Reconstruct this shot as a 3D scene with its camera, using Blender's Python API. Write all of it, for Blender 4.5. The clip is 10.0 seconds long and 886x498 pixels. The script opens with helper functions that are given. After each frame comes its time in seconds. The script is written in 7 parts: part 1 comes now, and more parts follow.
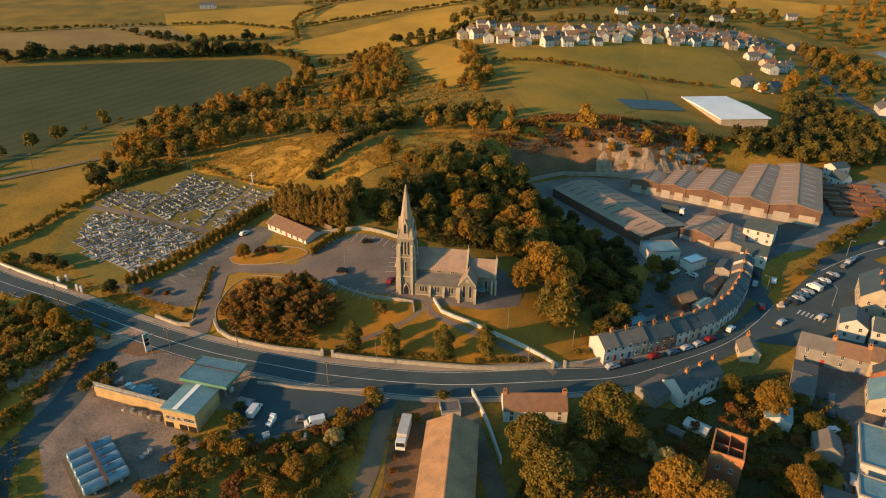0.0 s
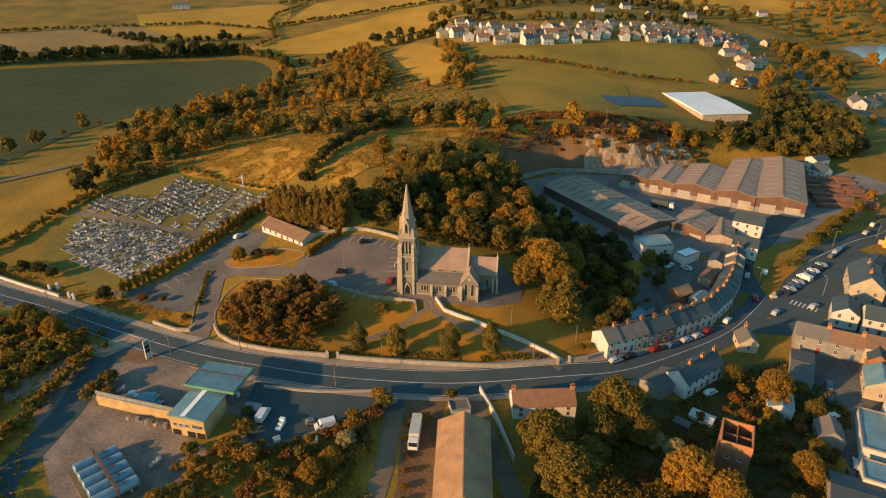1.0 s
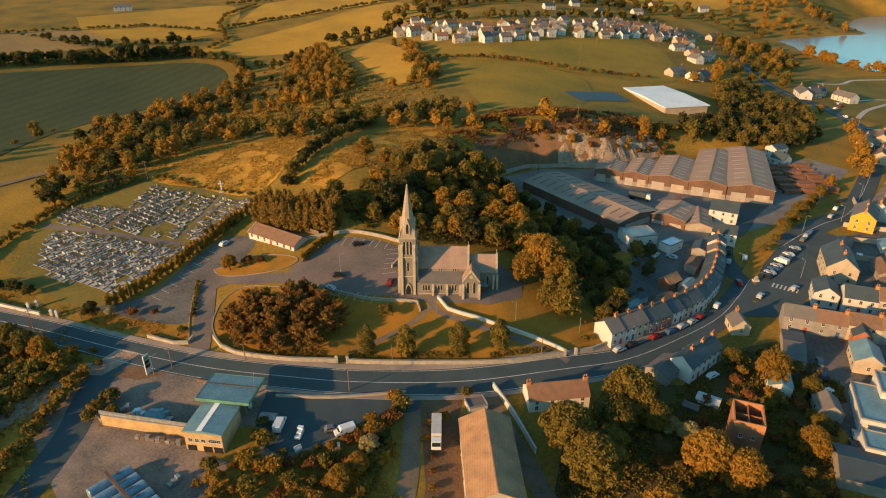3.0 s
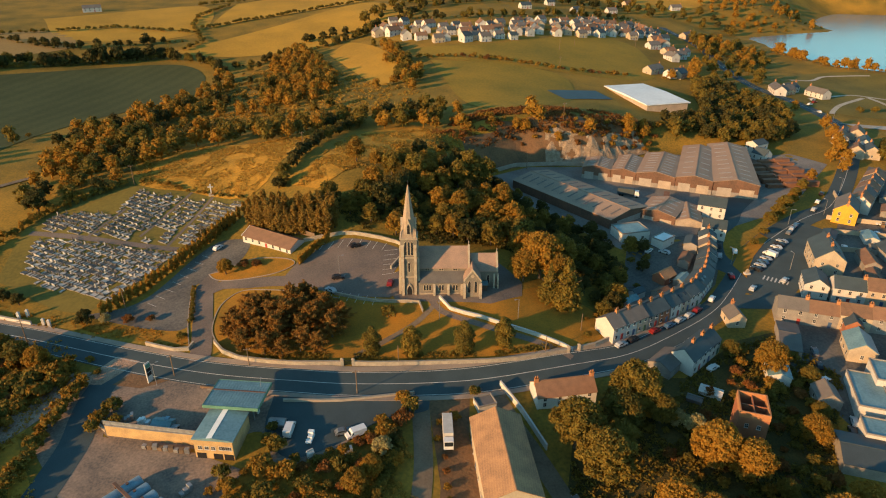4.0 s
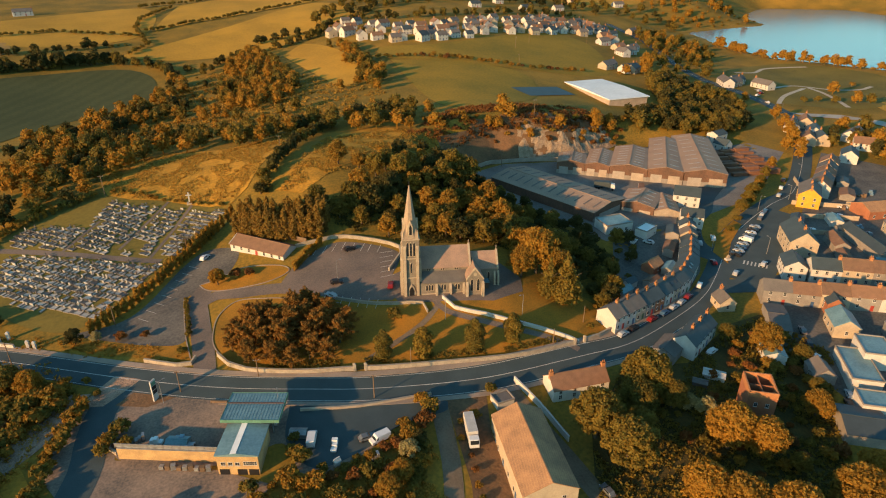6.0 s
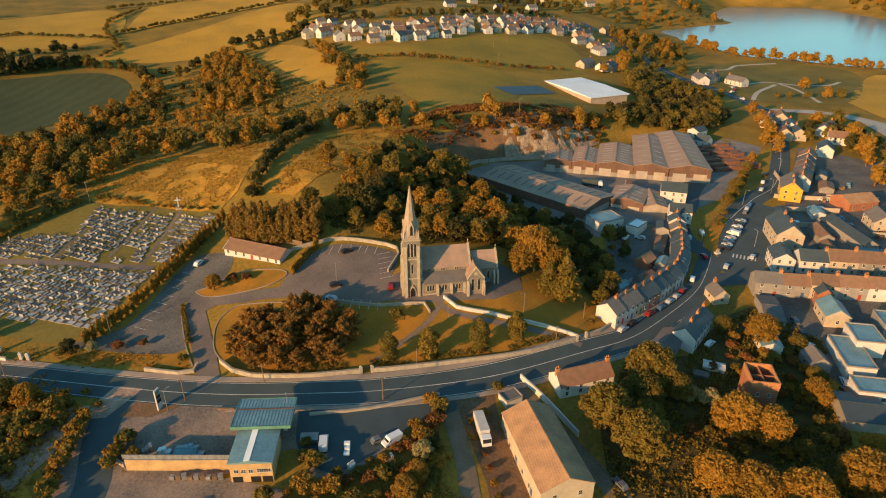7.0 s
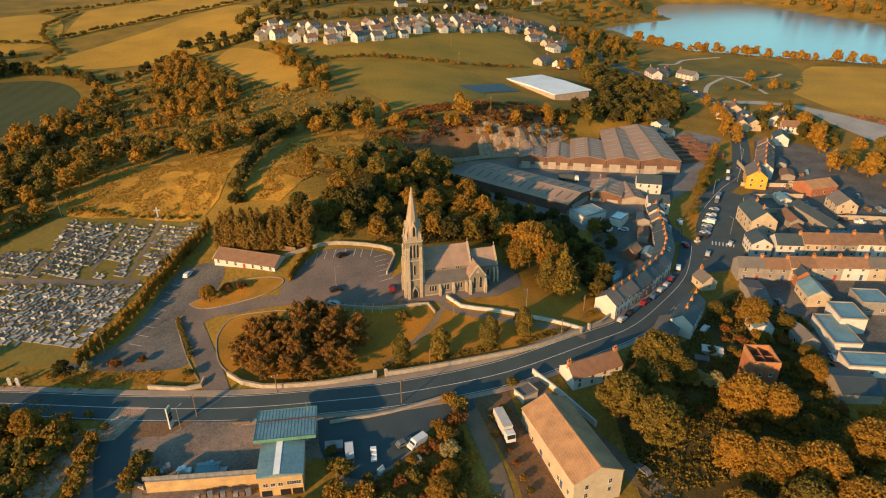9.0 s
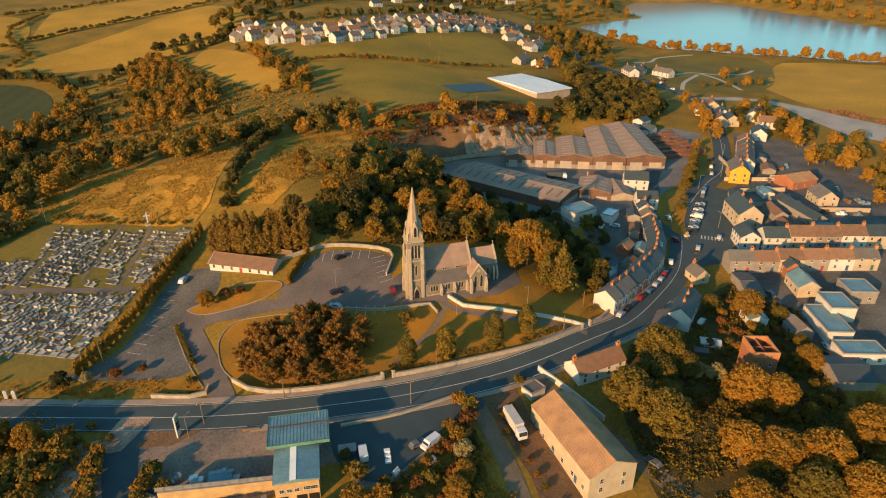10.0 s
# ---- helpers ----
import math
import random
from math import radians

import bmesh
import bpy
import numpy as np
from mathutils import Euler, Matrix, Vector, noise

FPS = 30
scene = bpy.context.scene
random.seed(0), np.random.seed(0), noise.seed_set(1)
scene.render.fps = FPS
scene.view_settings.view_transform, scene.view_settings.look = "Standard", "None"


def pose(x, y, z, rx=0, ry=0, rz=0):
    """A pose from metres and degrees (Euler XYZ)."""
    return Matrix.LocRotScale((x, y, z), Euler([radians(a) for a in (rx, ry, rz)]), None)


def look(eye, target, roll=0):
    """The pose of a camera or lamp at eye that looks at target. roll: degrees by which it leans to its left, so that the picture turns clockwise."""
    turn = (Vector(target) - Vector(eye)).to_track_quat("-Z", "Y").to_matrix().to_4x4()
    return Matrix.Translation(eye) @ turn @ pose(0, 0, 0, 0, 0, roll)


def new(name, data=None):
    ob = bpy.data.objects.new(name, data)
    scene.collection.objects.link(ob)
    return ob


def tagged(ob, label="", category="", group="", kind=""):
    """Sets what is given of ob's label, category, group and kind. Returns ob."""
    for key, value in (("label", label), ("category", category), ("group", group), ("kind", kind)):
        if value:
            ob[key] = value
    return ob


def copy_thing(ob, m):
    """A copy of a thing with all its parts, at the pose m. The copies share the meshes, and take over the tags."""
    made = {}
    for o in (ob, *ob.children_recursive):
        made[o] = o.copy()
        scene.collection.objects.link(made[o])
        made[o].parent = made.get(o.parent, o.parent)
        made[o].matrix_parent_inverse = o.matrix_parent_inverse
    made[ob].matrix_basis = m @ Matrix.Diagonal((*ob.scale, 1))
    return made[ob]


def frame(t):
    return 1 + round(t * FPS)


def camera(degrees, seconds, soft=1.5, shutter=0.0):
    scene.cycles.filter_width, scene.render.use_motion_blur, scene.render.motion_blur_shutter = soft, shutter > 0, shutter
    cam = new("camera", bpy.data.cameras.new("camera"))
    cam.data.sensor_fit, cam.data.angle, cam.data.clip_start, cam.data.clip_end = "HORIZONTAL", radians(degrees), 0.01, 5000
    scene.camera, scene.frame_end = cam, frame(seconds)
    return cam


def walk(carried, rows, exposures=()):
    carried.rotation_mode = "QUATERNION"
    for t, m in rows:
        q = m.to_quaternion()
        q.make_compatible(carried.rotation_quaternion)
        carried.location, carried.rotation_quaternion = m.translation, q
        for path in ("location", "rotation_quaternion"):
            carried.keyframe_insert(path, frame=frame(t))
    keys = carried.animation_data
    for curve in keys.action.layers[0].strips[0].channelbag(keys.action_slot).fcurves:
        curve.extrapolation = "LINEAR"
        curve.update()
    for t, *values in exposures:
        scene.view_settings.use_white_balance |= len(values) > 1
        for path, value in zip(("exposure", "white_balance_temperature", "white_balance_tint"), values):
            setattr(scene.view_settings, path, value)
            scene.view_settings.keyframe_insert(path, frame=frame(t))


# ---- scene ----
cam = camera(69.6, 10.0, soft=1.1)
PATH = [
    (0, (-0.020, 0.113, 110.933), (-1.420, 89.755, 66.635), 0.27),
    (0.5, (-4.027, 0.043, 110.949), (-3.527, 89.653, 66.566), 0.21),
    (1, (-8.085, 0.030, 110.971), (-5.585, 89.574, 66.523), 0.16),
    (1.5, (-12.172, 0.084, 110.999), (-7.571, 89.513, 66.488), 0.11),
    (2, (-16.208, 0.290, 111.000), (-9.657, 89.604, 66.500), 0.16),
    (2.5, (-20.263, 0.647, 110.997), (-11.661, 89.764, 66.452), 0.11),
    (4, (-32.786, 2.271, 111.001), (-18.039, 90.551, 66.401), 0.16),
    (4.5, (-37.027, 3.063, 110.979), (-20.123, 90.929, 66.326), 0.12),
    (5, (-41.320, 3.994, 110.961), (-22.271, 91.434, 66.335), 0.17),
    (5.5, (-45.595, 5.035, 110.960), (-24.494, 91.983, 66.297), 0.12),
    (7, (-58.227, 8.535, 111.002), (-30.882, 93.711, 66.310), 0.07),
    (7.5, (-62.289, 9.853, 110.997), (-32.934, 94.361, 66.313), 0.02),
    (8, (-66.291, 11.272, 110.988), (-34.944, 95.055, 66.291), -0.03),
    (8.5, (-70.248, 12.843, 111.027), (-36.949, 95.828, 66.255), 0.02),
    (9, (-74.246, 14.518, 111.051), (-38.995, 96.707, 66.305), -0.03),
    (9.5, (-78.233, 16.292, 111.072), (-41.024, 97.599, 66.298), 0.02),
    (10, (-82.154, 18.153, 111.061), (-43.004, 98.539, 66.279), -0.04),
]
walk(cam, [(t, look(eye, target, roll)) for t, eye, target, roll in PATH], [(0, 0.95), (10, 0.98)])

# ---- light: low evening sun from the south-west, clear sky ----
SUN_AZ, SUN_EL = radians(206), radians(13.5)
world = bpy.data.worlds.new("sky")
scene.world = world
world.use_nodes = True
sky = world.node_tree.nodes.new("ShaderNodeTexSky")
sky.sky_type, sky.sun_disc = "NISHITA", False
sky.sun_elevation, sky.sun_rotation = SUN_EL, radians(90) - SUN_AZ
sky.air_density, sky.dust_density, sky.ozone_density = 1.0, 0.5, 1.5
hue = world.node_tree.nodes.new("ShaderNodeMix")
hue.data_type, hue.blend_type = "RGBA", "MULTIPLY"
hue.inputs[0].default_value, hue.inputs[7].default_value = 1.0, (0.62, 1.0, 0.96, 1)
world.node_tree.links.new(sky.outputs[0], hue.inputs[6])
world.node_tree.links.new(hue.outputs[2], world.node_tree.nodes["Background"].inputs[0])
world.node_tree.nodes["Background"].inputs[1].default_value = 0.122
sun = new("sun", bpy.data.lights.new("sun", "SUN"))
sun.data.energy, sun.data.angle, sun.data.color = 4.3, radians(1.0), (1.0, 0.55, 0.22)
sun.matrix_world = look((math.cos(SUN_AZ) * math.cos(SUN_EL) * 300, math.sin(SUN_AZ) * math.cos(SUN_EL) * 300, math.sin(SUN_EL) * 300), (0, 0, 0))

# ---- materials ----
def mat(name, a, b=None, rough=0.8, size=1.0, metal=0.0, bump=0.0, fine=None, vary=0.0, spec=0.3, stripe=None, trans=0.0, island=0.0):
    """Base colour wandering between a and b at two scales (metres), with relief; vary: by object, island: by piece."""
    m = bpy.data.materials.new(name)
    m.use_nodes = True
    nt = m.node_tree
    N, L = nt.nodes, nt.links
    p = N["Principled BSDF"]
    p.inputs["Roughness"].default_value, p.inputs["Metallic"].default_value = rough, metal
    p.inputs["Specular IOR Level"].default_value = spec
    b = b or tuple(c * 0.72 for c in a)
    tc = N.new("ShaderNodeNewGeometry")
    n1, n2 = N.new("ShaderNodeTexNoise"), N.new("ShaderNodeTexNoise")
    n1.inputs["Scale"].default_value, n2.inputs["Scale"].default_value = 1.0 / size, (fine or 7.0) / size
    n1.inputs["Detail"].default_value, n2.inputs["Detail"].default_value = 4, 6
    add = N.new("ShaderNodeMath")
    add.operation = "MULTIPLY_ADD"
    add.inputs[1].default_value = 0.85
    for n in (n1, n2):
        L.new(tc.outputs["Position"], n.inputs["Vector"])
    L.new(n2.outputs[0], add.inputs[0])
    L.new(n1.outputs[0], add.inputs[2])
    value = add.outputs[0]
    if stripe:
        wv = N.new("ShaderNodeTexWave")
        wv.inputs["Scale"].default_value, wv.inputs["Distortion"].default_value = stripe[0], stripe[2]
        mp = N.new("ShaderNodeMapping")
        mp.inputs["Rotation"].default_value = (0, 0, radians(stripe[1]))
        L.new(tc.outputs["Position"], mp.inputs[0])
        L.new(mp.outputs[0], wv.inputs[0])
        ad = N.new("ShaderNodeMath")
        ad.operation = "MULTIPLY_ADD"
        ad.inputs[1].default_value = stripe[3]
        L.new(wv.outputs["Fac"], ad.inputs[0])
        L.new(value, ad.inputs[2])
        value = ad.outputs[0]
    if vary or island:
        oi = N.new("ShaderNodeObjectInfo")
        for out, k in ((oi.outputs["Random"], vary), (tc.outputs["Random Per Island"], island)):
            if k:
                v = N.new("ShaderNodeMath")
                v.operation = "MULTIPLY_ADD"
                v.inputs[1].default_value = k
                L.new(out, v.inputs[0])
                L.new(value, v.inputs[2])
                value = v.outputs[0]
    mid = 0.925 + vary / 2 + island / 2 + (stripe[3] / 2 if stripe else 0)
    spread = 0.24 + vary / 2 + island / 2
    r = N.new("ShaderNodeMapRange")
    r.inputs[1].default_value, r.inputs[2].default_value = mid - spread, mid + spread
    L.new(value, r.inputs[0])
    mix = N.new("ShaderNodeMix")
    mix.data_type = "RGBA"
    L.new(r.outputs[0], mix.inputs[0])
    mix.inputs[6].default_value, mix.inputs[7].default_value = (*b, 1), (*a, 1)
    L.new(mix.outputs[2], p.inputs["Base Color"])
    if bump:
        bp = N.new("ShaderNodeBump")
        bp.inputs["Strength"].default_value, bp.inputs["Distance"].default_value = min(1, bump * 4), bump
        L.new(n2.outputs[0], bp.inputs["Height"])
        L.new(bp.outputs[0], p.inputs["Normal"])
    if trans:
        p.inputs["Transmission Weight"].default_value = trans
    return m


GRASS = mat("pasture", (0.34, 0.19, 0.03), (0.125, 0.098, 0.023), 0.95, 28, bump=0.12, fine=30, spec=0.1)
LAWN = mat("lawn", (0.39, 0.175, 0.024), (0.2, 0.115, 0.021), 0.95, 9, bump=0.05, fine=20, spec=0.1)
STUBBLE = mat("dry_grass", (0.52, 0.28, 0.038), (0.33, 0.19, 0.03), 0.95, 40, bump=0.1, fine=30, spec=0.1)
MEADOW = mat("rough_meadow", (0.54, 0.265, 0.036), (0.27, 0.155, 0.027), 0.95, 9, bump=0.35, fine=9, spec=0.1)
LAKEGRASS = mat("dull_lakeside_grass", (0.2, 0.15, 0.036), (0.12, 0.1, 0.028), 0.95, 30, bump=0.1, fine=25, spec=0.1)
DARKFIELD = mat("mown_field", (0.085, 0.09, 0.036), (0.06, 0.067, 0.027), 0.95, 45, bump=0.08, fine=25, spec=0.1, stripe=(0.03, 20, 3, 0.2))
GREENFIELD = mat("green_field", (0.33, 0.2, 0.028), (0.18, 0.135, 0.023), 0.95, 35, bump=0.1, fine=25, spec=0.1)
TANFIELD = mat("tan_field", (0.36, 0.22, 0.075), (0.25, 0.16, 0.06), 0.95, 45, bump=0.08, fine=25, spec=0.1)
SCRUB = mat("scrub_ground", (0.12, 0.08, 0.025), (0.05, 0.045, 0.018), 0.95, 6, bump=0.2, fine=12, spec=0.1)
ASPHALT = mat("asphalt", (0.06, 0.083, 0.088), (0.042, 0.06, 0.065), 0.85, 7, bump=0.01, fine=30)
TARMAC = mat("car_park_tarmac", (0.19, 0.145, 0.12), (0.108, 0.09, 0.079), 0.88, 10, bump=0.01, fine=20)
FORECOURT = mat("worn_forecourt_concrete", (0.29, 0.21, 0.155), (0.11, 0.093, 0.08), 0.88, 8, bump=0.02, fine=14)
RUBBLE = mat("pinkish_rubble", (0.44, 0.29, 0.2), (0.2, 0.135, 0.095), 0.95, 3, bump=0.3, fine=8)
YARD_GROUND = mat("yard_concrete", (0.16, 0.145, 0.125), (0.07, 0.068, 0.064), 0.88, 11, bump=0.02, fine=14)
TIMBER_YARD = mat("pale_yard_concrete", (0.23, 0.2, 0.175), (0.13, 0.12, 0.108), 0.88, 11, bump=0.02, fine=14)
GRAVEL_ROAD = mat("pale_road_gravel", (0.4, 0.35, 0.3), (0.28, 0.25, 0.215), 0.9, 14, bump=0.05, fine=14)
LAKE_PATH = mat("pale_path_gravel", (0.5, 0.42, 0.32), (0.36, 0.3, 0.23), 0.9, 5, bump=0.02)
EARTH = mat("red_earth", (0.2, 0.11, 0.055), (0.1, 0.065, 0.035), 0.95, 7, bump=0.2, fine=9)
DIRT = mat("track_earth", (0.2, 0.15, 0.1), (0.12, 0.09, 0.06), 0.95, 6, bump=0.06, fine=12)
PAVING = mat("pavement_concrete", (0.33, 0.255, 0.2), (0.22, 0.18, 0.145), 0.88, 5, bump=0.01, fine=20)
PAINT = mat("road_paint", (0.6, 0.58, 0.54), (0.4, 0.39, 0.36), 0.7, 3)
WATER = mat("lake_water", (0.16, 0.215, 0.225), (0.14, 0.19, 0.2), 0.2, 60, bump=0.03, fine=50, spec=0.35)
STONE = mat("church_granite", (0.24, 0.2, 0.155), (0.13, 0.115, 0.098), 0.85, 2.2, bump=0.05, fine=9, vary=0.1)
DRESSED = mat("dressed_sandstone", (0.4, 0.325, 0.24), (0.28, 0.23, 0.175), 0.8, 1.5, bump=0.02, fine=9)
SPIRE = mat("spire_ashlar", (0.34, 0.255, 0.18), (0.23, 0.18, 0.14), 0.8, 2.5, bump=0.03, fine=10)
SLATE = mat("church_slate", (0.34, 0.22, 0.165), (0.21, 0.15, 0.12), 0.7, 3, bump=0.03, fine=12, stripe=(1.6, 0, 1.0, 0.12))
WALLSTONE = mat("boundary_stone", (0.42, 0.35, 0.27), (0.24, 0.21, 0.17), 0.88, 1.6, bump=0.06, fine=8)
DARK = mat("dark_opening", (0.02, 0.02, 0.022), (0.012, 0.012, 0.014), 0.5, 1)
GLASS = mat("window_glass", (0.03, 0.035, 0.04), (0.02, 0.022, 0.026), 0.1, 1, spec=0.6)
WHITE = mat("white_render", (0.56, 0.53, 0.49), (0.41, 0.39, 0.36), 0.85, 2.5, bump=0.01, vary=0.25)
CREAM = mat("cream_render", (0.47, 0.38, 0.27), (0.32, 0.26, 0.19), 0.85, 2.5, bump=0.01, vary=0.2)
GREYR = mat("grey_render", (0.29, 0.26, 0.23), (0.17, 0.155, 0.14), 0.88, 2.0, bump=0.02, vary=0.3)
YELLOW = mat("yellow_render", (0.64, 0.34, 0.035), (0.5, 0.26, 0.03), 0.8, 2, bump=0.01)
BRICK = mat("red_brick", (0.36, 0.14, 0.07), (0.22, 0.09, 0.05), 0.88, 1.5, bump=0.03, fine=10, vary=0.2)
ORANGEBRICK = mat("chimney_brick", (0.45, 0.2, 0.08), (0.3, 0.13, 0.06), 0.88, 1, bump=0.02, vary=0.3)
ROOFS = mat("blue_slate", (0.06, 0.08, 0.09), (0.036, 0.05, 0.057), 0.6, 2.5, bump=0.02, fine=12, vary=0.3)
ROOFB = mat("brown_tile", (0.27, 0.145, 0.085), (0.13, 0.08, 0.052), 0.8, 1.6, bump=0.03, fine=9, vary=0.45)
ROOFG = mat("grey_tile", (0.17, 0.15, 0.135), (0.1, 0.09, 0.085), 0.8, 2.5, bump=0.02, fine=12, vary=0.35)
SHEET = mat("weathered_fibre_sheet", (0.36, 0.235, 0.155), (0.24, 0.16, 0.11), 0.75, 8, bump=0.03, fine=16, vary=0.25, stripe=(0.9, -30, 0.6, 0.1))
SHEET_PALE = mat("faded_fibre_sheet", (0.36, 0.255, 0.18), (0.25, 0.18, 0.13), 0.75, 8, bump=0.03, fine=16)
SKYLIGHT = mat("skylight_sheet", (0.36, 0.32, 0.28), (0.27, 0.24, 0.21), 0.5, 2)
RUSTWALL = mat("brown_cladding", (0.16, 0.085, 0.055), (0.09, 0.055, 0.04), 0.75, 5, bump=0.02)
BLOCK = mat("blockwork", (0.4, 0.33, 0.26), (0.28, 0.235, 0.19), 0.9, 3, bump=0.02)
OCHRE = mat("ochre_rendered_block", (0.52, 0.34, 0.15), (0.34, 0.22, 0.11), 0.9, 2.2, bump=0.02, fine=9)
BARNROOF = mat("rusty_barn_sheet", (0.46, 0.25, 0.12), (0.26, 0.145, 0.08), 0.85, 3.5, bump=0.03, fine=12, stripe=(0.55, 10, 0.6, 0.12))
BLUEROOF = mat("blue_grey_metal_roof", (0.2, 0.32, 0.34), (0.12, 0.21, 0.235), 0.45, 4, metal=0.2, bump=0.01)
TANKM = mat("blue_tank_paint", (0.22, 0.33, 0.4), (0.14, 0.21, 0.27), 0.45, 1.5, metal=0.3)
PALEROOF = mat("pale_membrane_roof", (0.72, 0.75, 0.76), (0.6, 0.63, 0.64), 0.6, 14)
METAL = mat("galvanised_metal", (0.36, 0.36, 0.36), (0.25, 0.25, 0.25), 0.5, 1, metal=0.6)
WOOD = mat("weathered_timber", (0.2, 0.13, 0.08), (0.12, 0.08, 0.05), 0.85, 1.2, bump=0.02)
LUMBER = mat("stacked_timber", (0.26, 0.12, 0.065), (0.14, 0.07, 0.045), 0.85, 2.0, bump=0.04, fine=10, vary=0.3)
ROCK = mat("quarry_rock", (0.37, 0.28, 0.19), (0.22, 0.155, 0.1), 0.92, 2.2, bump=0.5, fine=5)
MARBLE = mat("pale_headstone", (0.44, 0.42, 0.38), (0.13, 0.125, 0.115), 0.6, 0.8, island=0.9)
KERBSTONE = mat("grey_grave_kerb", (0.27, 0.24, 0.2), (0.11, 0.1, 0.088), 0.8, 0.9, island=0.6)
GRANITE = mat("dark_headstone", (0.1, 0.095, 0.095), (0.035, 0.035, 0.037), 0.35, 0.8, island=0.5)
GRAVEL = mat("grave_slab", (0.54, 0.51, 0.46), (0.08, 0.077, 0.07), 0.8, 1.3, bump=0.02, island=1.4)
BARK = mat("bark", (0.1, 0.07, 0.045), (0.06, 0.045, 0.03), 0.95, 0.6, bump=0.03)


def leafmat(name, a, b, island=0.5, vary=0.5):
    m = mat(name, a, b, 0.75, 3.0, bump=0.0, vary=vary, island=island, spec=0.15)
    nt = m.node_tree
    p, out = nt.nodes["Principled BSDF"], nt.nodes["Material Output"]
    tr, mx = nt.nodes.new("ShaderNodeBsdfTranslucent"), nt.nodes.new("ShaderNodeMixShader")
    col = p.inputs["Base Color"].links[0].from_socket
    nt.links.new(col, tr.inputs[0])
    mx.inputs[0].default_value = 0.42
    nt.links.new(p.outputs[0], mx.inputs[1])
    nt.links.new(tr.outputs[0], mx.inputs[2])
    nt.links.new(mx.outputs[0], out.inputs[0])
    return m


LEAF_GREEN = leafmat("green_leaves", (0.29, 0.185, 0.03), (0.085, 0.08, 0.021))
LEAF_GOLD = leafmat("golden_leaves", (0.44, 0.225, 0.03), (0.17, 0.105, 0.02))
LEAF_RUST = leafmat("rusty_leaves", (0.3, 0.115, 0.03), (0.11, 0.06, 0.02))
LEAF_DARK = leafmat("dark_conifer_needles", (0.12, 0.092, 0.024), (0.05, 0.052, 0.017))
LEAF_PINE = leafmat("brown_needles", (0.4, 0.185, 0.04), (0.12, 0.082, 0.024))
LEAF_OLIVE = leafmat("olive_brown_leaves", (0.34, 0.19, 0.036), (0.12, 0.085, 0.022))
LEAF_STRAW = leafmat("straw_grass", (0.5, 0.28, 0.05), (0.28, 0.18, 0.036), vary=0.0)
LEAF_PALE = leafmat("pale_leaves", (0.42, 0.35, 0.16), (0.24, 0.2, 0.08))

# ---- the ground's height ----
HILLS = [
    (-36, 150, 55, -3.49),
    (-10, 178, 45, 2.14),
    (40, 180, 55, 2.19),
    (-75, 235, 60, -3.68),
    (-40, 265, 50, 10.41),
    (60, 290, 60, -1.76),
    (-110, 330, 90, 3.84),
    (110, 190, 60, -8.43),
    (140, 285, 70, -0.22),
    (0, 110, 70, -1.89),
    (80, 120, 80, 2.45),
    (-120, 150, 80, 5.45),
    (30, 400, 110, 21.11),
    (130, 420, 100, -5.2),
    (-100, 470, 130, -17.79),
    (50, 560, 130, -0.11),
    (160, 620, 140, 18.57),
    (260, 480, 150, -4.07),
    (330, 350, 140, 4.04),
    (-150, 750, 250, -9.98),
    (450, 650, 230, -43.47),
    (-350, 300, 250, 2.3),
    (250, 100, 200, -6.89),
    (300, 950, 350, 49.05),
]
HILLS += [
    (-100, 0, 200, -11.37),
    (700, 300, 300, 14.84),
    (-500, 900, 400, 37.33),
    (-150, 220, 70, 5.86),
    (0, 215, 50, 8.13),
    (100, 320, 40, 6.73),
    (-15, 180, 24, -0.97),
    (12, 176, 24, 6.66),
    (-45, 195, 32, 0.79),
    (-58, 258, 32, 6.96),
    (65, 300, 32, 9.22),
    (95, 272, 32, -7.71),
    (-120, 258, 40, 6.41),
    (-150, 205, 45, -8.95),
    (12, 150, 28, -1.4),
    (-45, 125, 32, 4.01),
    (35, 570, 60, 6.38),
    (-3, 600, 60, -4.98),
    (150, 165, 50, 7.54),
    (10, 205, 30, -5.01),
    (-75, 245, 30, -10.78),
    (700, 900, 250, 28.11),
    (190, 300, 50, 0.18),
    (-105, 195, 35, -0.48),
]
HILLS = np.array(HILLS)
YARD = [(28, 292), (70, 204), (118, 214), (162, 232), (192, 304), (140, 316), (100, 300), (60, 306)]
LAKE = [(414, 605), (408, 560), (411, 525), (436, 497), (461, 459), (497, 427), (526, 383), (600, 330), (780, 340), (770, 460), (770, 544), (778, 601), (795, 684), (816, 782), (823, 846), (704, 900), (640, 850), (605, 810), (578, 770), (575, 734), (540, 722), (505, 714), (455, 706), (427, 686)]


def smooth(t):
    t = np.clip(t, 0, 1)
    return t * t * (3 - 2 * t)


def inside(x, y, poly):
    """Metres to the edge of a polygon, positive inside it."""
    d, c = np.full(x.shape, 1e9), np.zeros(x.shape, bool)
    for (ax, ay), (bx, by) in zip(poly, poly[1:] + poly[:1]):
        t = np.clip(((x - ax) * (bx - ax) + (y - ay) * (by - ay)) / ((bx - ax) ** 2 + (by - ay) ** 2), 0, 1)
        d = np.minimum(d, np.hypot(x - ax - t * (bx - ax), y - ay - t * (by - ay)))
        c ^= ((ay > y) != (by > y)) & (x < (bx - ax) * (y - ay) / (by - ay if by != ay else 1e-9) + ax)
    return np.where(c, d, -d)


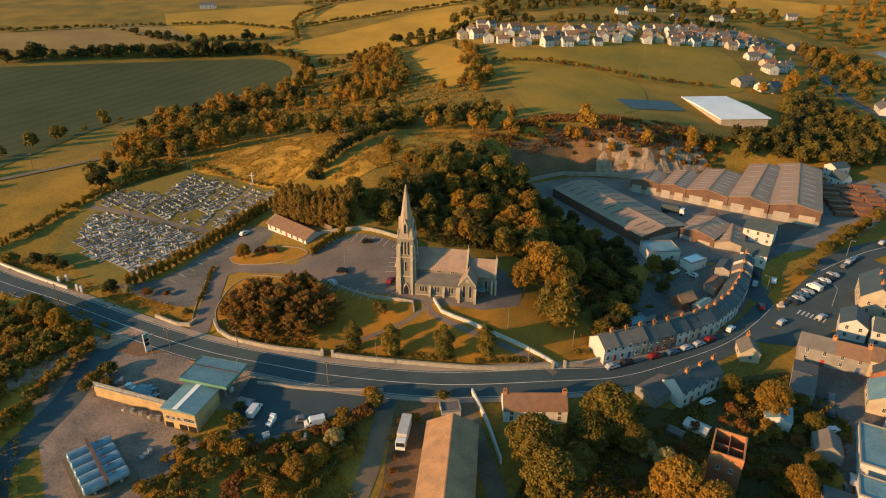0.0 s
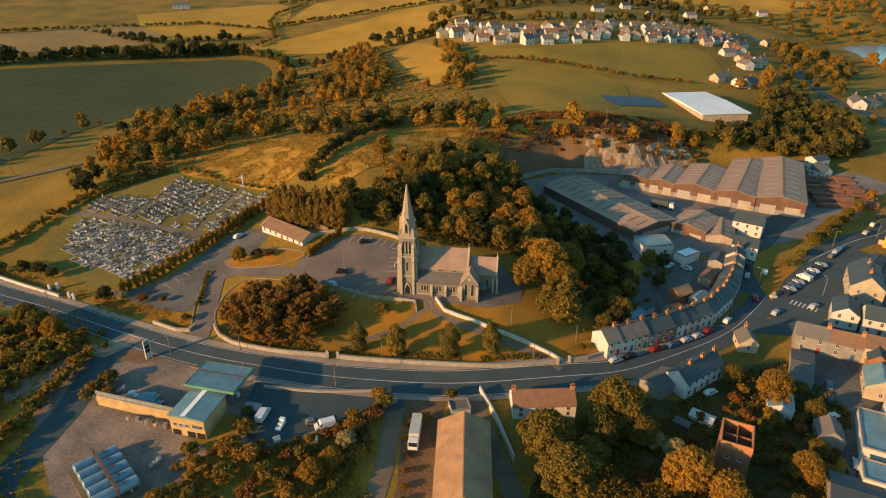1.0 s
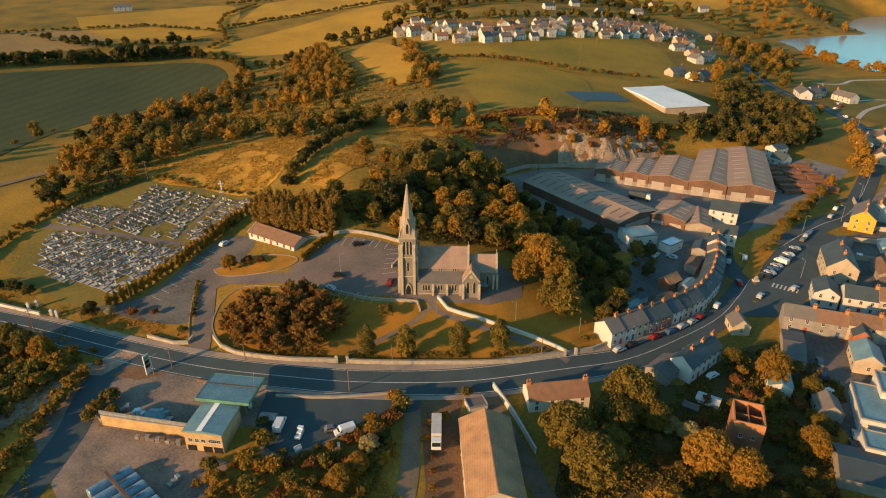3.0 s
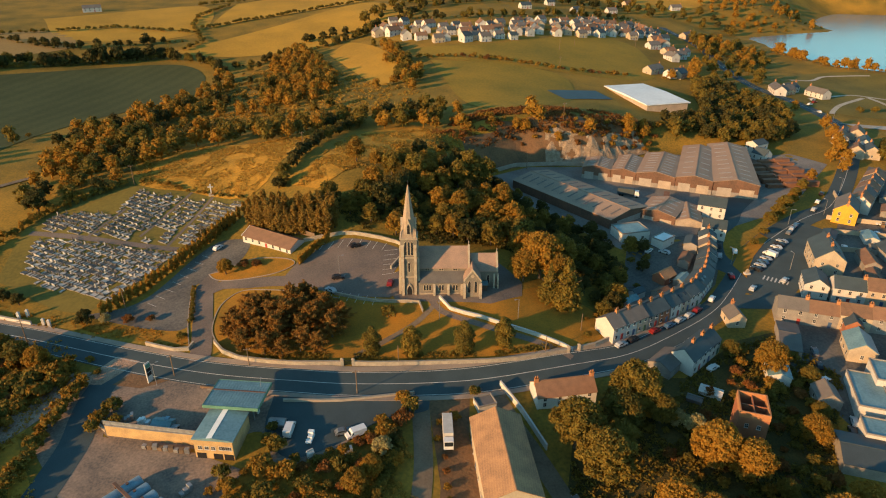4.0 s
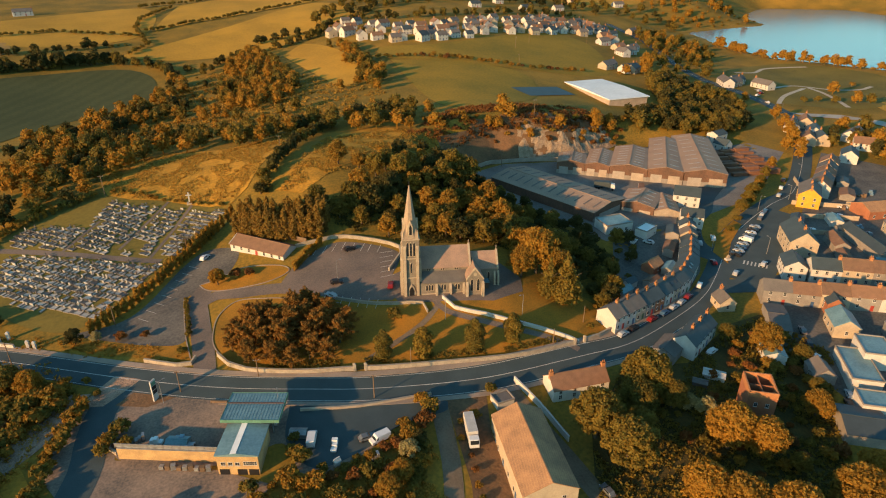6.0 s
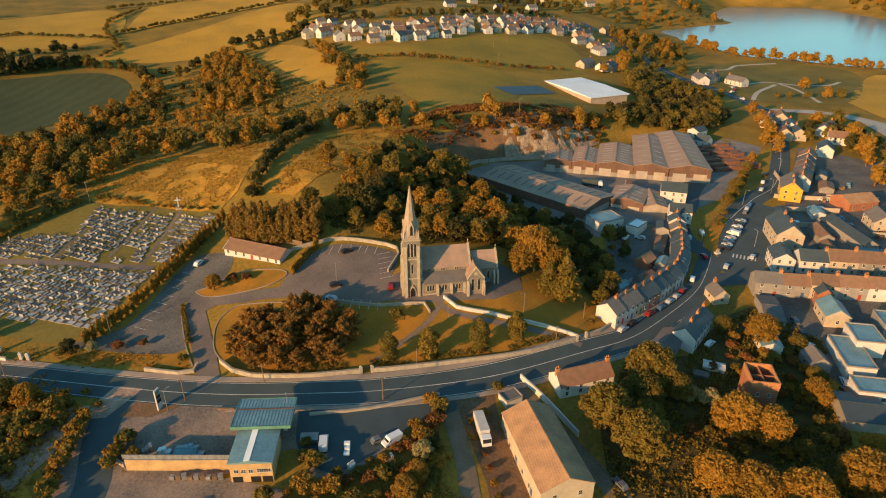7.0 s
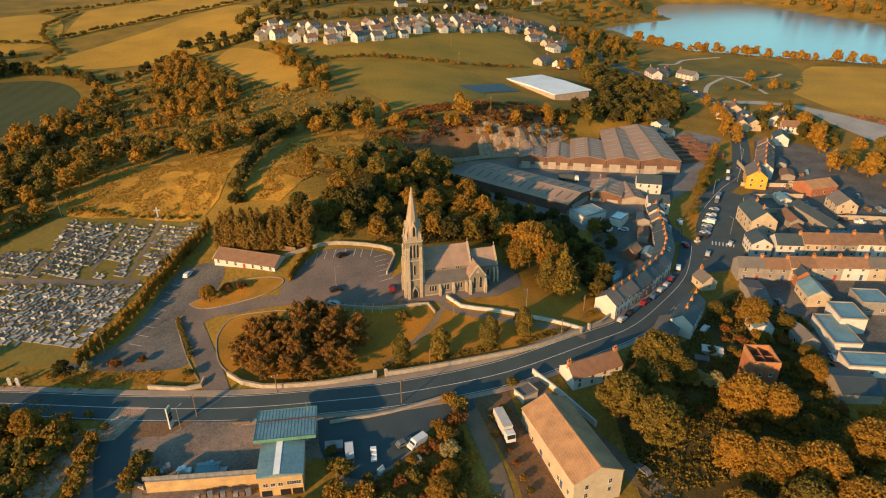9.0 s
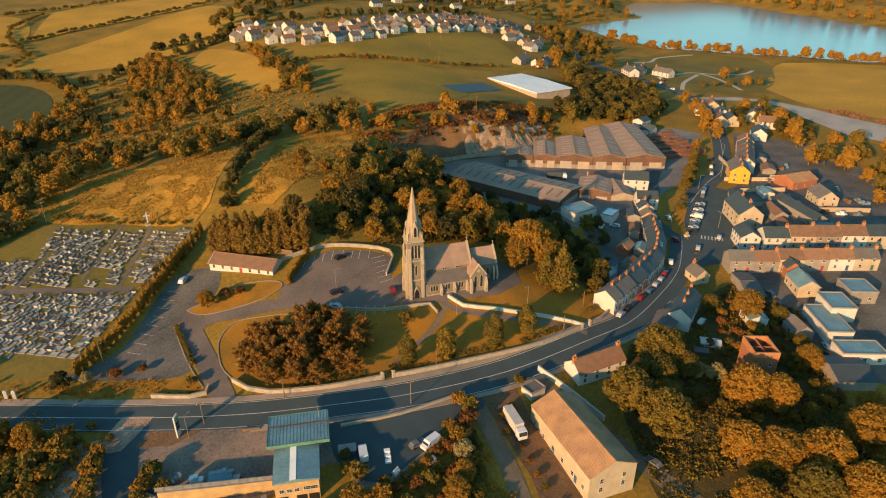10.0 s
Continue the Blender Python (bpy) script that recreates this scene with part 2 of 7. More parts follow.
def heights(x, y):
    x, y = np.asarray(x, float), np.asarray(y, float)
    z = np.zeros(x.shape)
    for hx, hy, r, a in HILLS:
        z = z + a * np.exp(-((x - hx) ** 2 + (y - hy) ** 2) / (2 * r * r))
    z = z + (2.5 - z) * smooth(inside(x, y, YARD) / 20 + 0.9)
    lake = inside(x, y, LAKE)
    z = z + (3.6 - z) * smooth(lake / 80 + 1)
    return z - 3 * smooth(lake / 15)


def H(x, y):
    return float(heights(np.array([x]), np.array([y]))[0])

# ---- helpers for building ----
def mesh_ob(name, bm, material, parent=None, label=""):
    me = bpy.data.meshes.new(name)
    bm.to_mesh(me)
    bm.free()
    for m in (material if isinstance(material, (list, tuple)) else [material]):
        me.materials.append(m)
    ob = new(name, me)
    if parent:
        ob.parent = parent
    if label:
        ob["label"] = label
    return ob


def part(name, bm, material, parent, label=""):
    return mesh_ob(name, bm, material, parent, label)


def share(name, me, parent, m):
    """One more piece on a mesh that exists already."""
    ob = new(name, me)
    ob.parent = parent
    ob.matrix_basis = m
    return ob


def empty(name, m, label, category, group="", kind=""):
    ob = new(name)
    ob.empty_display_size = 0.5
    ob.matrix_world = m
    return tagged(ob, label, category, group, kind)


def box(bm, x0, x1, y0, y1, z0, z1, bevel=0.0):
    r = bmesh.ops.create_cube(bm, size=1, matrix=Matrix.Translation(((x0 + x1) / 2, (y0 + y1) / 2, (z0 + z1) / 2)) @ Matrix.Diagonal((x1 - x0, y1 - y0, z1 - z0, 1)))
    if bevel:
        es = list({e for v in r["verts"] for e in v.link_edges})
        bmesh.ops.bevel(bm, geom=es, offset=bevel, segments=1, affect="EDGES")
    return bm


def prism(bm, pts, y0, y1):
    """An upright outline in x and z, drawn out from y0 to y1."""
    a = [bm.verts.new((x, y0, z)) for x, z in pts]
    b = [bm.verts.new((x, y1, z)) for x, z in pts]
    bm.faces.new(a)
    bm.faces.new(b[::-1])
    n = len(pts)
    for i in range(n):
        bm.faces.new((a[i], b[i], b[(i + 1) % n], a[(i + 1) % n]))
    bmesh.ops.recalc_face_normals(bm, faces=bm.faces[:])
    return bm


def prism_x(bm, pts, x0, x1):
    """An upright outline in y and z, drawn out from x0 to x1."""
    a = [bm.verts.new((x0, y, z)) for y, z in pts]
    b = [bm.verts.new((x1, y, z)) for y, z in pts]
    bm.faces.new(a)
    bm.faces.new(b[::-1])
    n = len(pts)
    for i in range(n):
        bm.faces.new((a[i], b[i], b[(i + 1) % n], a[(i + 1) % n]))
    bmesh.ops.recalc_face_normals(bm, faces=bm.faces[:])
    return bm


def cone(bm, r0, r1, z0, z1, seg=8, x=0, y=0, turn=0.0):
    bmesh.ops.create_cone(bm, cap_ends=True, segments=seg, radius1=r0, radius2=r1, depth=z1 - z0,
                          matrix=Matrix.Translation((x, y, (z0 + z1) / 2)) @ Matrix.Rotation(radians(turn), 4, "Z"))
    return bm


def beam(bm, p, q, w, seg=5):
    """A round bar from p to q."""
    p, q = Vector(p), Vector(q)
    d = q - p
    bmesh.ops.create_cone(bm, cap_ends=True, segments=seg, radius1=w, radius2=w, depth=d.length,
                          matrix=Matrix.Translation((p + q) / 2) @ d.to_track_quat("Z", "Y").to_matrix().to_4x4())
    return bm


def glide(pts, step=3.0):
    """A smooth line through the points, as points about step apart."""
    p = [Vector((*q[:2], 0)) for q in pts]
    p = [p[0] * 2 - p[1]] + p + [p[-1] * 2 - p[-2]]
    out = []
    for i in range(1, len(p) - 2):
        n = max(1, int((p[i + 1] - p[i]).length / step))
        for k in range(n):
            t = k / n
            out.append(0.5 * ((2 * p[i]) + (p[i + 1] - p[i - 1]) * t + (2 * p[i - 1] - 5 * p[i] + 4 * p[i + 1] - p[i + 2]) * t * t + (3 * p[i] - p[i - 1] - 3 * p[i + 1] + p[i + 2]) * t ** 3))
    out.append(p[-2])
    return out


def sides(line):
    out = []
    for i, q in enumerate(line):
        d = line[min(i + 1, len(line) - 1)] - line[max(i - 1, 0)]
        out.append(Vector((-d.y, d.x, 0)).normalized())
    return out


def ribbon(name, pts, a, b, material, up, label, category, thick=0.0, step=3.0, dash=None, cells=2, straight=False):
    """A strip draped on the ground along a line, from a to b metres to the line's left."""
    line = [Vector((*q, 0)) for q in pts] if straight else glide(pts, step)
    nn = sides(line)
    bm = bmesh.new()
    rows = []
    for q, s in zip(line, nn):
        rows.append([q + s * (a + (b - a) * k / cells) for k in range(cells + 1)])
    xy = np.array([[v.x, v.y] for r in rows for v in r])
    zz = heights(xy[:, 0], xy[:, 1]).reshape(len(rows), -1)
    tops = [[bm.verts.new((v.x, v.y, zz[i, k] + up)) for k, v in enumerate(r)] for i, r in enumerate(rows)]
    for i in range(len(rows) - 1):
        if dash and i % dash[1] >= dash[0]:
            continue
        for k in range(cells):
            bm.faces.new((tops[i][k], tops[i + 1][k], tops[i + 1][k + 1], tops[i][k + 1]))
    bmesh.ops.recalc_face_normals(bm, faces=bm.faces[:])
    if bm.faces and sum(f.normal.z for f in bm.faces) < 0:
        bmesh.ops.reverse_faces(bm, faces=bm.faces[:])
    if thick:
        r = bmesh.ops.extrude_face_region(bm, geom=bm.faces[:])
        for v in [g for g in r["geom"] if isinstance(g, bmesh.types.BMVert)]:
            v.co.z += thick
    loose = [v for v in bm.verts if not v.link_faces]
    bmesh.ops.delete(bm, geom=loose, context="VERTS")
    return tagged(mesh_ob(name, bm, material), label, category, kind="structure")


def patch(name, poly, material, up, label, category, step=4.0, kind="structure"):
    """A polygon draped on the ground."""
    if category in ("lawn", "field", "car park", "forecourt"):
        poly = [(v.x, v.y) for v in glide(poly + poly[:1], 9.0 if category == "field" else 2.0)][:-1]
    bm = bmesh.new()
    bmesh.ops.triangulate(bm, faces=[bm.faces.new([bm.verts.new((x, y, 0)) for x, y in poly])])
    for axis in (0, 1):
        lo, hi = min(p[axis] for p in poly), max(p[axis] for p in poly)
        k = lo + step
        while k < hi:
            co, no = ((k, 0, 0), (1, 0, 0)) if axis == 0 else ((0, k, 0), (0, 1, 0))
            bmesh.ops.bisect_plane(bm, geom=bm.verts[:] + bm.edges[:] + bm.faces[:], plane_co=co, plane_no=no)
            k += step
    xy = np.array([v.co[:2] for v in bm.verts])
    for v, z in zip(bm.verts, heights(xy[:, 0], xy[:, 1])):
        v.co.z = z + up
    bmesh.ops.recalc_face_normals(bm, faces=bm.faces[:])
    if sum(f.normal.z for f in bm.faces) < 0:
        bmesh.ops.reverse_faces(bm, faces=bm.faces[:])
    return tagged(mesh_ob(name, bm, material), label, category, kind=kind)


def fence_line(name, pts, height, thick, material, label, category, cap=None, step=4.0, kind="structure", straight=False):
    """A wall that follows the ground, with an optional coping as its part."""
    line = [Vector((*q, 0)) for q in pts] if straight else glide(pts, step)
    nn = sides(line)
    g = [H(q.x, q.y) for q in line]

    def run(z0, z1, w):
        bm = bmesh.new()
        last = None
        for q, s, z in zip(line, nn, g):
            ring = [bm.verts.new((q.x + s.x * o, q.y + s.y * o, z + k)) for o, k in ((-w, z0), (w, z0), (w, z1), (-w, z1))]
            if last:
                for i in range(4):
                    bm.faces.new((last[i], last[(i + 1) % 4], ring[(i + 1) % 4], ring[i]))
            else:
                bm.faces.new(ring[::-1])
            last = ring
        bm.faces.new(last)
        bmesh.ops.recalc_face_normals(bm, faces=bm.faces[:])
        return bm

    ob = tagged(mesh_ob(name, run(-0.4, height, thick / 2), material), label, category, kind=kind)
    if cap:
        part("coping", run(height, height + 0.12, thick / 2 + 0.06), cap, ob)
    return ob


# ---- the ground ----
def axis_steps(lo, a, b, hi, fine, grow):
    mid = list(np.arange(a, b + 0.1, fine))
    up, d = [], fine
    while (up[-1] if up else b) < hi:
        d = min(d * grow, 26)
        up.append((up[-1] if up else b) + d)
    down, d = [], fine
    while (down[-1] if down else a) > lo:
        d = min(d * grow, 26)
        down.append((down[-1] if down else a) - d)
    return np.array(down[::-1] + mid + up)


gx, gy = axis_steps(-2600, -180, 200, 3200, 2.5, 1.06), axis_steps(-600, 70, 330, 3600, 2.5, 1.05)
X, Y = np.meshgrid(gx, gy)
Z = heights(X, Y)
far = smooth((np.hypot(X, Y) - 900) / 900) * (1 - smooth(inside(X, Y, LAKE) / 260 + 1))
Z = Z + far * (30 + 25 * np.sin(X / 310 + 1) * np.cos(Y / 420))
nx, ny = len(gx), len(gy)
idx = np.arange(nx * ny).reshape(ny, nx)
quads = np.stack([idx[:-1, :-1], idx[:-1, 1:], idx[1:, 1:], idx[1:, :-1]], -1).reshape(-1, 4)
me = bpy.data.meshes.new("ground")
me.from_pydata(np.stack([X, Y, Z], -1).reshape(-1, 3).tolist(), [], quads.tolist())
me.materials.append(GRASS)
me.shade_smooth()
tagged(new("ground", me), "rolling green and golden pasture land reaching the horizon", "ground", kind="structure")

bm = bmesh.new()
bmesh.ops.triangulate(bm, faces=[bm.faces.new([bm.verts.new((x, y, 3.0)) for x, y in LAKE])])
bmesh.ops.recalc_face_normals(bm, faces=bm.faces[:])
tagged(mesh_ob("water", bm, WATER), "calm blue-grey lake water reflecting the evening sky", "lake", kind="structure")

# fields, far to near
FIELDS = [
    ("mown_field", [(-345, 490), (-246, 540), (-178, 566), (-147, 558), (-131, 519), (-134, 464), (-150, 447), (-174, 428), (-192, 400), (-206, 365), (-216, 300), (-240, 190), (-330, 230)], DARKFIELD, "dark mown field with faint tramlines"),
    ("hill_field", [(-171, 604), (-87, 686), (9, 779), (48, 697), (8, 643), (-36, 597), (-74, 588), (-124, 586)], STUBBLE, "sunlit golden hay field on a hillside"),
    ("meadow", [(-126, 303), (-104, 322), (-71, 308), (-45, 328), (-24, 344), (-39, 315), (-58, 273), (-70, 250), (-97, 262), (-118, 271)], MEADOW, "rough golden meadow with long tufted grass"),
    ("meadow", [(-54, 251), (-36, 278), (-17, 316), (8, 318), (5, 285), (-10, 270), (-28, 258), (-43, 243)], MEADOW, "golden grassy strip between hedges behind the church"),
    ("paddock", [(38, 484), (123, 445), (100, 360), (45, 352)], GREENFIELD, "green paddock above the quarry"),
    ("hill_field", [(36, 527), (93, 527), (192, 580), (233, 556), (199, 450), (130, 452), (40, 490)], GREENFIELD, "broad green hill field below the houses"),
    ("hill_field", [(-37, 560), (-17, 593), (7, 539), (13, 454), (-6, 422), (-14, 455)], STUBBLE, "small golden field between woods"),
    ("tan_field", [(-417, 605), (-299, 672), (-257, 607), (-371, 545)], TANFIELD, "tan stubble field in the distance"),
    ("hill_field", [(-318, 734), (-179, 809), (-161, 668), (-264, 640)], STUBBLE, "golden pasture far off"),
    ("hill_field", [(-140, 815), (10, 960), (140, 900), (25, 800), (-120, 715), (-150, 690)], STUBBLE, "golden hill pasture far off"),
    ("hill_field", [(330, 740), (430, 800), (560, 930), (400, 960), (300, 840)], STUBBLE, "sunlit field beyond the houses"),
    ("lakeside_field", [(300, 440), (340, 490), (400, 500), (425, 480), (445, 430), (400, 380), (345, 345), (300, 360), (285, 390)], LAKEGRASS, "lakeside pasture with footpaths"),
    ("lakeside_field", [(348, 348), (440, 411), (467, 407), (505, 375), (560, 300), (480, 190), (380, 200), (338, 262), (332, 300)], STUBBLE, "golden slope beside the lake road"),
]
for n, poly, m, lab in FIELDS:
    patch(n, poly, m, 0.2, lab, "field", 8.0)

patch("cemetery_lawn", [(-152, 214), (-117, 191), (-94, 218), (-70, 245), (-117, 270), (-150, 252)], LAKEGRASS, 0.06, "dry grass and worn paths between the graves", "lawn", 4)
patch("church_lawn", [(-72, 163), (-64, 157), (-50, 152.5), (-36, 150), (-24, 148.5), (8, 146.5), (29, 149), (40, 152), (44, 165), (30, 176), (14, 171), (-4, 169.5), (-24, 173), (-36, 178), (-50, 184), (-60, 187.5), (-68, 189), (-73, 184), (-74.5, 176), (-74, 169)], LAWN, 0.05, "mown churchyard lawn in evening sun", "lawn", 3)
patch("yard", [(30, 288), (70, 206), (90, 212), (118, 216), (150, 228), (164, 236), (215, 280), (205, 296), (180, 302), (140, 312), (100, 298), (62, 303)], TIMBER_YARD, 0.06, "pale concrete timber yard", "yard", 5)
patch("car_park", [(-56, 190), (-49, 201), (-41, 207), (-31, 209), (-14, 200), (-19, 186), (-20, 176), (-36, 181)], TARMAC, 0.07, "worn tarmac church car park", "car park", 3)
# darker than TARMAC: the hedge's shade is put into the ground colour
patch("car_park", [(-117, 189), (-100, 193), (-86, 217), (-78, 224), (-68, 220), (-69, 210), (-77, 198), (-84.5, 197), (-82, 176), (-92, 176)], YARD_GROUND, 0.06, "worn tarmac car park, darkened in colour for the cemetery hedge's shade", "car park", 3)
patch("grass_island", [(-80, 203), (-74, 204), (-66, 207), (-54, 203), (-51, 199), (-58, 196), (-70, 196.5), (-77, 199)], LAWN, 0.14, "raised grass island with a round tree", "lawn", 3)
patch("grass_verge", [(-112, 184), (-92, 176), (-83, 172), (-80, 164), (-94, 171), (-112, 180)], LAWN, 0.1, "grass verge with shrubs beside the gate", "lawn", 3)
patch("church_apron", [(-22, 186), (-19, 173.5), (-4, 170.2), (10, 167.5), (21, 171), (23, 178), (18, 190), (-4, 194)], TARMAC, 0.09, "tarmac path round the church", "pavement", 3)
patch("forecourt", [(-107, 157), (-97, 160.5), (-74, 151.5), (-52, 144.3), (-31, 141), (-18, 138), (-19, 132), (-28, 130), (-38, 121), (-52, 117), (-57, 128), (-70, 125), (-93, 132), (-101, 148)], FORECOURT, 0.06, "stained concrete petrol station forecourt", "forecourt", 3)
patch("lower_yard", [(-97, 112), (-112, 134), (-107, 150), (-102, 158), (-97, 147), (-95, 133), (-72, 124), (-60, 117), (-70, 100), (-88, 98)], FORECOURT, 0.05, "dusty lower yard with storage tanks", "yard", 3)
# scrub colour kept dark here to paint in the shade below the garden trees
patch("garden_ground", [(20, 118), (40, 138), (60, 136), (85, 150), (98, 152), (105, 130), (80, 100), (60, 70), (20, 70), (0, 60), (10, 95)], SCRUB, 0.05, "rough scrub ground under trees, shade put into its dark colour", "ground", 5)
patch("village_ground", [(104, 158), (130, 172), (170, 215), (235, 275), (260, 240), (230, 150), (150, 90), (95, 88), (92, 140)], YARD_GROUND, 0.05, "back yards and lanes of the village", "yard", 5)
patch("terrace_ground", [(43, 152), (68, 163), (84, 171), (96, 182), (110, 202), (118, 214), (95, 214), (72, 205), (62, 185), (46, 165)], YARD_GROUND, 0.05, "concrete back yards behind the terrace", "yard", 4)
patch("scrub_bank", [(-118, 175), (-110, 158), (-115, 135), (-100, 108), (-90, 90), (-160, 60), (-180, 180), (-150, 182)], MEADOW, 0.05, "scrubby bank beside the road", "ground", 5)

patch("lane_bank", [(-14.5, 137), (-3, 136), (-6, 122), (-6, 97), (-8, 84), (-21, 84), (-15.5, 108)], EARTH, 0.06, "bare brown earth beside the barn", "ground", 4)
patch("track_bank", [(-105, 159), (-109, 150), (-112, 142), (-118, 134), (-123, 140), (-116, 150), (-110, 160)], RUBBLE, 0.14, "pinkish rubble bank above the lane", "ground", 3)
KERBS = [
    [(-64, 157), (-70, 161.5), (-74, 169), (-74.7, 176), (-73.2, 184), (-68, 189.2), (-60, 187.7), (-50, 184.2), (-37, 178.4)],
    [(-80, 203), (-77, 198.8), (-70, 196.3), (-58, 195.8), (-51, 199), (-54, 203.2), (-66, 207.2), (-74, 204.2), (-80, 203)],
    [(-84.5, 197), (-83.6, 186), (-82.4, 176), (-80.4, 166)],
]
for k in KERBS:
    ribbon("kerb", k, -0.16, 0.16, PAVING, 0.1, "pale concrete kerb edging the drive", "kerb", thick=0.12, step=1.5, cells=1)

# ---- roads ----
MAIN = [(-230, 232), (-190, 208), (-158, 192), (-129, 179.5), (-95, 162), (-70.5, 151), (-49, 144.5), (-30, 141), (0, 140), (32, 144), (49, 147.5), (68, 156), (86, 166), (100, 178), (122, 200), (140, 212), (158, 222), (184, 236), (224, 276), (258, 318), (274, 350), (282, 400), (280, 450), (296, 520), (318, 600), (320, 680)]
ribbon("road", MAIN, -4.6, 4.6, ASPHALT, 0.1, "two-lane asphalt road with white centre line", "road", step=3, cells=4)
ribbon("pavement", [(x, y) for x, y in MAIN[1:13]], 4.6, 6.4, PAVING, 0.1, "concrete pavement with raised kerb along the road", "pavement", thick=0.13)
ribbon("pavement", [(x, y) for x, y in MAIN[5:12]], -6.0, -4.6, PAVING, 0.1, "narrow pavement with raised kerb", "pavement", thick=0.13)
ribbon("road_marking", MAIN, -0.09, 0.09, PAINT, 0.14, "white painted centre line", "marking", cells=1)
for o in (-4.15, 4.15):
    ribbon("road_marking", MAIN[1:12], o - 0.07, o + 0.07, PAINT, 0.135, "faded white edge line", "marking", cells=1)
ribbon("road", [(120, 178), (112, 186), (106, 200), (112, 214), (124, 224), (134, 236), (150, 250)], -5, 5, ASPHALT, 0.11, "side road past the terrace", "road", cells=4)
ribbon("road", [(92, 172), (108, 168), (120, 166.5), (140, 158), (165, 146), (200, 128)], -4.5, 4.5, ASPHALT, 0.12, "village street between terraces", "road", cells=4)
ribbon("road", [(106, 172), (124, 186), (146, 206), (160, 217)], -9, 6, ASPHALT, 0.105, "wide street with parking bays", "road", cells=5)
ribbon("lane", [(-76, 157), (-77, 168), (-79, 184), (-80, 196), (-76, 203)], -3, 3, TARMAC, 0.12, "drive climbing from the road to the car park", "road", cells=2)
ribbon("lane", [(-80, 192), (-74, 195), (-66, 193), (-57, 191.5), (-46, 188), (-34, 182), (-20, 178)], -2.6, 2.6, TARMAC, 0.13, "curving drive to the church", "road", cells=2)
ribbon("lane", [(-16.5, 138), (-17.5, 125), (-19, 112), (-23, 95), (-28, 75)], -2.3, 2.3, DIRT, 0.08, "rutted lane beside the barn", "road", cells=2)
ribbon("lane", [(3, 138), (6, 126), (10, 112), (14, 95), (20, 75)], -2.5, 2.5, DIRT, 0.08, "stony lane behind the barn", "road", cells=2)
ribbon("lane", [(-97, 162), (-100.5, 153), (-101.5, 143), (-101, 132), (-103, 120), (-105, 108), (-99, 94)], -3.8, 3.8, ASPHALT, 0.09, "lane dropping round the lower yard", "road", cells=2)
patch("lane_apron", [(-106, 154), (-104, 160), (-100, 165), (-93, 161.5), (-97, 157), (-101, 153)], RUBBLE, 0.11, "pale worn apron where the lane meets the road", "road", 2)
# dark overlay: tarmac plus the shade of shop and canopy, painted as asphalt
patch("forecourt", [(-54.5, 140), (-41, 137.6), (-18, 136), (-15, 131), (-28, 128), (-38, 122), (-50, 119), (-56, 128)], ASPHALT, 0.1, "dark forecourt tarmac beside the canopy, shade put into its colour", "forecourt", 3)
patch("dirt_island", [(-98, 152.5), (-94, 156.5), (-82, 151.5), (-90, 149.5)], EARTH, 0.1, "scruffy earth island beside the price sign", "ground", 2)
ribbon("footpath", [(-7, 173), (-4.5, 167), (4, 161.5), (13, 157), (21, 153.5), (28, 149.5), (30.5, 147)], -2.4, -0.3, TARMAC, 0.1, "sloping tarmac path below the churchyard wall", "path", cells=2)
ribbon("footpath", [(-7, 170), (-14, 163), (-24, 157), (-33, 152)], -0.9, 0.9, DIRT, 0.09, "worn footpath across the lawn", "path", cells=2)
for pts in ([(330, 472), (350, 473), (372, 487), (396, 486), (412, 482)], [(300, 409), (322, 415), (345, 419), (362, 402), (384, 397), (404, 405)], [(286, 368), (296, 378), (312, 391), (345, 410)], [(350, 412), (346, 392), (336, 368), (327, 350)]):
    ribbon("footpath", pts, -1.6, 1.6, LAKE_PATH, 0.4, "pale winding lakeside footpath", "path", cells=2)
patch("works_road", [(275, 347), (305, 335), (319, 316), (324, 290), (325, 270), (330, 245), (345, 205), (305, 205), (292, 245), (300, 277), (311, 303), (306, 322), (281, 337)], GRAVEL_ROAD, 0.35, "wide pale gravel road under works", "road", 5)
ribbon("track", [(-280, 240), (-225, 262), (-190, 285), (-170, 300)], -2, 2, DIRT, 0.4, "earth farm track along the field", "road", cells=2)

# ---- walls ----
fence_line("boundary_wall", [(-73, 165), (-70, 160), (-65, 156), (-51, 151.2), (-36.5, 149)], 1.3, 0.5, WALLSTONE, "low stone churchyard wall with pale coping", "wall", DRESSED)
fence_line("boundary_wall", [(-33.5, 148.6), (-24, 147.4), (8, 145.6), (29, 148.2)], 1.3, 0.5, WALLSTONE, "low stone churchyard wall with pale coping", "wall", DRESSED)
fence_line("boundary_wall", [(32.5, 148.9), (38, 150.2), (43, 152.5)], 1.5, 0.5, BLOCK, "short rendered wall beside the terrace", "wall", DRESSED)
fence_line("boundary_wall", [(-5.5, 172), (-3, 166.5), (5, 162.2), (13, 158), (21, 154.4), (28, 150.5), (30.5, 148.5)], 1.1, 0.45, WHITE, "whitewashed wall stepping down the slope", "wall", WHITE)
fence_line("boundary_wall", [(-38, 180.5), (-26, 174.8), (-12, 171.2), (-11.5, 167)], 0.9, 0.35, WALLSTONE, "low wall at the edge of the church apron", "wall", DRESSED)
fence_line("boundary_wall", [(-215, 229), (-190, 215), (-158, 199.5), (-131, 187)], 1.2, 0.5, WHITE, "whitewashed roadside wall", "wall", DRESSED)
fence_line("boundary_wall", [(-93, 169), (-84, 164), (-80, 163.5), (-79, 166)], 1.1, 0.5, WALLSTONE, "curved stone entrance wall", "wall", DRESSED)
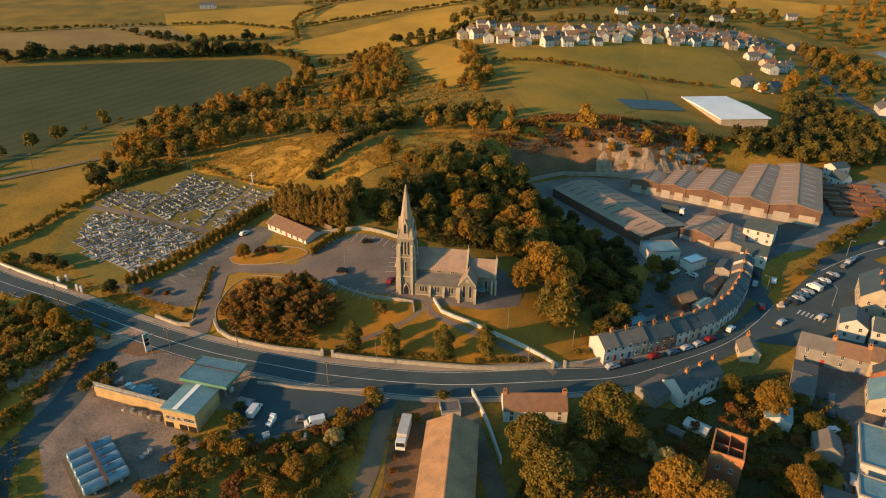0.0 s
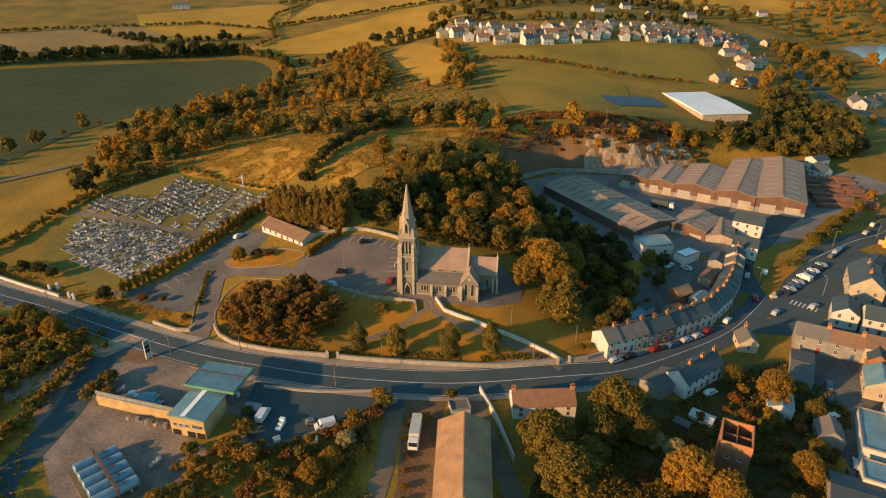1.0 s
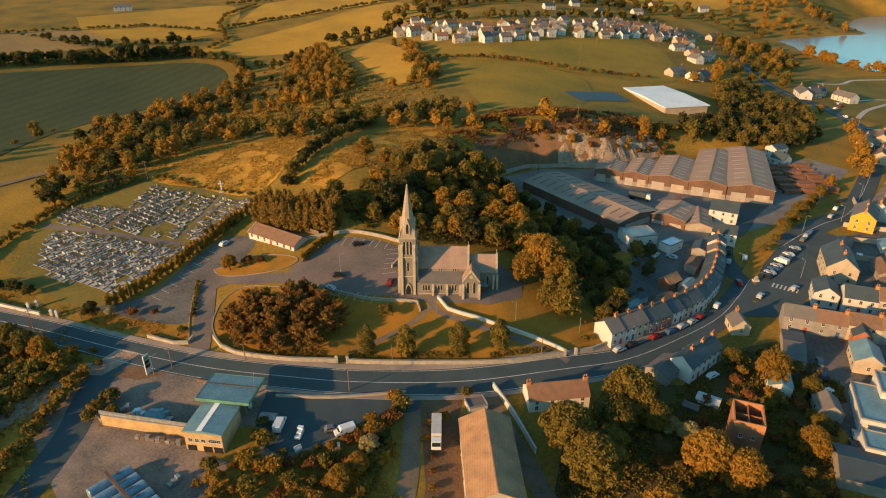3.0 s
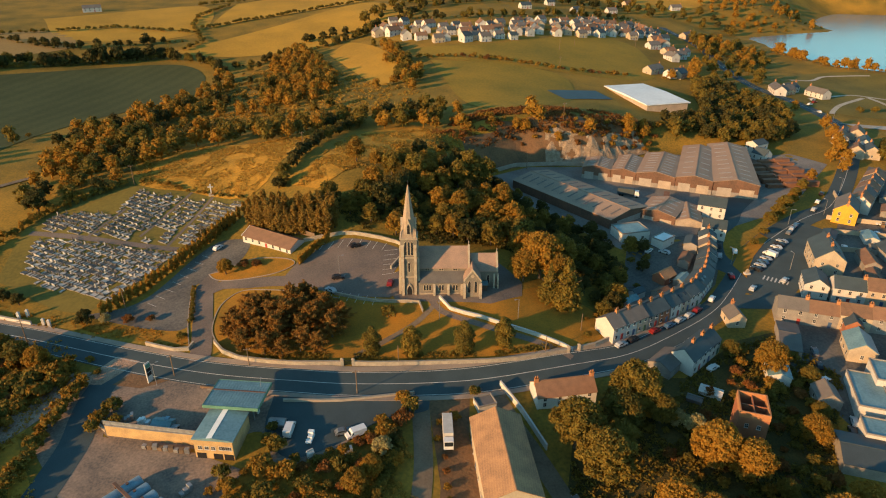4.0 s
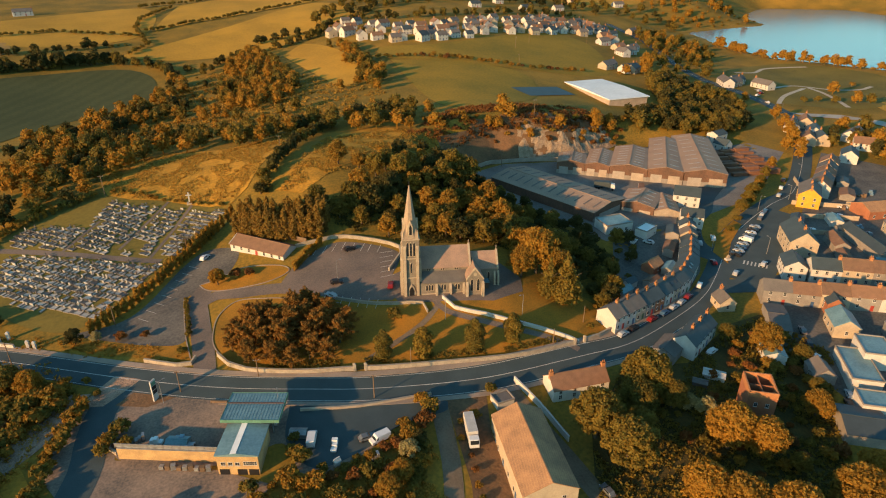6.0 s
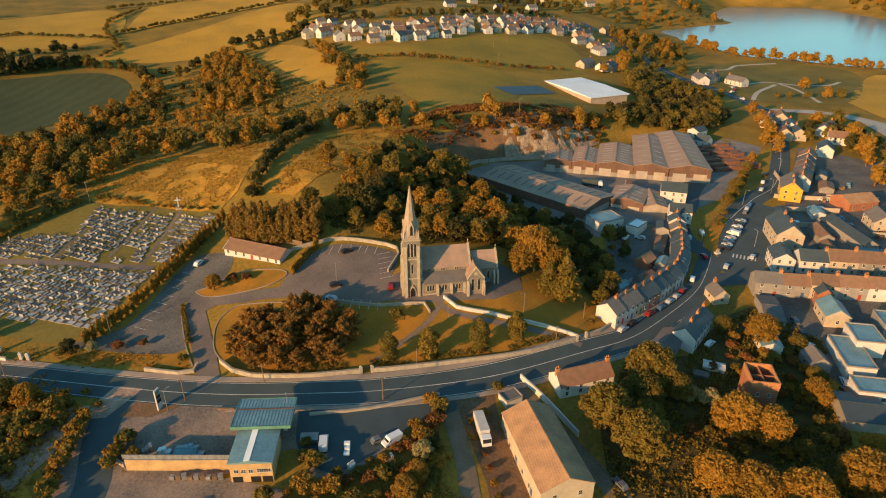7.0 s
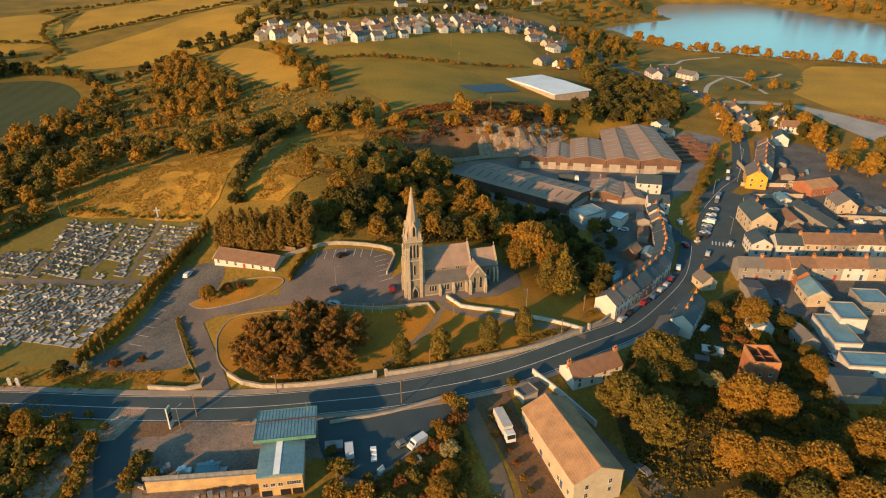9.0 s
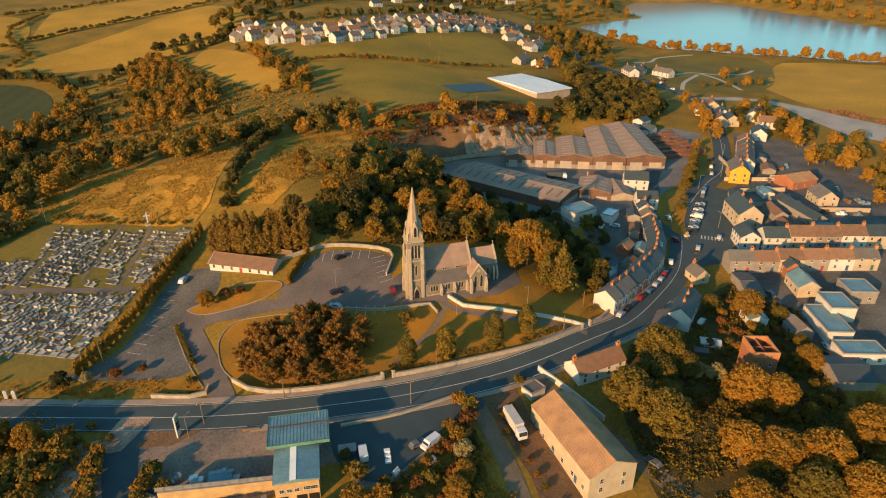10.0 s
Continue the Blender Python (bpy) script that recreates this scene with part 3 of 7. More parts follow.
fence_line("boundary_wall", [(-48, 211), (-38, 211.5), (-30, 211), (-13, 202), (-19, 190)], 1.2, 0.4, WALLSTONE, "stone wall round the car park", "wall", DRESSED)
fence_line("boundary_wall", [(-52, 137.4), (-37, 135.6), (-18, 136.6)], 0.7, 0.5, BLOCK, "low concrete wall in front of the forecourt", "wall", DRESSED)
fence_line("boundary_wall", [(5.8, 137.5), (9.5, 128), (12.5, 116)], 1.8, 0.35, WHITE, "whitewashed wall along the lane", "wall", WHITE)
fence_line("boundary_wall", [(-96.5, 141), (-97, 137), (-94.6, 134.4)], 1.3, 0.4, BLOCK, "curved concrete wall of the lower yard", "wall")
fence_line("boundary_wall", [(30, 290), (48, 300), (62, 304), (100, 299)], 2.2, 0.4, BLOCK, "pale block wall along the yard", "wall")
for k, (dx, dy) in enumerate([(0, 0), (2.2, 1.0), (9, -5), (11, -6)]):
    g = empty("gate_pillar", Matrix.Translation((-136 + dx, 191 + dy, H(-136 + dx, 191 + dy))), "white painted cemetery gate pillar with cap", "pillar", "cemetery gate pillars")
    part("shaft", box(bmesh.new(), -0.4, 0.4, -0.4, 0.4, -0.2, 2.3, 0.04), WHITE, g)
    part("cap", cone(bmesh.new(), 0.7, 0.1, 2.3, 2.75, 4, turn=45), WHITE, g)
for x, y in ((-36.5, 149), (-33.5, 148.6), (29, 148.2), (32.5, 148.9)):
    g = empty("gate_pillar", Matrix.Translation((x, y, H(x, y))), "square stone churchyard gate pillar", "pillar", "churchyard gate pillars")
    part("shaft", box(bmesh.new(), -0.4, 0.4, -0.4, 0.4, -0.3, 2.0, 0.04), WALLSTONE, g)
    part("cap", cone(bmesh.new(), 0.68, 0.08, 2.0, 2.4, 4, turn=45), DRESSED, g)
g = empty("metal_gate", Matrix.Translation((-35, 148.8, H(-35, 148.8))), "dark iron churchyard gate", "gate")
for i in range(10):
    part("bar", beam(bmesh.new(), (-1.1 + i * 0.24, 0, 0.1), (-1.1 + i * 0.24, 0, 1.9), 0.035), DARK, g)
part("rail", box(bmesh.new(), -1.15, 1.1, -0.04, 0.04, 0.3, 0.38), DARK, g)
part("rail", box(bmesh.new(), -1.15, 1.1, -0.04, 0.04, 1.5, 1.58), DARK, g)

# ---- the church ----
def lancet(bm, x, z0, w, hgt, y, d=0.12):
    """A pointed opening in a wall that faces -y."""
    r = w / 2
    prism(bm, [(x - r, z0), (x + r, z0), (x + r, z0 + hgt - w), (x + r * 0.55, z0 + hgt - w * 0.35), (x, z0 + hgt), (x - r * 0.55, z0 + hgt - w * 0.35), (x - r, z0 + hgt - w)], y - d, y + 0.05)


def window_part(parent, x, z0, w, hgt, y, count=2, gap=0.25, rot=None, name="window"):
    bm = bmesh.new()
    tw = count * w + (count - 1) * gap
    for i in range(count):
        lancet(bm, x - tw / 2 + w / 2 + i * (w + gap), z0, w + 0.34, hgt + 0.25, y, 0.08)
    if rot is not None:
        bm.transform(rot)
    ob = part(name, bm, DRESSED, parent)
    bm = bmesh.new()
    for i in range(count):
        lancet(bm, x - tw / 2 + w / 2 + i * (w + gap), z0 + 0.12, w, hgt - 0.05, y, 0.1)
    if rot is not None:
        bm.transform(rot)
    part("pane", bm, GLASS, ob)
    return ob


CH = empty("church", Matrix.Translation((-14, 178.6, 8.0)) @ Matrix.Rotation(radians(-8.5), 4, "Z"), "grey granite gothic church with slate roofs and a tall broach spire", "church")
T = 2.5
part("tower", box(box(bmesh.new(), -T, T, -T, T, -1.5, 19.3), -T - 0.18, T + 0.18, -T - 0.18, T + 0.18, -1.5, 1.0), STONE, CH)
for sx in (-1, 1):
    for sy in (-1, 1):
        x0, y0 = sx * (T - 0.55), sy * (T - 0.55)
        pts = [(T - 0.05, -1.4), (T + 0.85, -1.4), (T + 0.85, 5.4), (T + 0.65, 6.2), (T + 0.65, 12.0), (T + 0.4, 12.8), (T + 0.4, 16.4), (T - 0.05, 17.4)]
        part("buttress", prism_x(bmesh.new(), [(sy * a, z) for a, z in pts], x0 - 0.42, x0 + 0.42), DRESSED, CH, "stepped corner buttress of pale dressed stone")
        part("buttress", prism(bmesh.new(), [(sx * a, z) for a, z in pts], y0 - 0.42, y0 + 0.42), DRESSED, CH, "stepped corner buttress of pale dressed stone")
for z in (6.1, 12.8, 19.2):
    part("string_course", box(bmesh.new(), -T - 0.28, T + 0.28, -T - 0.28, T + 0.28, z, z + 0.4, 0.08), DRESSED, CH)
for k in range(4):
    R = Matrix.Rotation(radians(90 * k), 4, "Z")
    window_part(CH, 0, 13.8, 0.66, 4.6, -T, 3, 0.34, R, "belfry_opening")
    window_part(CH, 0, 8.0, 0.6, 3.4, -T, 1, 0.2, R)
bm = bmesh.new()
lancet(bm, 0, -0.2, 2.3, 4.2, -T - 0.12, 0.25)
d = part("door", bm, DRESSED, CH, "pointed south doorway with dressed surround")
bm = bmesh.new()
lancet(bm, 0, -0.2, 1.5, 3.5, -T - 0.2, 0.28)
part("door_leaf", bm, DARK, d)
# broach spire: eight sides rising from the square tower
bm = bmesh.new()
cone(bm, 2.56 / math.cos(math.pi / 8), 0.16, 19.6, 36.0, 8, turn=22.5)
part("spire", bm, SPIRE, CH, "tall tapering stone spire")
bm = bmesh.new()
for k in range(4):
    a = radians(45 + 90 * k)
    c = Vector((math.copysign(T, math.cos(a)), math.copysign(T, math.sin(a)), 19.6))
    tip = Vector((math.cos(a) * 1.58, math.sin(a) * 1.58, 25.2))
    p1, p2 = Vector((c.x * 0.34, c.y, 19.6)), Vector((c.x, c.y * 0.34, 19.6))
    inn = Vector((0, 0, 20.5))
    vs = [bm.verts.new(v) for v in (c, p1, tip, p2, inn)]
    for f in ((0, 1, 2), (0, 2, 3), (1, 4, 2), (3, 2, 4), (0, 3, 4, 1)):
        bm.faces.new([vs[i] for i in f])
bmesh.ops.recalc_face_normals(bm, faces=bm.faces[:])
part("broach", bm, SPIRE, CH)
for k in range(4):
    R = Matrix.Rotation(radians(90 * k), 4, "Z")
    bm = bmesh.new()
    prism(bm, [(-0.75, 20.6), (0.75, 20.6), (0.75, 23.6), (0, 25.6), (-0.75, 23.6)], -2.4, -1.0)
    bm.transform(R)
    lu = part("lucarne", bm, DRESSED, CH, "gabled spire window")
    bm = bmesh.new()
    lancet(bm, 0, 21.0, 0.75, 3.2, -2.4, 0.06)
    bm.transform(R)
    part("louvre", bm, DARK, lu)
    for s in (-1, 1):
        b2 = bmesh.new()
        cone(b2, 0.34, 0.03, 19.6, 22.6, 4, x=s * 2.2, y=-2.2)
        b2.transform(R)
        if s > 0:
            part("pinnacle", b2, DRESSED, CH)
        else:
            b2.free()
bm = bmesh.new()
beam(bm, (0, 0, 35.8), (0, 0, 37.4), 0.06)
beam(bm, (-0.35, 0, 36.9), (0.35, 0, 36.9), 0.05)
part("cross", bm, DARK, CH, "iron cross finial")


def gabled(parent, name, x0, x1, yc, half, eave, ridge, base=-1.5, wall=None, roof=None, over=0.3):
    part(name, prism_x(bmesh.new(), [(yc - half, base), (yc + half, base), (yc + half, eave), (yc, ridge - 0.25), (yc - half, eave)], x0, x1), wall or STONE, parent)
    s = (ridge - eave) / half
    bm = bmesh.new()
    for k in (-1, 1):
        e = half + over
        pts = [(yc, ridge), (yc + k * e, ridge - s * e), (yc + k * e, ridge - s * e - 0.22), (yc, ridge - 0.22)]
        prism_x(bm, pts, x0 + 0.02, x1 - 0.3)
    part(name + "_roof", bm, roof or SLATE, parent)


gabled(CH, "nave", 2.45, 18.9, 4.6, 4.3, 8.3, 13.6)
gabled(CH, "chancel", 18.9, 28.0, 4.6, 3.5, 6.7, 11.0)
for x, hw, ev, rg in ((18.75, 4.3, 8.3, 13.6), (27.8, 3.5, 6.7, 11.0)):
    bm = prism_x(bmesh.new(), [(4.6 - hw - 0.35, ev - 0.6), (4.6 - hw - 0.35, ev + 0.1), (4.6, rg + 0.45), (4.6 + hw + 0.35, ev + 0.1), (4.6 + hw + 0.35, ev - 0.6), (4.6, rg - 0.2)], x - 0.3, x + 0.32)
    part("gable_coping", bm, DRESSED, CH)
    bm = bmesh.new()
    beam(bm, (x, 4.6, rg + 0.3), (x, 4.6, rg + 1.7), 0.1)
    beam(bm, (x, 4.2, rg + 1.25), (x, 5.0, rg + 1.25), 0.09)
    part("finial", bm, DRESSED, CH)
# south aisle under a lean-to roof
part("aisle", prism_x(bmesh.new(), [(-3.0, -1.5), (0.6, -1.5), (0.6, 6.4), (-3.0, 4.3)], 2.55, 17.4), STONE, CH)
part("aisle_roof", prism_x(bmesh.new(), [(-3.35, 4.25), (0.32, 6.65), (0.32, 6.85), (-3.35, 4.5)], 3.35, 17.4), ROOFG, CH)
part("north_aisle", prism_x(bmesh.new(), [(8.6, -1.5), (12.2, -1.5), (12.2, 4.3), (8.6, 6.4)], 3.0, 18.5), STONE, CH)
part("north_aisle_roof", prism_x(bmesh.new(), [(12.5, 4.25), (8.85, 6.65), (8.85, 6.85), (12.5, 4.5)], 3.0, 18.5), SLATE, CH)
part("plinth", box(bmesh.new(), 3.2, 17.4, -3.2, -2.9, -1.5, 0.7), DRESSED, CH)
for x in (5.6, 10.0, 14.4):
    window_part(CH, x, 1.6, 0.6, 2.1, -3.0, 3 if x < 6 else 2, 0.25)
for x in (5.6, 10.0, 14.4):
    window_part(CH, x, 6.95, 0.5, 1.0, 0.3, 2, 0.2)
for x in (7.8, 12.2, 16.4):
    bm = prism_x(bmesh.new(), [(-4.1, -1.4), (-3.0, -1.4), (-3.0, 3.9), (-3.5, 3.3), (-4.1, 2.4)], x - 0.35, x + 0.35)
    part("buttress", bm, DRESSED, CH)
# transept with its gable to the south
bm = prism(bmesh.new(), [(17.2, -1.5), (22.2, -1.5), (22.2, 5.9), (19.7, 9.2), (17.2, 5.9)], -4.6, 3)
part("transept", bm, STONE, CH)
bm = bmesh.new()
for k in (-1, 1):
    prism(bm, [(19.7, 9.55), (19.7 + k * 2.8, 5.85), (19.7 + k * 2.8, 5.62), (19.7, 9.3)], -4.4, 3.4)
part("transept_roof", bm, SLATE, CH)
bm = prism(bmesh.new(), [(16.9, 5.4), (16.9, 6.0), (19.7, 10.0), (22.5, 6.0), (22.5, 5.4), (19.7, 9.2)], -4.8, -4.4)
part("gable_coping", bm, DRESSED, CH)
for x in (18.7, 20.7):
    window_part(CH, x, 1.6, 0.8, 4.2, -4.6, 1)
bm = bmesh.new()
cone(bm, 0.55, 0.55, -0.05, 0.1, 12)
bm.transform(Matrix.Translation((19.7, -4.62, 7.5)) @ Matrix.Rotation(radians(90), 4, "X"))
part("roundel", bm, DRESSED, CH)
for x in (17.2, 22.2):
    part("buttress", prism_x(bmesh.new(), [(-5.6, -1.4), (-4.5, -1.4), (-4.5, 5.0), (-5.0, 4.2), (-5.6, 3.0)], x - 0.4, x + 0.4), DRESSED, CH)
window_part(CH, 25.0, 1.8, 0.7, 3.2, 1.1, 1)
for x in (26.9, 28.1):
    part("buttress", prism_x(bmesh.new(), [(0.0, -1.4), (1.2, -1.4), (1.2, 5.4), (0.5, 4.4), (0.0, 3.0)], x - 0.3, x + 0.3), DRESSED, CH)
po = part("porch", box(bmesh.new(), 22.4, 24.6, -1.6, 1.0, -1.4, 2.6), RUSTWALL, CH, "small dark entrance porch with flat roof")
part("porch_roof", box(bmesh.new(), 22.2, 24.9, -1.9, 1.0, 2.6, 2.85, 0.05), BLUEROOF, po)

# ---- trees and bushes ----
def leaf_mesh(name, lobes, count, size, leaf, seed, droop=0.0, core=0.76, loose=(0.78, 1.22)):
    """A crown: many small folded leaf clumps over uneven lobes, round a dense inside."""
    rs = np.random.RandomState(seed)
    lobes = np.array(lobes, float)
    area = lobes[:, 3] * lobes[:, 4] + lobes[:, 4] * lobes[:, 5]
    which = rs.choice(len(lobes), count, p=area / area.sum())
    n = rs.normal(size=(count, 3))
    n /= np.linalg.norm(n, axis=1)[:, None]
    n[:, 2] = np.where(n[:, 2] < -0.5, -n[:, 2], n[:, 2])
    lb = lobes[which]
    depth = rs.uniform(*loose, (count, 1))
    p = lb[:, :3] + n * lb[:, 3:] * depth
    nn = n + rs.normal(scale=0.7, size=n.shape)
    nn[:, 2] += 0.25 - droop
    nn /= np.linalg.norm(nn, axis=1)[:, None]
    t = np.cross(nn, rs.normal(size=n.shape))
    t /= np.linalg.norm(t, axis=1)[:, None]
    b = np.cross(nn, t)
    s = size * rs.uniform(0.55, 1.35, (count, 1))
    fold = nn * s * rs.uniform(-0.35, 0.1, (count, 1))
    quad = np.stack([p - t * s * 0.6, p - b * s * 0.45 + fold, p + t * s * 0.75, p + b * s * 0.45 + fold], 1)
    verts = quad.reshape(-1, 3).tolist()
    k = np.arange(count)[:, None] * 4
    faces = np.concatenate([k + [0, 1, 2], k + [0, 2, 3]]).tolist()
    bm = bmesh.new()
    for x, y, z, a, c, e in lobes:
        bmesh.ops.create_icosphere(bm, subdivisions=1, radius=1, matrix=Matrix.Translation((x, y, z)) @ Matrix.Diagonal((a * core, c * core, e * core, 1)))
    base = len(verts)
    bm.verts.index_update()
    for v in bm.verts:
        j = Vector((rs.uniform(-1, 1), rs.uniform(-1, 1), rs.uniform(-1, 1))) * size * 0.5
        verts.append(tuple(v.co + j))
    faces += [[base + v.index for v in f.verts] for f in bm.faces]
    bm.free()
    me = bpy.data.meshes.new(name)
    me.from_pydata(verts, [], faces)
    me.materials.append(leaf)
    return me


def trunk_bm(height, r, limbs, seed, spread=0.5):
    rs = np.random.RandomState(seed)
    bm = bmesh.new()
    cone(bm, r * 1.25, r * 0.55, -0.5, height * 0.62, 7)
    for i in range(limbs):
        a = i * 2.4 + rs.uniform(0, 1)
        z0 = height * rs.uniform(0.28, 0.5)
        q = Vector((math.cos(a) * height * spread * 0.55, math.sin(a) * height * spread * 0.55, z0 + height * rs.uniform(0.18, 0.32)))
        bmesh.ops.create_cone(bm, cap_ends=True, segments=5, radius1=r * 0.42, radius2=r * 0.14, depth=(q - Vector((0, 0, z0))).length,
                              matrix=Matrix.Translation((q + Vector((0, 0, z0))) / 2) @ (q - Vector((0, 0, z0))).to_track_quat("Z", "Y").to_matrix().to_4x4())
    return bm


def broad_lobes(h, w, n, seed, lo=0.2, hi=0.36, mid=0.58, span=0.27):
    rs = np.random.RandomState(seed)
    out = [(0, 0, h * (mid + 0.03), w * 0.62, w * 0.62, h * (span + 0.06))]
    for i in range(n):
        a, e = i * 2.399 + rs.uniform(-0.3, 0.3), rs.uniform(-0.6, 1.0)
        c = math.sqrt(max(0.05, 1 - e * e * 0.8)) * rs.uniform(0.85, 1.12)
        r = w * rs.uniform(lo, hi)
        out.append((math.cos(a) * w * 0.72 * c, math.sin(a) * w * 0.72 * c, h * (mid + span * e * rs.uniform(0.9, 1.12)), r, r, r * rs.uniform(0.6, 0.95)))
    return out


def bough_lobes(h, w, n, seed):
    """Tiers of spreading boughs that rise to their tips, with gaps between them."""
    rs = np.random.RandomState(seed)
    out = [(0, 0, h * 0.5, w * 0.3, w * 0.3, h * 0.34)]
    for i in range(n):
        f = (i + 0.5) / n
        a, reach = i * 2.399 + rs.uniform(-0.4, 0.4), w * (1.0 - 0.72 * f ** 1.4) * rs.uniform(0.7, 1.15)
        z0, lift = h * (0.2 + 0.68 * f), h * rs.uniform(0.06, 0.17)
        for k, r in ((0.45, 0.17), (0.72, 0.14), (1.0, 0.09)):
            out.append((math.cos(a) * reach * k, math.sin(a) * reach * k, z0 + lift * k * k, w * r, w * r, w * r * 0.55))
    return out


def cone_lobes(h, w, n, seed, low=0.04, power=0.9):
    rs = np.random.RandomState(seed)
    out = []
    for i in range(n):
        f = (i + 0.5) / n
        r = w * max(0.1, (1 - f) ** power) * (0.55 + 0.45 * min(1, f * 6))
        a = i * 2.399
        out.append((math.cos(a) * r * 0.3, math.sin(a) * r * 0.3, h * (low + (1 - low) * f), r * 0.8, r * 0.8, max(h / n * 1.3, r * 0.45) * rs.uniform(0.85, 1.1)))
    return out


def oval_lobes(h, w, n, seed):
    rs = np.random.RandomState(seed)
    out = []
    for i in range(n):
        f = (i + 0.5) / n
        r = w * math.sin(math.pi * (0.12 + 0.8 * f)) ** 0.7
        a = i * 2.4
        out.append((math.cos(a) * r * 0.35, math.sin(a) * r * 0.35, h * (0.08 + 0.86 * f), r * rs.uniform(0.65, 0.8), r * rs.uniform(0.65, 0.8), h / n * 1.25))
    return out


# kind: lobes, leaf clumps, clump size, leaf, height, trunk, label, variants
KINDS = {
    "oak": (lambda s: broad_lobes(11, 5.8, 64, s, 0.11, 0.23, 0.54, 0.33), 6000, 0.46, LEAF_GREEN, 11, 0.4, "broad leafy tree, green turning gold", 4),
    "gold": (lambda s: broad_lobes(11, 5.4, 64, s, 0.11, 0.23, 0.54, 0.33), 6000, 0.46, LEAF_GOLD, 11, 0.36, "broad tree with golden autumn leaves", 3),
    "wood": (lambda s: broad_lobes(10, 4.8, 24, s, 0.17, 0.32, 0.48, 0.38), 1350, 0.66, LEAF_GREEN, 10, 0.32, "woodland tree with a rounded green crown", 4),
    "woodgold": (lambda s: broad_lobes(10, 4.6, 24, s, 0.17, 0.32, 0.48, 0.38), 1350, 0.66, LEAF_GOLD, 10, 0.32, "woodland tree with a golden crown", 3),
    "dark": (lambda s: broad_lobes(9, 4.6, 20, s, 0.17, 0.32, 0.46, 0.38), 1300, 0.66, LEAF_DARK, 9, 0.35, "dark evergreen woodland tree", 3),
    "pine": (lambda s: bough_lobes(10.5, 5.6, 24, s), 4200, 0.46, LEAF_PINE, 9.5, 0.36, "rusty brown evergreen with spreading boughs", 3),
    "conifer": (lambda s: oval_lobes(9.0, 2.6, 9, s), 2600, 0.4, LEAF_GREEN, 9, 0.25, "trimmed upright conifer on the lawn", 2),
    "cypress": (lambda s: cone_lobes(12, 4.4, 14, s), 3000, 0.55, LEAF_GREEN, 12, 0.35, "tall pointed golden-green conifer on the lawn", 2),
    "poplar": (lambda s: oval_lobes(11, 1.7, 12, s), 900, 0.55, LEAF_OLIVE, 11, 0.22, "slim upright olive-brown tree in a tall screen", 3),
    "hedge_tree": (lambda s: oval_lobes(4.1, 1.15, 5, s), 280, 0.36, LEAF_GOLD, 3.6, 0.12, "clipped columnar golden hedge conifer", 3),
    "bush": (lambda s: broad_lobes(3.2, 2.2, 8, s), 420, 0.5, LEAF_GREEN, 2.2, 0.12, "bushy shrub, green and brown", 3),
    "goldbush": (lambda s: broad_lobes(3.4, 2.4, 8, s), 420, 0.5, LEAF_GOLD, 2.2, 0.12, "bushy shrub with golden leaves", 3),
    "rustbush": (lambda s: broad_lobes(3.0, 2.2, 7, s), 420, 0.5, LEAF_RUST, 2.0, 0.12, "reddish brown bramble shrub", 2),
    "pale": (lambda s: broad_lobes(6.5, 3.0, 10, s), 1300, 0.45, LEAF_PALE, 6.5, 0.2, "small tree with pale silvery leaves", 2),
}
CATS = {"bush": "bush", "goldbush": "bush", "rustbush": "bush", "hedge_tree": "hedge tree"}
GROUPS = {"hedge_tree": "clipped hedge conifers", "poplar": "screen of slim trees", "conifer": "conifers on the church lawn"}
PROTO = {}
rng = random.Random(7)
BUILT = []


FAR = {}


def plant(kind, x, y, size=1.0, tall=1.0):
    if y > 262 or x > 205 or ((y < 102 or x < -104) and "bush" in kind):
        FAR.setdefault({"gold": "woodgold", "oak": "wood"}.get(kind, kind), []).append((x, y, size, size * tall, rng.uniform(0, 6.28), rng.randrange(3)))
        return None
    lobes, count, ls, leaf, hh, r, label, variants = KINDS[kind]
    v = rng.randrange(variants)
    at = Matrix.Translation((x, y, H(x, y) - 0.1)) @ Matrix.Rotation(rng.uniform(0, 6.28), 4, "Z")
    want = (size, size, size * tall)
    if (kind, v) in PROTO:
        ob = PROTO[kind, v]
        return copy_thing(ob, at @ Matrix.Diagonal((*(w / k for w, k in zip(want, ob.scale)), 1)))
    name = CATS.get(kind, "tree").replace(" ", "_")
    ob = empty(name, Matrix(), label, CATS.get(kind, "tree"), GROUPS.get(kind, ""))
    part("trunk", trunk_bm(hh, r, 5, v + 3), BARK, ob)
    c = new("crown", leaf_mesh("crown", lobes(v * 7 + 1), count, ls, leaf, v + 11, **({"core": 0.55, "loose": (0.5, 1.5)} if kind == "pine" else {"core": 0.86, "loose": (0.88, 1.1)} if kind in ("conifer", "hedge_tree") else {})))
    c.parent = ob
    ob.matrix_basis = at @ Matrix.Diagonal((*want, 1))
    PROTO[kind, v] = ob
    return ob


def blocked(x, y, pad=1.0):
    for (cx, cy, r) in BUILT:
        if (x - cx) ** 2 + (y - cy) ** 2 < (r + pad) ** 2:
            return True
    return False


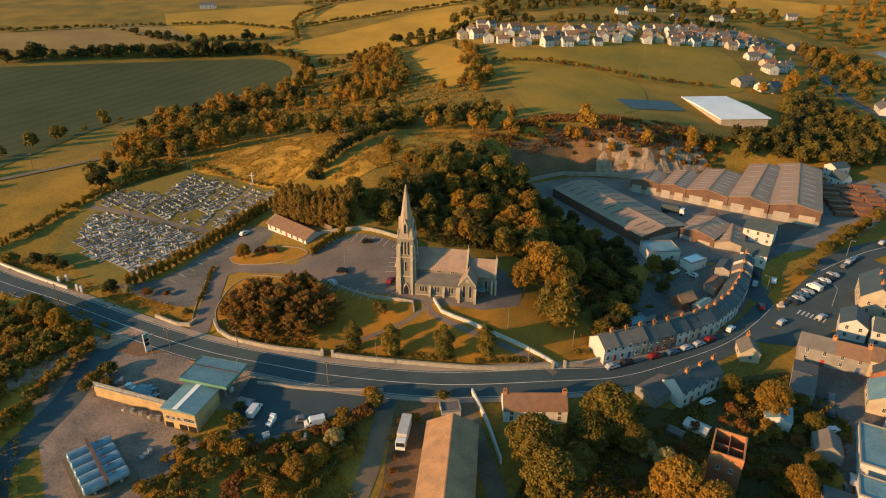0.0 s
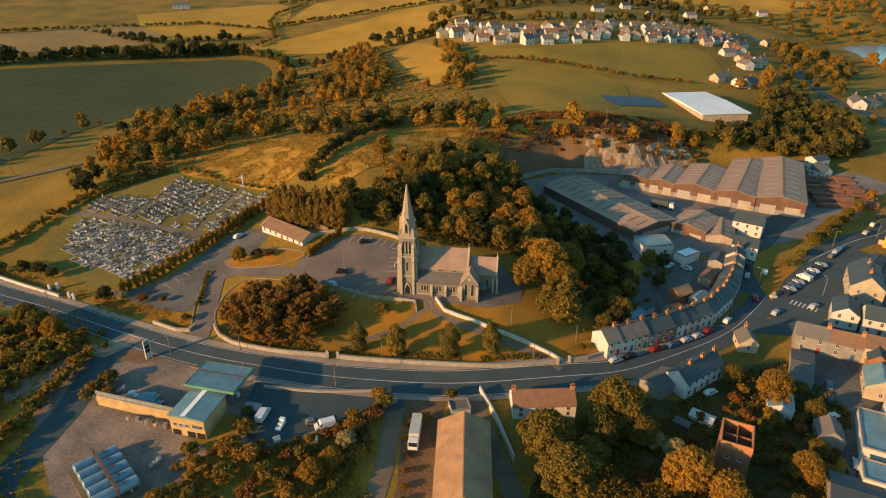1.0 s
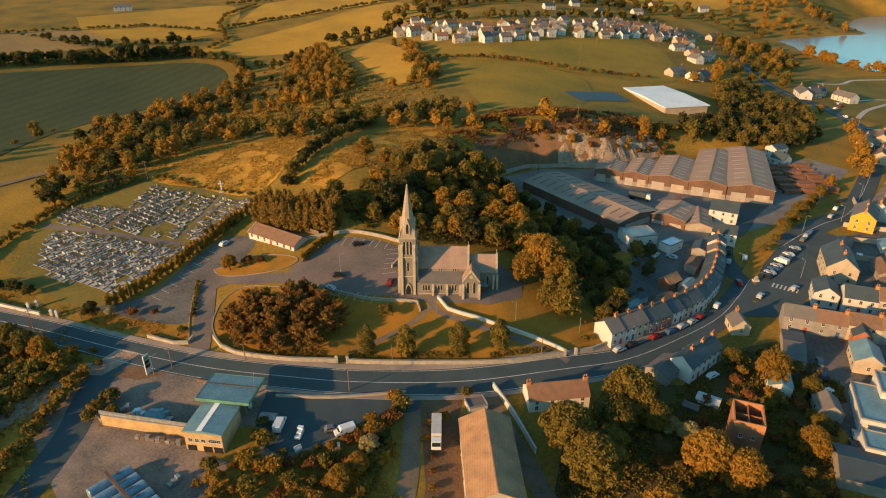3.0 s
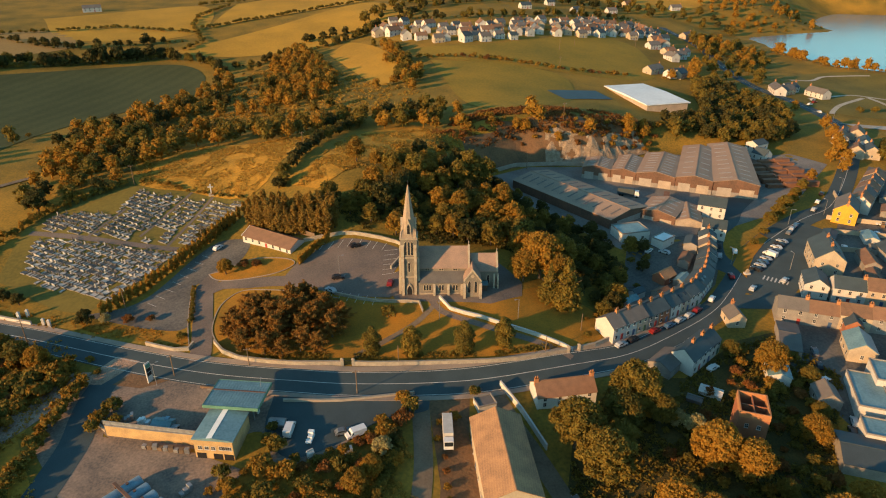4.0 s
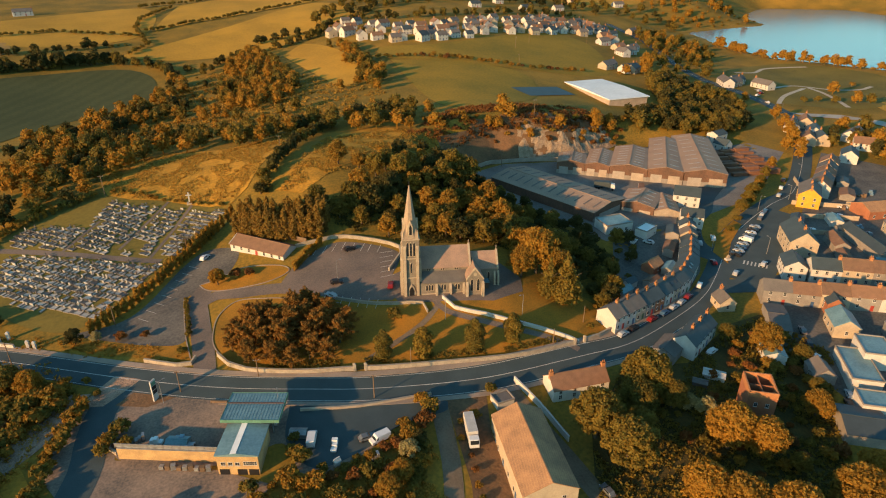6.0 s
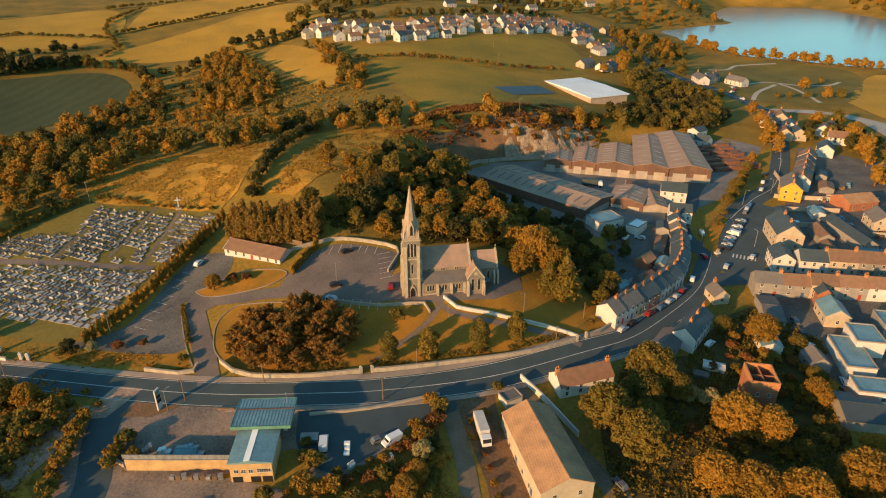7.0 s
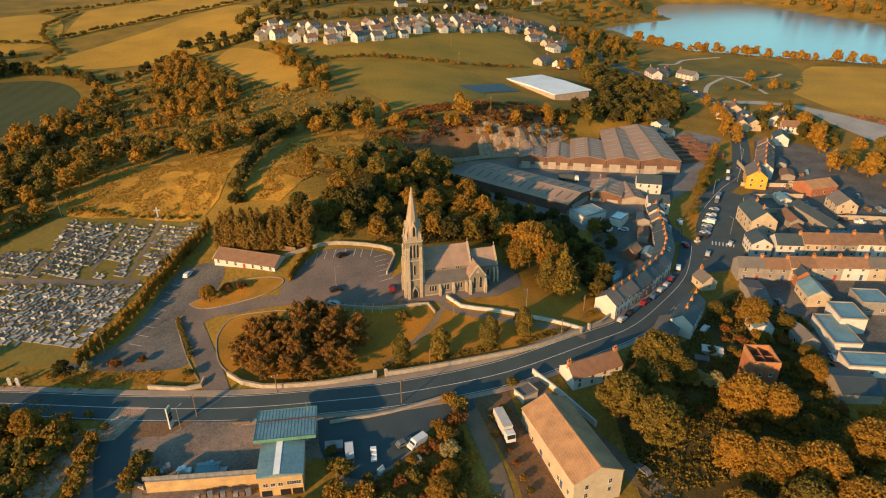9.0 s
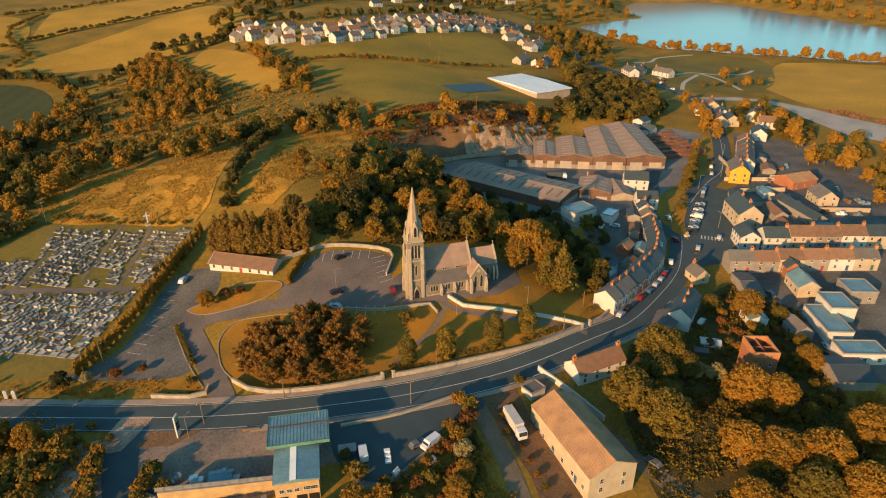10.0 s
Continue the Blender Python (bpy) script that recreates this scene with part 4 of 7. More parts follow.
def wood(poly, kinds, gap, sizes=(0.75, 1.2)):
    """Trees scattered through a polygon, gap metres apart."""
    xs, ys = [p[0] for p in poly], [p[1] for p in poly]
    done = []
    tries = int((max(xs) - min(xs)) * (max(ys) - min(ys)) / gap ** 2 * 5)
    for _ in range(tries):
        x, y = rng.uniform(min(xs), max(xs)), rng.uniform(min(ys), max(ys))
        if inside(np.array([x]), np.array([y]), poly)[0] < 0:
            continue
        g = gap * rng.uniform(0.75, 1.2)
        if any((x - a) ** 2 + (y - b) ** 2 < g * g for a, b in done) or blocked(x, y):
            continue
        done.append((x, y))
        plant(rng.choice(kinds), x, y, rng.uniform(*sizes), rng.uniform(0.85, 1.15))
    return done


def hedge(pts, kinds, gap, sizes=(0.8, 1.1), jitter=0.8):
    line = [Vector((*p, 0)) for p in pts]
    for a, b in zip(line, line[1:]):
        n = max(1, int((b - a).length / gap))
        for i in range(n):
            q = a.lerp(b, (i + 0.5) / n)
            plant(rng.choice(kinds), q.x + rng.uniform(-jitter, jitter), q.y + rng.uniform(-jitter, jitter), rng.uniform(*sizes), rng.uniform(0.85, 1.15))


def far_woods():
    """All that grows far off, joined by kind: too many to count."""
    for kind, spots in FAR.items():
        lobes, count, ls, leaf, hh, r, label, variants = KINDS[kind]
        protos = []
        for v in range(3):
            me = leaf_mesh("far_crown", lobes(v * 5 + 2)[:13], 330 if hh > 4 else 110, ls * 1.4, leaf, v + 31, core=0.86)
            vs = np.array([q.co for q in me.vertices])
            fs = np.array([p.vertices for p in me.polygons])
            bpy.data.meshes.remove(me)
            stem = np.array([(math.cos(a) * r * k, math.sin(a) * r * k, z) for z, k in ((-1.0, 1.2), (hh * 0.6, 0.6)) for a in (0, 2.1, 4.2)])
            n = len(vs)
            sf = np.array([(n + i, n + (i + 1) % 3, n + 3 + i) for i in range(3)] + [(n + (i + 1) % 3, n + 3 + (i + 1) % 3, n + 3 + i) for i in range(3)])
            protos.append((np.concatenate([vs, stem]), np.concatenate([fs, sf])))
        sp = np.array(spots)
        zz = heights(sp[:, 0], sp[:, 1])
        V, F, base = [], [], 0
        for (x, y, s, t, a, v), z in zip(spots, zz):
            vs, fs = protos[v]
            c, d = math.cos(a), math.sin(a)
            V.append(np.stack([(vs[:, 0] * c - vs[:, 1] * d) * s + x, (vs[:, 0] * d + vs[:, 1] * c) * s + y, vs[:, 2] * t + z], 1))
            F.append(fs + base)
            base += len(vs)
        me = bpy.data.meshes.new("woodland")
        me.from_pydata(np.concatenate(V).tolist(), [], np.concatenate(F).tolist())
        me.materials.append(leaf)
        tagged(new("hedgerow" if hh < 4 else "woodland", me), "distant " + ("hedgerow shrubs" if hh < 4 else "woodland and field trees") + ", " + label.split(" with ")[0], "hedge" if hh < 4 else "woodland", kind="stuff")


def tufts(name, poly, count, size, leaf, label, seed):
    """Low undergrowth: thousands of small clumps in one mesh."""
    rs = np.random.RandomState(seed)
    p = np.array(poly, float)
    xy = rs.uniform(p.min(0), p.max(0), (count * 3, 2))
    xy = xy[inside(xy[:, 0], xy[:, 1], poly) > 0][:count]
    lump = np.array([noise.noise((x * 0.12, y * 0.12, seed)) for x, y in xy])
    xy = xy[lump > -0.18]
    n = len(xy)
    z = heights(xy[:, 0], xy[:, 1])
    leaves = 7
    c = np.repeat(np.column_stack([xy, z]), leaves, 0)
    s = np.repeat(size * rs.uniform(0.5, 1.4, n), leaves)[:, None]
    off = rs.normal(size=(n * leaves, 3)) * 0.45
    off[:, 2] = np.abs(off[:, 2]) * 0.9 + 0.1
    p0 = c + off * s
    t = rs.normal(size=p0.shape)
    t /= np.linalg.norm(t, axis=1)[:, None]
    b = np.cross(t, rs.normal(size=p0.shape))
    b /= np.linalg.norm(b, axis=1)[:, None]
    q = np.stack([p0 - t * s * 0.5, p0 - b * s * 0.3, p0 + t * s * 0.5, p0 + b * s * 0.3], 1).reshape(-1, 3)
    me = bpy.data.meshes.new(name)
    me.from_pydata(q.tolist(), [], (np.arange(n * leaves)[:, None] * 4 + [0, 1, 2, 3]).tolist())
    me.materials.append(leaf)
    return tagged(new(name, me), label, "undergrowth", kind="stuff")

# ---- houses ----
WIN = {}


def win_mesh(w, h, frame_mat=None):
    key = (w, h, frame_mat.name if frame_mat else "")
    if key not in WIN:
        bm = bmesh.new()
        box(bm, -w / 2, w / 2, -0.05, 0.02, 0, h)
        for f in bm.faces:
            f.material_index = 0
        n = len(bm.faces)
        for x0, x1, z0, z1 in ((-w / 2 + 0.08, -0.03, 0.08, h / 2 - 0.03), (0.03, w / 2 - 0.08, 0.08, h / 2 - 0.03), (-w / 2 + 0.08, -0.03, h / 2 + 0.03, h - 0.08), (0.03, w / 2 - 0.08, h / 2 + 0.03, h - 0.08)):
            box(bm, x0, x1, -0.065, -0.02, z0, z1)
        box(bm, -w / 2 - 0.08, w / 2 + 0.08, -0.14, 0.02, -0.1, 0)
        for i, f in enumerate(bm.faces):
            f.material_index = 1 if n <= i < n + 24 else 0
        me = bpy.data.meshes.new("window")
        bm.to_mesh(me)
        bm.free()
        me.materials.append(frame_mat or WHITE)
        me.materials.append(GLASS)
        WIN[key] = me
    return WIN[key]


DOORS = {}


def door_mesh(material):
    if material.name not in DOORS:
        bm = bmesh.new()
        box(bm, -0.5, 0.5, -0.06, 0.02, 0, 2.1)
        box(bm, -0.38, -0.04, -0.09, -0.03, 1.1, 1.9)
        box(bm, 0.04, 0.38, -0.09, -0.03, 1.1, 1.9)
        box(bm, -0.38, 0.38, -0.09, -0.03, 0.2, 0.9)
        me = bpy.data.meshes.new("door")
        bm.to_mesh(me)
        bm.free()
        me.materials.append(material)
        DOORS[material.name] = me
    return DOORS[material.name]


DOOR_RED = mat("red_door_paint", (0.35, 0.05, 0.04), (0.25, 0.04, 0.03), 0.5, 1)
DOOR_BLUE = mat("blue_door_paint", (0.05, 0.1, 0.2), (0.04, 0.08, 0.16), 0.5, 1)
DOOR_GREEN = mat("green_door_paint", (0.05, 0.14, 0.08), (0.04, 0.1, 0.06), 0.5, 1)


def chimney(parent, x, z, y=0.0, w=1.1):
    bm = bmesh.new()
    box(bm, x - w / 2, x + w / 2, y - 0.4, y + 0.4, z - 1.5, z + 1.0, 0.03)
    box(bm, x - w / 2 - 0.08, x + w / 2 + 0.08, y - 0.48, y + 0.48, z + 0.85, z + 1.0)
    c = part("chimney", bm, ORANGEBRICK, parent)
    for k in (-1, 1):
        part("pot", cone(bmesh.new(), 0.17, 0.13, z + 1.0, z + 1.65, 7, x=x + k * w * 0.25, y=y), ORANGEBRICK, c)


def gable_house(x, y, yaw, L, D, eave, rise, wall, roof, label, category="house", name="house", wins=3, storeys=2, chim=(), door=DOOR_RED,
                group="", gable_win=0, hip=False, base=None, skylights=0, back=True, over=0.25, wsize=(0.95, 1.35)):
    """A house with its ridge along its own x, its front to its own -y."""
    z = min(H(x, y), H(x + math.cos(radians(yaw)) * L * 0.45, y + math.sin(radians(yaw)) * L * 0.45)) if base is None else base
    ob = empty(name, Matrix.Translation((x, y, z)) @ Matrix.Rotation(radians(yaw), 4, "Z"), label, category, group)
    n = max(1, int(L / 7))
    for i in range(n):
        f = (i + 0.5) / n - 0.5
        BUILT.append((x + math.cos(radians(yaw)) * L * f, y + math.sin(radians(yaw)) * L * f, D * 0.62))
    d, r = D / 2, eave + rise
    part("wall", prism_x(bmesh.new(), [(-d, -2.5), (d, -2.5), (d, eave), (0, r - 0.15), (-d, eave)], -L / 2, L / 2), wall, ob)
    s = rise / d
    bm = bmesh.new()
    for k in (-1, 1):
        e = d + over
        prism_x(bm, [(0, r), (k * e, r - s * e), (k * e, r - s * e - 0.16), (0, r - 0.16)], -L / 2 - 0.12, L / 2 + 0.12)
    box(bm, -L / 2 - 0.1, L / 2 + 0.1, -0.14, 0.14, r - 0.08, r + 0.08)
    rf = part("roof", bm, roof, ob)
    for i in range(skylights):
        u = -L / 2 + L * (i + 0.5) / skylights
        a = -math.atan(s)
        bm = bmesh.new()
        box(bm, -0.45, 0.45, -0.6, 0.6, 0.0, 0.1)
        bm.transform(Matrix.Translation((u, -d * 0.5, r - s * d * 0.5 + 0.02)) @ Matrix.Rotation(-a, 4, "X"))
        part("skylight", bm, GLASS, rf)
    for c in chim:
        chimney(ob, c * (L / 2 - 0.5), r)
    w, hh = wsize
    flip = Matrix.Rotation(math.pi, 4, "Z")
    for st in range(storeys):
        zz = 0.95 + st * 2.6
        if zz + hh > eave + 0.1:
            zz = eave - hh - 0.1
        for i in range(wins):
            u = -L / 2 + L * (i + 0.5) / wins
            if st == 0 and door and i == wins // 2:
                share("door", door_mesh(door), ob, Matrix.Translation((u, -d, 0)))
            else:
                share("window", win_mesh(w, hh), ob, Matrix.Translation((u, -d, zz)))
            if back:
                share("window", win_mesh(w, hh), ob, flip @ Matrix.Translation((u, -d, zz)))
    for i in range(gable_win):
        for k in (-1, 1):
            R = Matrix.Rotation(k * math.pi / 2, 4, "Z")
            for q in ((-0.24, 0.24) if gable_win > 1 else (0,)):
                share("window", win_mesh(w, hh), ob, R @ Matrix.Translation((q * D, -L / 2, 0.95 + i * 2.6)))
    return ob


def terrace(p0, p1, n, D, eave, rise, walls, roofs, label, group, doors=(DOOR_RED, DOOR_BLUE, DOOR_GREEN), wins=2, storeys=2, skylights=0, chim=True, front=True):
    """Joined houses along a line; the line is their front, seen from the street left to right."""
    a, b = Vector((*p0, 0)), Vector((*p1, 0))
    u = (b - a).normalized()
    v = Vector((-u.y, u.x, 0))
    yaw = math.degrees(math.atan2(u.y, u.x))
    L = (b - a).length / n
    for i in range(n):
        c = a + u * L * (i + 0.5) + v * (D / 2 if front else -D / 2)
        j = rng.uniform(-0.25, 0.25)
        gable_house(c.x, c.y, yaw if front else yaw, L - 0.02, D, eave + j, rise, walls[i % len(walls)], roofs[i % len(roofs)], label, "terraced house", "terraced_house",
                    wins, storeys, (1,) if chim else (), doors[i % len(doors)], group, skylights=skylights if i % 2 else 0, over=0.2)


terrace((44, 151.2), (67.5, 161.6), 5, 7.5, 5.0, 2.6, [WHITE, WHITE, CREAM, GREYR, BRICK], [ROOFG, ROOFG, ROOFG, ROOFS, ROOFS], "two-storey terraced house with slate roof facing the road", "curved terrace")
terrace((68.5, 162.5), (83, 170.3), 3, 7.5, 4.8, 2.4, [WHITE, CREAM], [ROOFS], "white terraced house with blue slate roof", "curved terrace", skylights=2)
terrace((83.5, 170.8), (94, 181), 3, 7, 4.8, 2.4, [WHITE], [ROOFS], "white terraced house with blue slate roof", "curved terrace", skylights=2)
terrace((94.5, 181.8), (102, 192.5), 3, 7, 4.6, 2.3, [WHITE, GREYR], [ROOFS], "white terraced house with blue slate roof", "curved terrace")
terrace((102.6, 193.6), (109.5, 207), 3, 6.5, 4.4, 2.2, [WHITE, CREAM], [ROOFS, ROOFG], "small terraced house at the end of the row", "curved terrace")
gable_house(112, 213, 150, 9, 6.5, 4.4, 2.4, WHITE, ROOFS, "white gabled house at the yard entrance", wins=3, gable_win=1)
gable_house(121.5, 231, 145, 11, 7.5, 5.6, 2.8, WHITE, ROOFS, "white gabled house with dark slate roof", wins=3, gable_win=2)
terrace((62, 136.2), (76, 145.5), 3, 7.0, 4.8, 2.6, [WHITE], [ROOFS], "white-walled house with blue slate roof on the near roadside", "roadside row")
gable_house(89, 159.5, 80, 6.5, 5.5, 3.2, 2.4, CREAM, ROOFG, "small cream gabled cottage by the junction", wins=1, storeys=1, gable_win=1, chim=(1,))
gable_house(57, 141.5, 35, 10, 7, 2.6, 1.6, GREYR, ROOFG, "low grey outbuilding with tiled roof", "outbuilding", "outbuilding", wins=0, storeys=0, door=None)
terrace((102.5, 157.4), (150, 132.7), 6, 7, 5.0, 2.6, [GREYR, GREYR, CREAM, GREYR, WHITE, CREAM], [ROOFG, ROOFB, ROOFB, ROOFB, ROOFB], "rendered terraced house with brown tiled roof", "village row")
terrace((126.5, 162.8), (178, 136), 6, 8, 5.6, 2.8, [WHITE, CREAM, GREYR, WHITE, CREAM, CREAM], [ROOFS, ROOFB, ROOFB, ROOFB], "rendered two-storey village house", "far village row", wins=3)
gable_house(125.5, 170.5, 60, 10, 7.5, 5.2, 2.4, WHITE, ROOFS, "white corner pub with red ground-floor trim and slate roof", "pub", "pub", wins=4, gable_win=2)
gable_house(141.5, 186.5, 62, 17, 10, 6.2, 4.0, CREAM, ROOFS, "large cream gabled house with rooflights", wins=4, gable_win=2, chim=(-0.6, 0.4), skylights=3)
gable_house(178.5, 222, 48, 15, 9, 6, 3.4, YELLOW, ROOFG, "bright yellow gabled house with brown roof", wins=4, gable_win=2, chim=(-1, 0))
terrace((218, 258), (184.5, 228.5), 5, 8.5, 5.4, 3.0, [CREAM, WHITE, GREYR], [ROOFB, ROOFG], "roadside terraced house with tall chimneys", "main street row")
gable_house(186, 182, 62, 11, 8.5, 4.6, 3.0, CREAM, ROOFG, "cream gabled house behind the yards", gable_win=2, wins=3)
gable_house(196, 203, -5, 15, 11, 4.0, 2.2, BRICK, BARNROOF, "workshop with red and white striped roof", "workshop", "workshop", wins=3, storeys=1, door=None)
gable_house(166, 178, 75, 26, 6, 3.4, 1.8, GREYR, ROOFS, "long narrow slate-roofed outbuilding", "outbuilding", "outbuilding", wins=0, door=None)
gable_house(156, 182, 65, 12, 5.5, 3.0, 1.6, GREYR, ROOFB, "rear outbuilding with brown roof", "outbuilding", "outbuilding", wins=0, door=None)
gable_house(116, 137.5, 62, 10, 7.5, 3.8, 2.4, CREAM, BLUEROOF, "cream gabled building with blue metal roof", wins=3, storeys=1, gable_win=1)
gable_house(121, 147, 62, 7, 5, 4.2, 2.0, BRICK, ROOFS, "small brick house with bargeboards behind the row", wins=1, gable_win=1)
gable_house(88, 101, -28, 11, 12, 3.0, 1.4, GREYR, ROOFS, "low wide shed with grey sheet roof", "shed", "shed", wins=0, door=None)
gable_house(93, 121, 70, 7, 6, 3.0, 2.2, GREYR, ROOFG, "small rendered outhouse with tiled roof", "outbuilding", "outbuilding", wins=1, storeys=1, door=None)
gable_house(99, 146, -30, 6, 16, 3.0, 1.2, GREYR, ROOFG, "low grey-roofed store behind the row", "shed", "shed", wins=0, door=None)
gable_house(86, 132, 65, 7, 6, 3.2, 1.2, WHITE, BLUEROOF, "white outhouse with pale metal roof", "outbuilding", "outbuilding", wins=1, storeys=1)
gable_house(190.5, 305, 20, 9, 7, 6.5, 1.6, WHITE, ROOFS, "tall white house above the yard", wins=2, gable_win=2)
gable_house(188, 296, 110, 8, 6, 3.6, 2.6, WHITE, ROOFS, "white gabled annexe beside the tall house", wins=2, storeys=1, gable_win=1)
gable_house(78, 186, 30, 7, 5, 3.0, 2.0, BRICK, BARNROOF, "small red-roofed outbuilding in the back yards", "outbuilding", "outbuilding", wins=1, storeys=1, door=None)
for (x, y, yaw, l, d) in ((72, 176, 28, 6, 4), (84, 184, 40, 7, 4), (92, 197, 50, 8, 4), (99, 206, 55, 8, 5), (58, 171, 25, 6, 3.2), (63, 176, 25, 5, 3), (147, 160, -28, 6, 5), (140, 164, -28, 6, 5), (160, 163, -28, 8, 5), (150, 172, 62, 8, 4), (158, 205, 45, 9, 5), (172, 200, 62, 8, 5), (168, 190, -28, 7, 5), (210, 235, 48, 8, 5), (200, 222, 48, 10, 6)):
    gable_house(x, y, yaw, l, d, 2.5, 0.9, rng.choice([WHITE, GREYR, CREAM]), rng.choice([ROOFS, ROOFB, BLUEROOF]), "low lean-to in the back yards", "outbuilding", "outbuilding", wins=0, door=None)


def flat_block(x, y, yaw, L, D, hgt, wall, roof, label, category="building", name="building", wins=0, base=None):
    ob = empty(name, Matrix.Translation((x, y, H(x, y) if base is None else base)) @ Matrix.Rotation(radians(yaw), 4, "Z"), label, category)
    BUILT.append((x, y, max(L, D) * 0.55))
    part("wall", box(bmesh.new(), -L / 2, L / 2, -D / 2, D / 2, -2.5, hgt), wall, ob)
    part("roof", box(bmesh.new(), -L / 2 + 0.25, L / 2 - 0.25, -D / 2 + 0.25, D / 2 - 0.25, hgt, hgt + 0.12), roof, ob)
    bm = bmesh.new()
    for a in (-1, 1):
        box(bm, -L / 2 - 0.05, L / 2 + 0.05, a * D / 2 - 0.15, a * D / 2 + 0.15, hgt, hgt + 0.45)
        box(bm, a * L / 2 - 0.15, a * L / 2 + 0.15, -D / 2 + 0.16, D / 2 - 0.16, hgt, hgt + 0.45)
    part("parapet", bm, GREYR, ob)
    for i in range(wins):
        share("window", win_mesh(1.2, 1.2), ob, Matrix.Translation((-L / 2 + L * (i + 0.5) / wins, -D / 2, 1.0)))
    return ob


flat_block(104, 119, 62, 16, 8, 3.6, WHITE, BLUEROOF, "long flat-roofed building with blue-grey roof", wins=4)
flat_block(113, 123, 62, 10, 8, 5.0, WHITE, BLUEROOF, "white flat-roofed two-storey block", wins=3)
flat_block(99, 105, -28, 13, 7, 3.6, WHITE, BLUEROOF, "flat-roofed store with blue-grey roof", wins=3)
flat_block(128, 126, -28, 9, 9, 4.2, GREYR, BLUEROOF, "grey flat-roofed extension behind the row", wins=2)
flat_block(78, 216, 5, 12, 9, 3.8, WHITE, BLUEROOF, "white-walled store with blue-grey metal roof", wins=2)
flat_block(88, 208, 30, 8, 5, 3.0, WHITE, PALEROOF, "small white flat-roofed garage", "garage", "garage")

# ---- the hall beside the church car park ----
hall = gable_house(-58.5, 216, -40, 23, 8.5, 2.8, 2.0, WHITE, ROOFB, "long low white parish hall with brown tiled roof", "hall", "hall", wins=7, storeys=1, door=DOOR_RED, over=0.4, base=9.8)
part("gable_trim", prism_x(bmesh.new(), [(-4.7, 2.4), (-4.7, 2.7), (0, 4.95), (4.7, 2.7), (4.7, 2.4), (0, 4.6)], -11.72, -11.55), WHITE, hall)
fence_line("panel_fence", [(-62, 226), (-50, 217), (-44, 212)], 1.9, 0.12, WOOD, "timber panel fence behind the hall", "fence")

# ---- the barn, cottage and roofless brick tower near the lane ----
barn = gable_house(-0.2, 109.8, 86, 26.5, 12.6, 6.4, 2.9, CREAM, BARNROOF, "old whitewashed barn with rusty sheet roof", "barn", "barn", wins=6, storeys=1, door=None, base=-4.2, gable_win=2)
for u in (-8, 2, 9):
    share("door", door_mesh(DOOR_BLUE), barn, Matrix.Translation((u, 6.3, 0)) @ Matrix.Rotation(math.pi, 4, "Z"))
gable_house(22, 132.6, 1, 16.5, 7, 4.2, 2.8, WHITE, ROOFB, "whitewashed two-storey cottage with brown roof", "cottage", "cottage", wins=4, chim=(-1, 1), door=None, base=-3.0)
flat_block(0, 131, 10, 5, 4, 2.6, WHITE, ROOFG, "small white outhouse beside the lane", "outhouse", "outhouse", base=-2.2)
bt = empty("brick_tower", Matrix.Translation((64.5, 113, -5.2)) @ Matrix.Rotation(radians(-27), 4, "Z"), "roofless red brick tower, rendered near the top", "ruin")
BUILT.append((64.5, 113, 6))
for nm, b in (("wall", (-3.5, 3.5, -4.2, -3.95)), ("wall", (-3.5, 3.5, 3.95, 4.2)), ("wall", (-3.5, -3.25, -3.9, 3.9)), ("wall", (3.25, 3.5, -3.9, 3.9))):
    w = part(nm, box(bmesh.new(), *b, -2, 9.6), BRICK, bt)
    part("render_band", box(bmesh.new(), b[0] - 0.04, b[1] + 0.04, b[2] - 0.04, b[3] + 0.04, 9.4, 11.2), ORANGEBRICK, w)
part("cross_wall", box(bmesh.new(), -0.1, 0.1, -3.75, 3.75, -2, 10.6), BRICK, bt)
part("cross_wall", box(bmesh.new(), -3.05, 3.05, -0.1, 0.1, -2, 10.4), BRICK, bt)
# added dark sheet that stands in for the shaded inside of the shaft
part("tower_floor", box(bmesh.new(), -3.1, 3.1, -3.8, 3.8, 7.2, 7.4), DARK, bt)
for i in range(2):
    share("window", win_mesh(0.9, 1.2), bt, Matrix.Translation((-1.4 + i * 2.8, -4.2, 6.5)))

# ---- petrol station ----
st = empty("petrol_station", Matrix.Translation((-65.5, 126.2, -0.6)) @ Matrix.Rotation(radians(-15), 4, "Z"), "brick petrol station shop with blue-grey roof and worn trim", "shop")
BUILT.append((-65.5, 128, 9))
part("wall", box(bmesh.new(), -4.7, 4.7, -5, 5, -2, 6.2), OCHRE, st)
part("roof", prism(bmesh.new(), [(-5, 6.2), (5, 6.2), (5, 6.5), (0, 7.1), (-5, 6.5)], -5.2, 5.2), BLUEROOF, st)
part("roof_strip", prism(bmesh.new(), [(-1.4, 6.94), (0, 7.11), (0, 7.16), (-1.4, 6.99)], -5.1, 5.1), PALEROOF, st)
for i in range(3):
    share("window", win_mesh(1.1, 1.0), st, Matrix.Translation((-3.3 + i * 1.6, -5, 3.4)))
    share("window", win_mesh(1.1, 1.0), st, Matrix.Translation((1.8 + i * 1.0, -5, 3.6)))
for x in (-3.2, 0.8, 3.4):
    part("garage_door", box(bmesh.new(), x - 1.1, x + 1.1, -5.08, -4.95, -0.4, 2.3), DARK, st)
cp = empty("canopy", Matrix.Translation((-62.5, 135.6, 1.2)) @ Matrix.Rotation(radians(-15), 4, "Z"), "petrol station canopy with blue-grey metal roof and green fascia", "canopy")
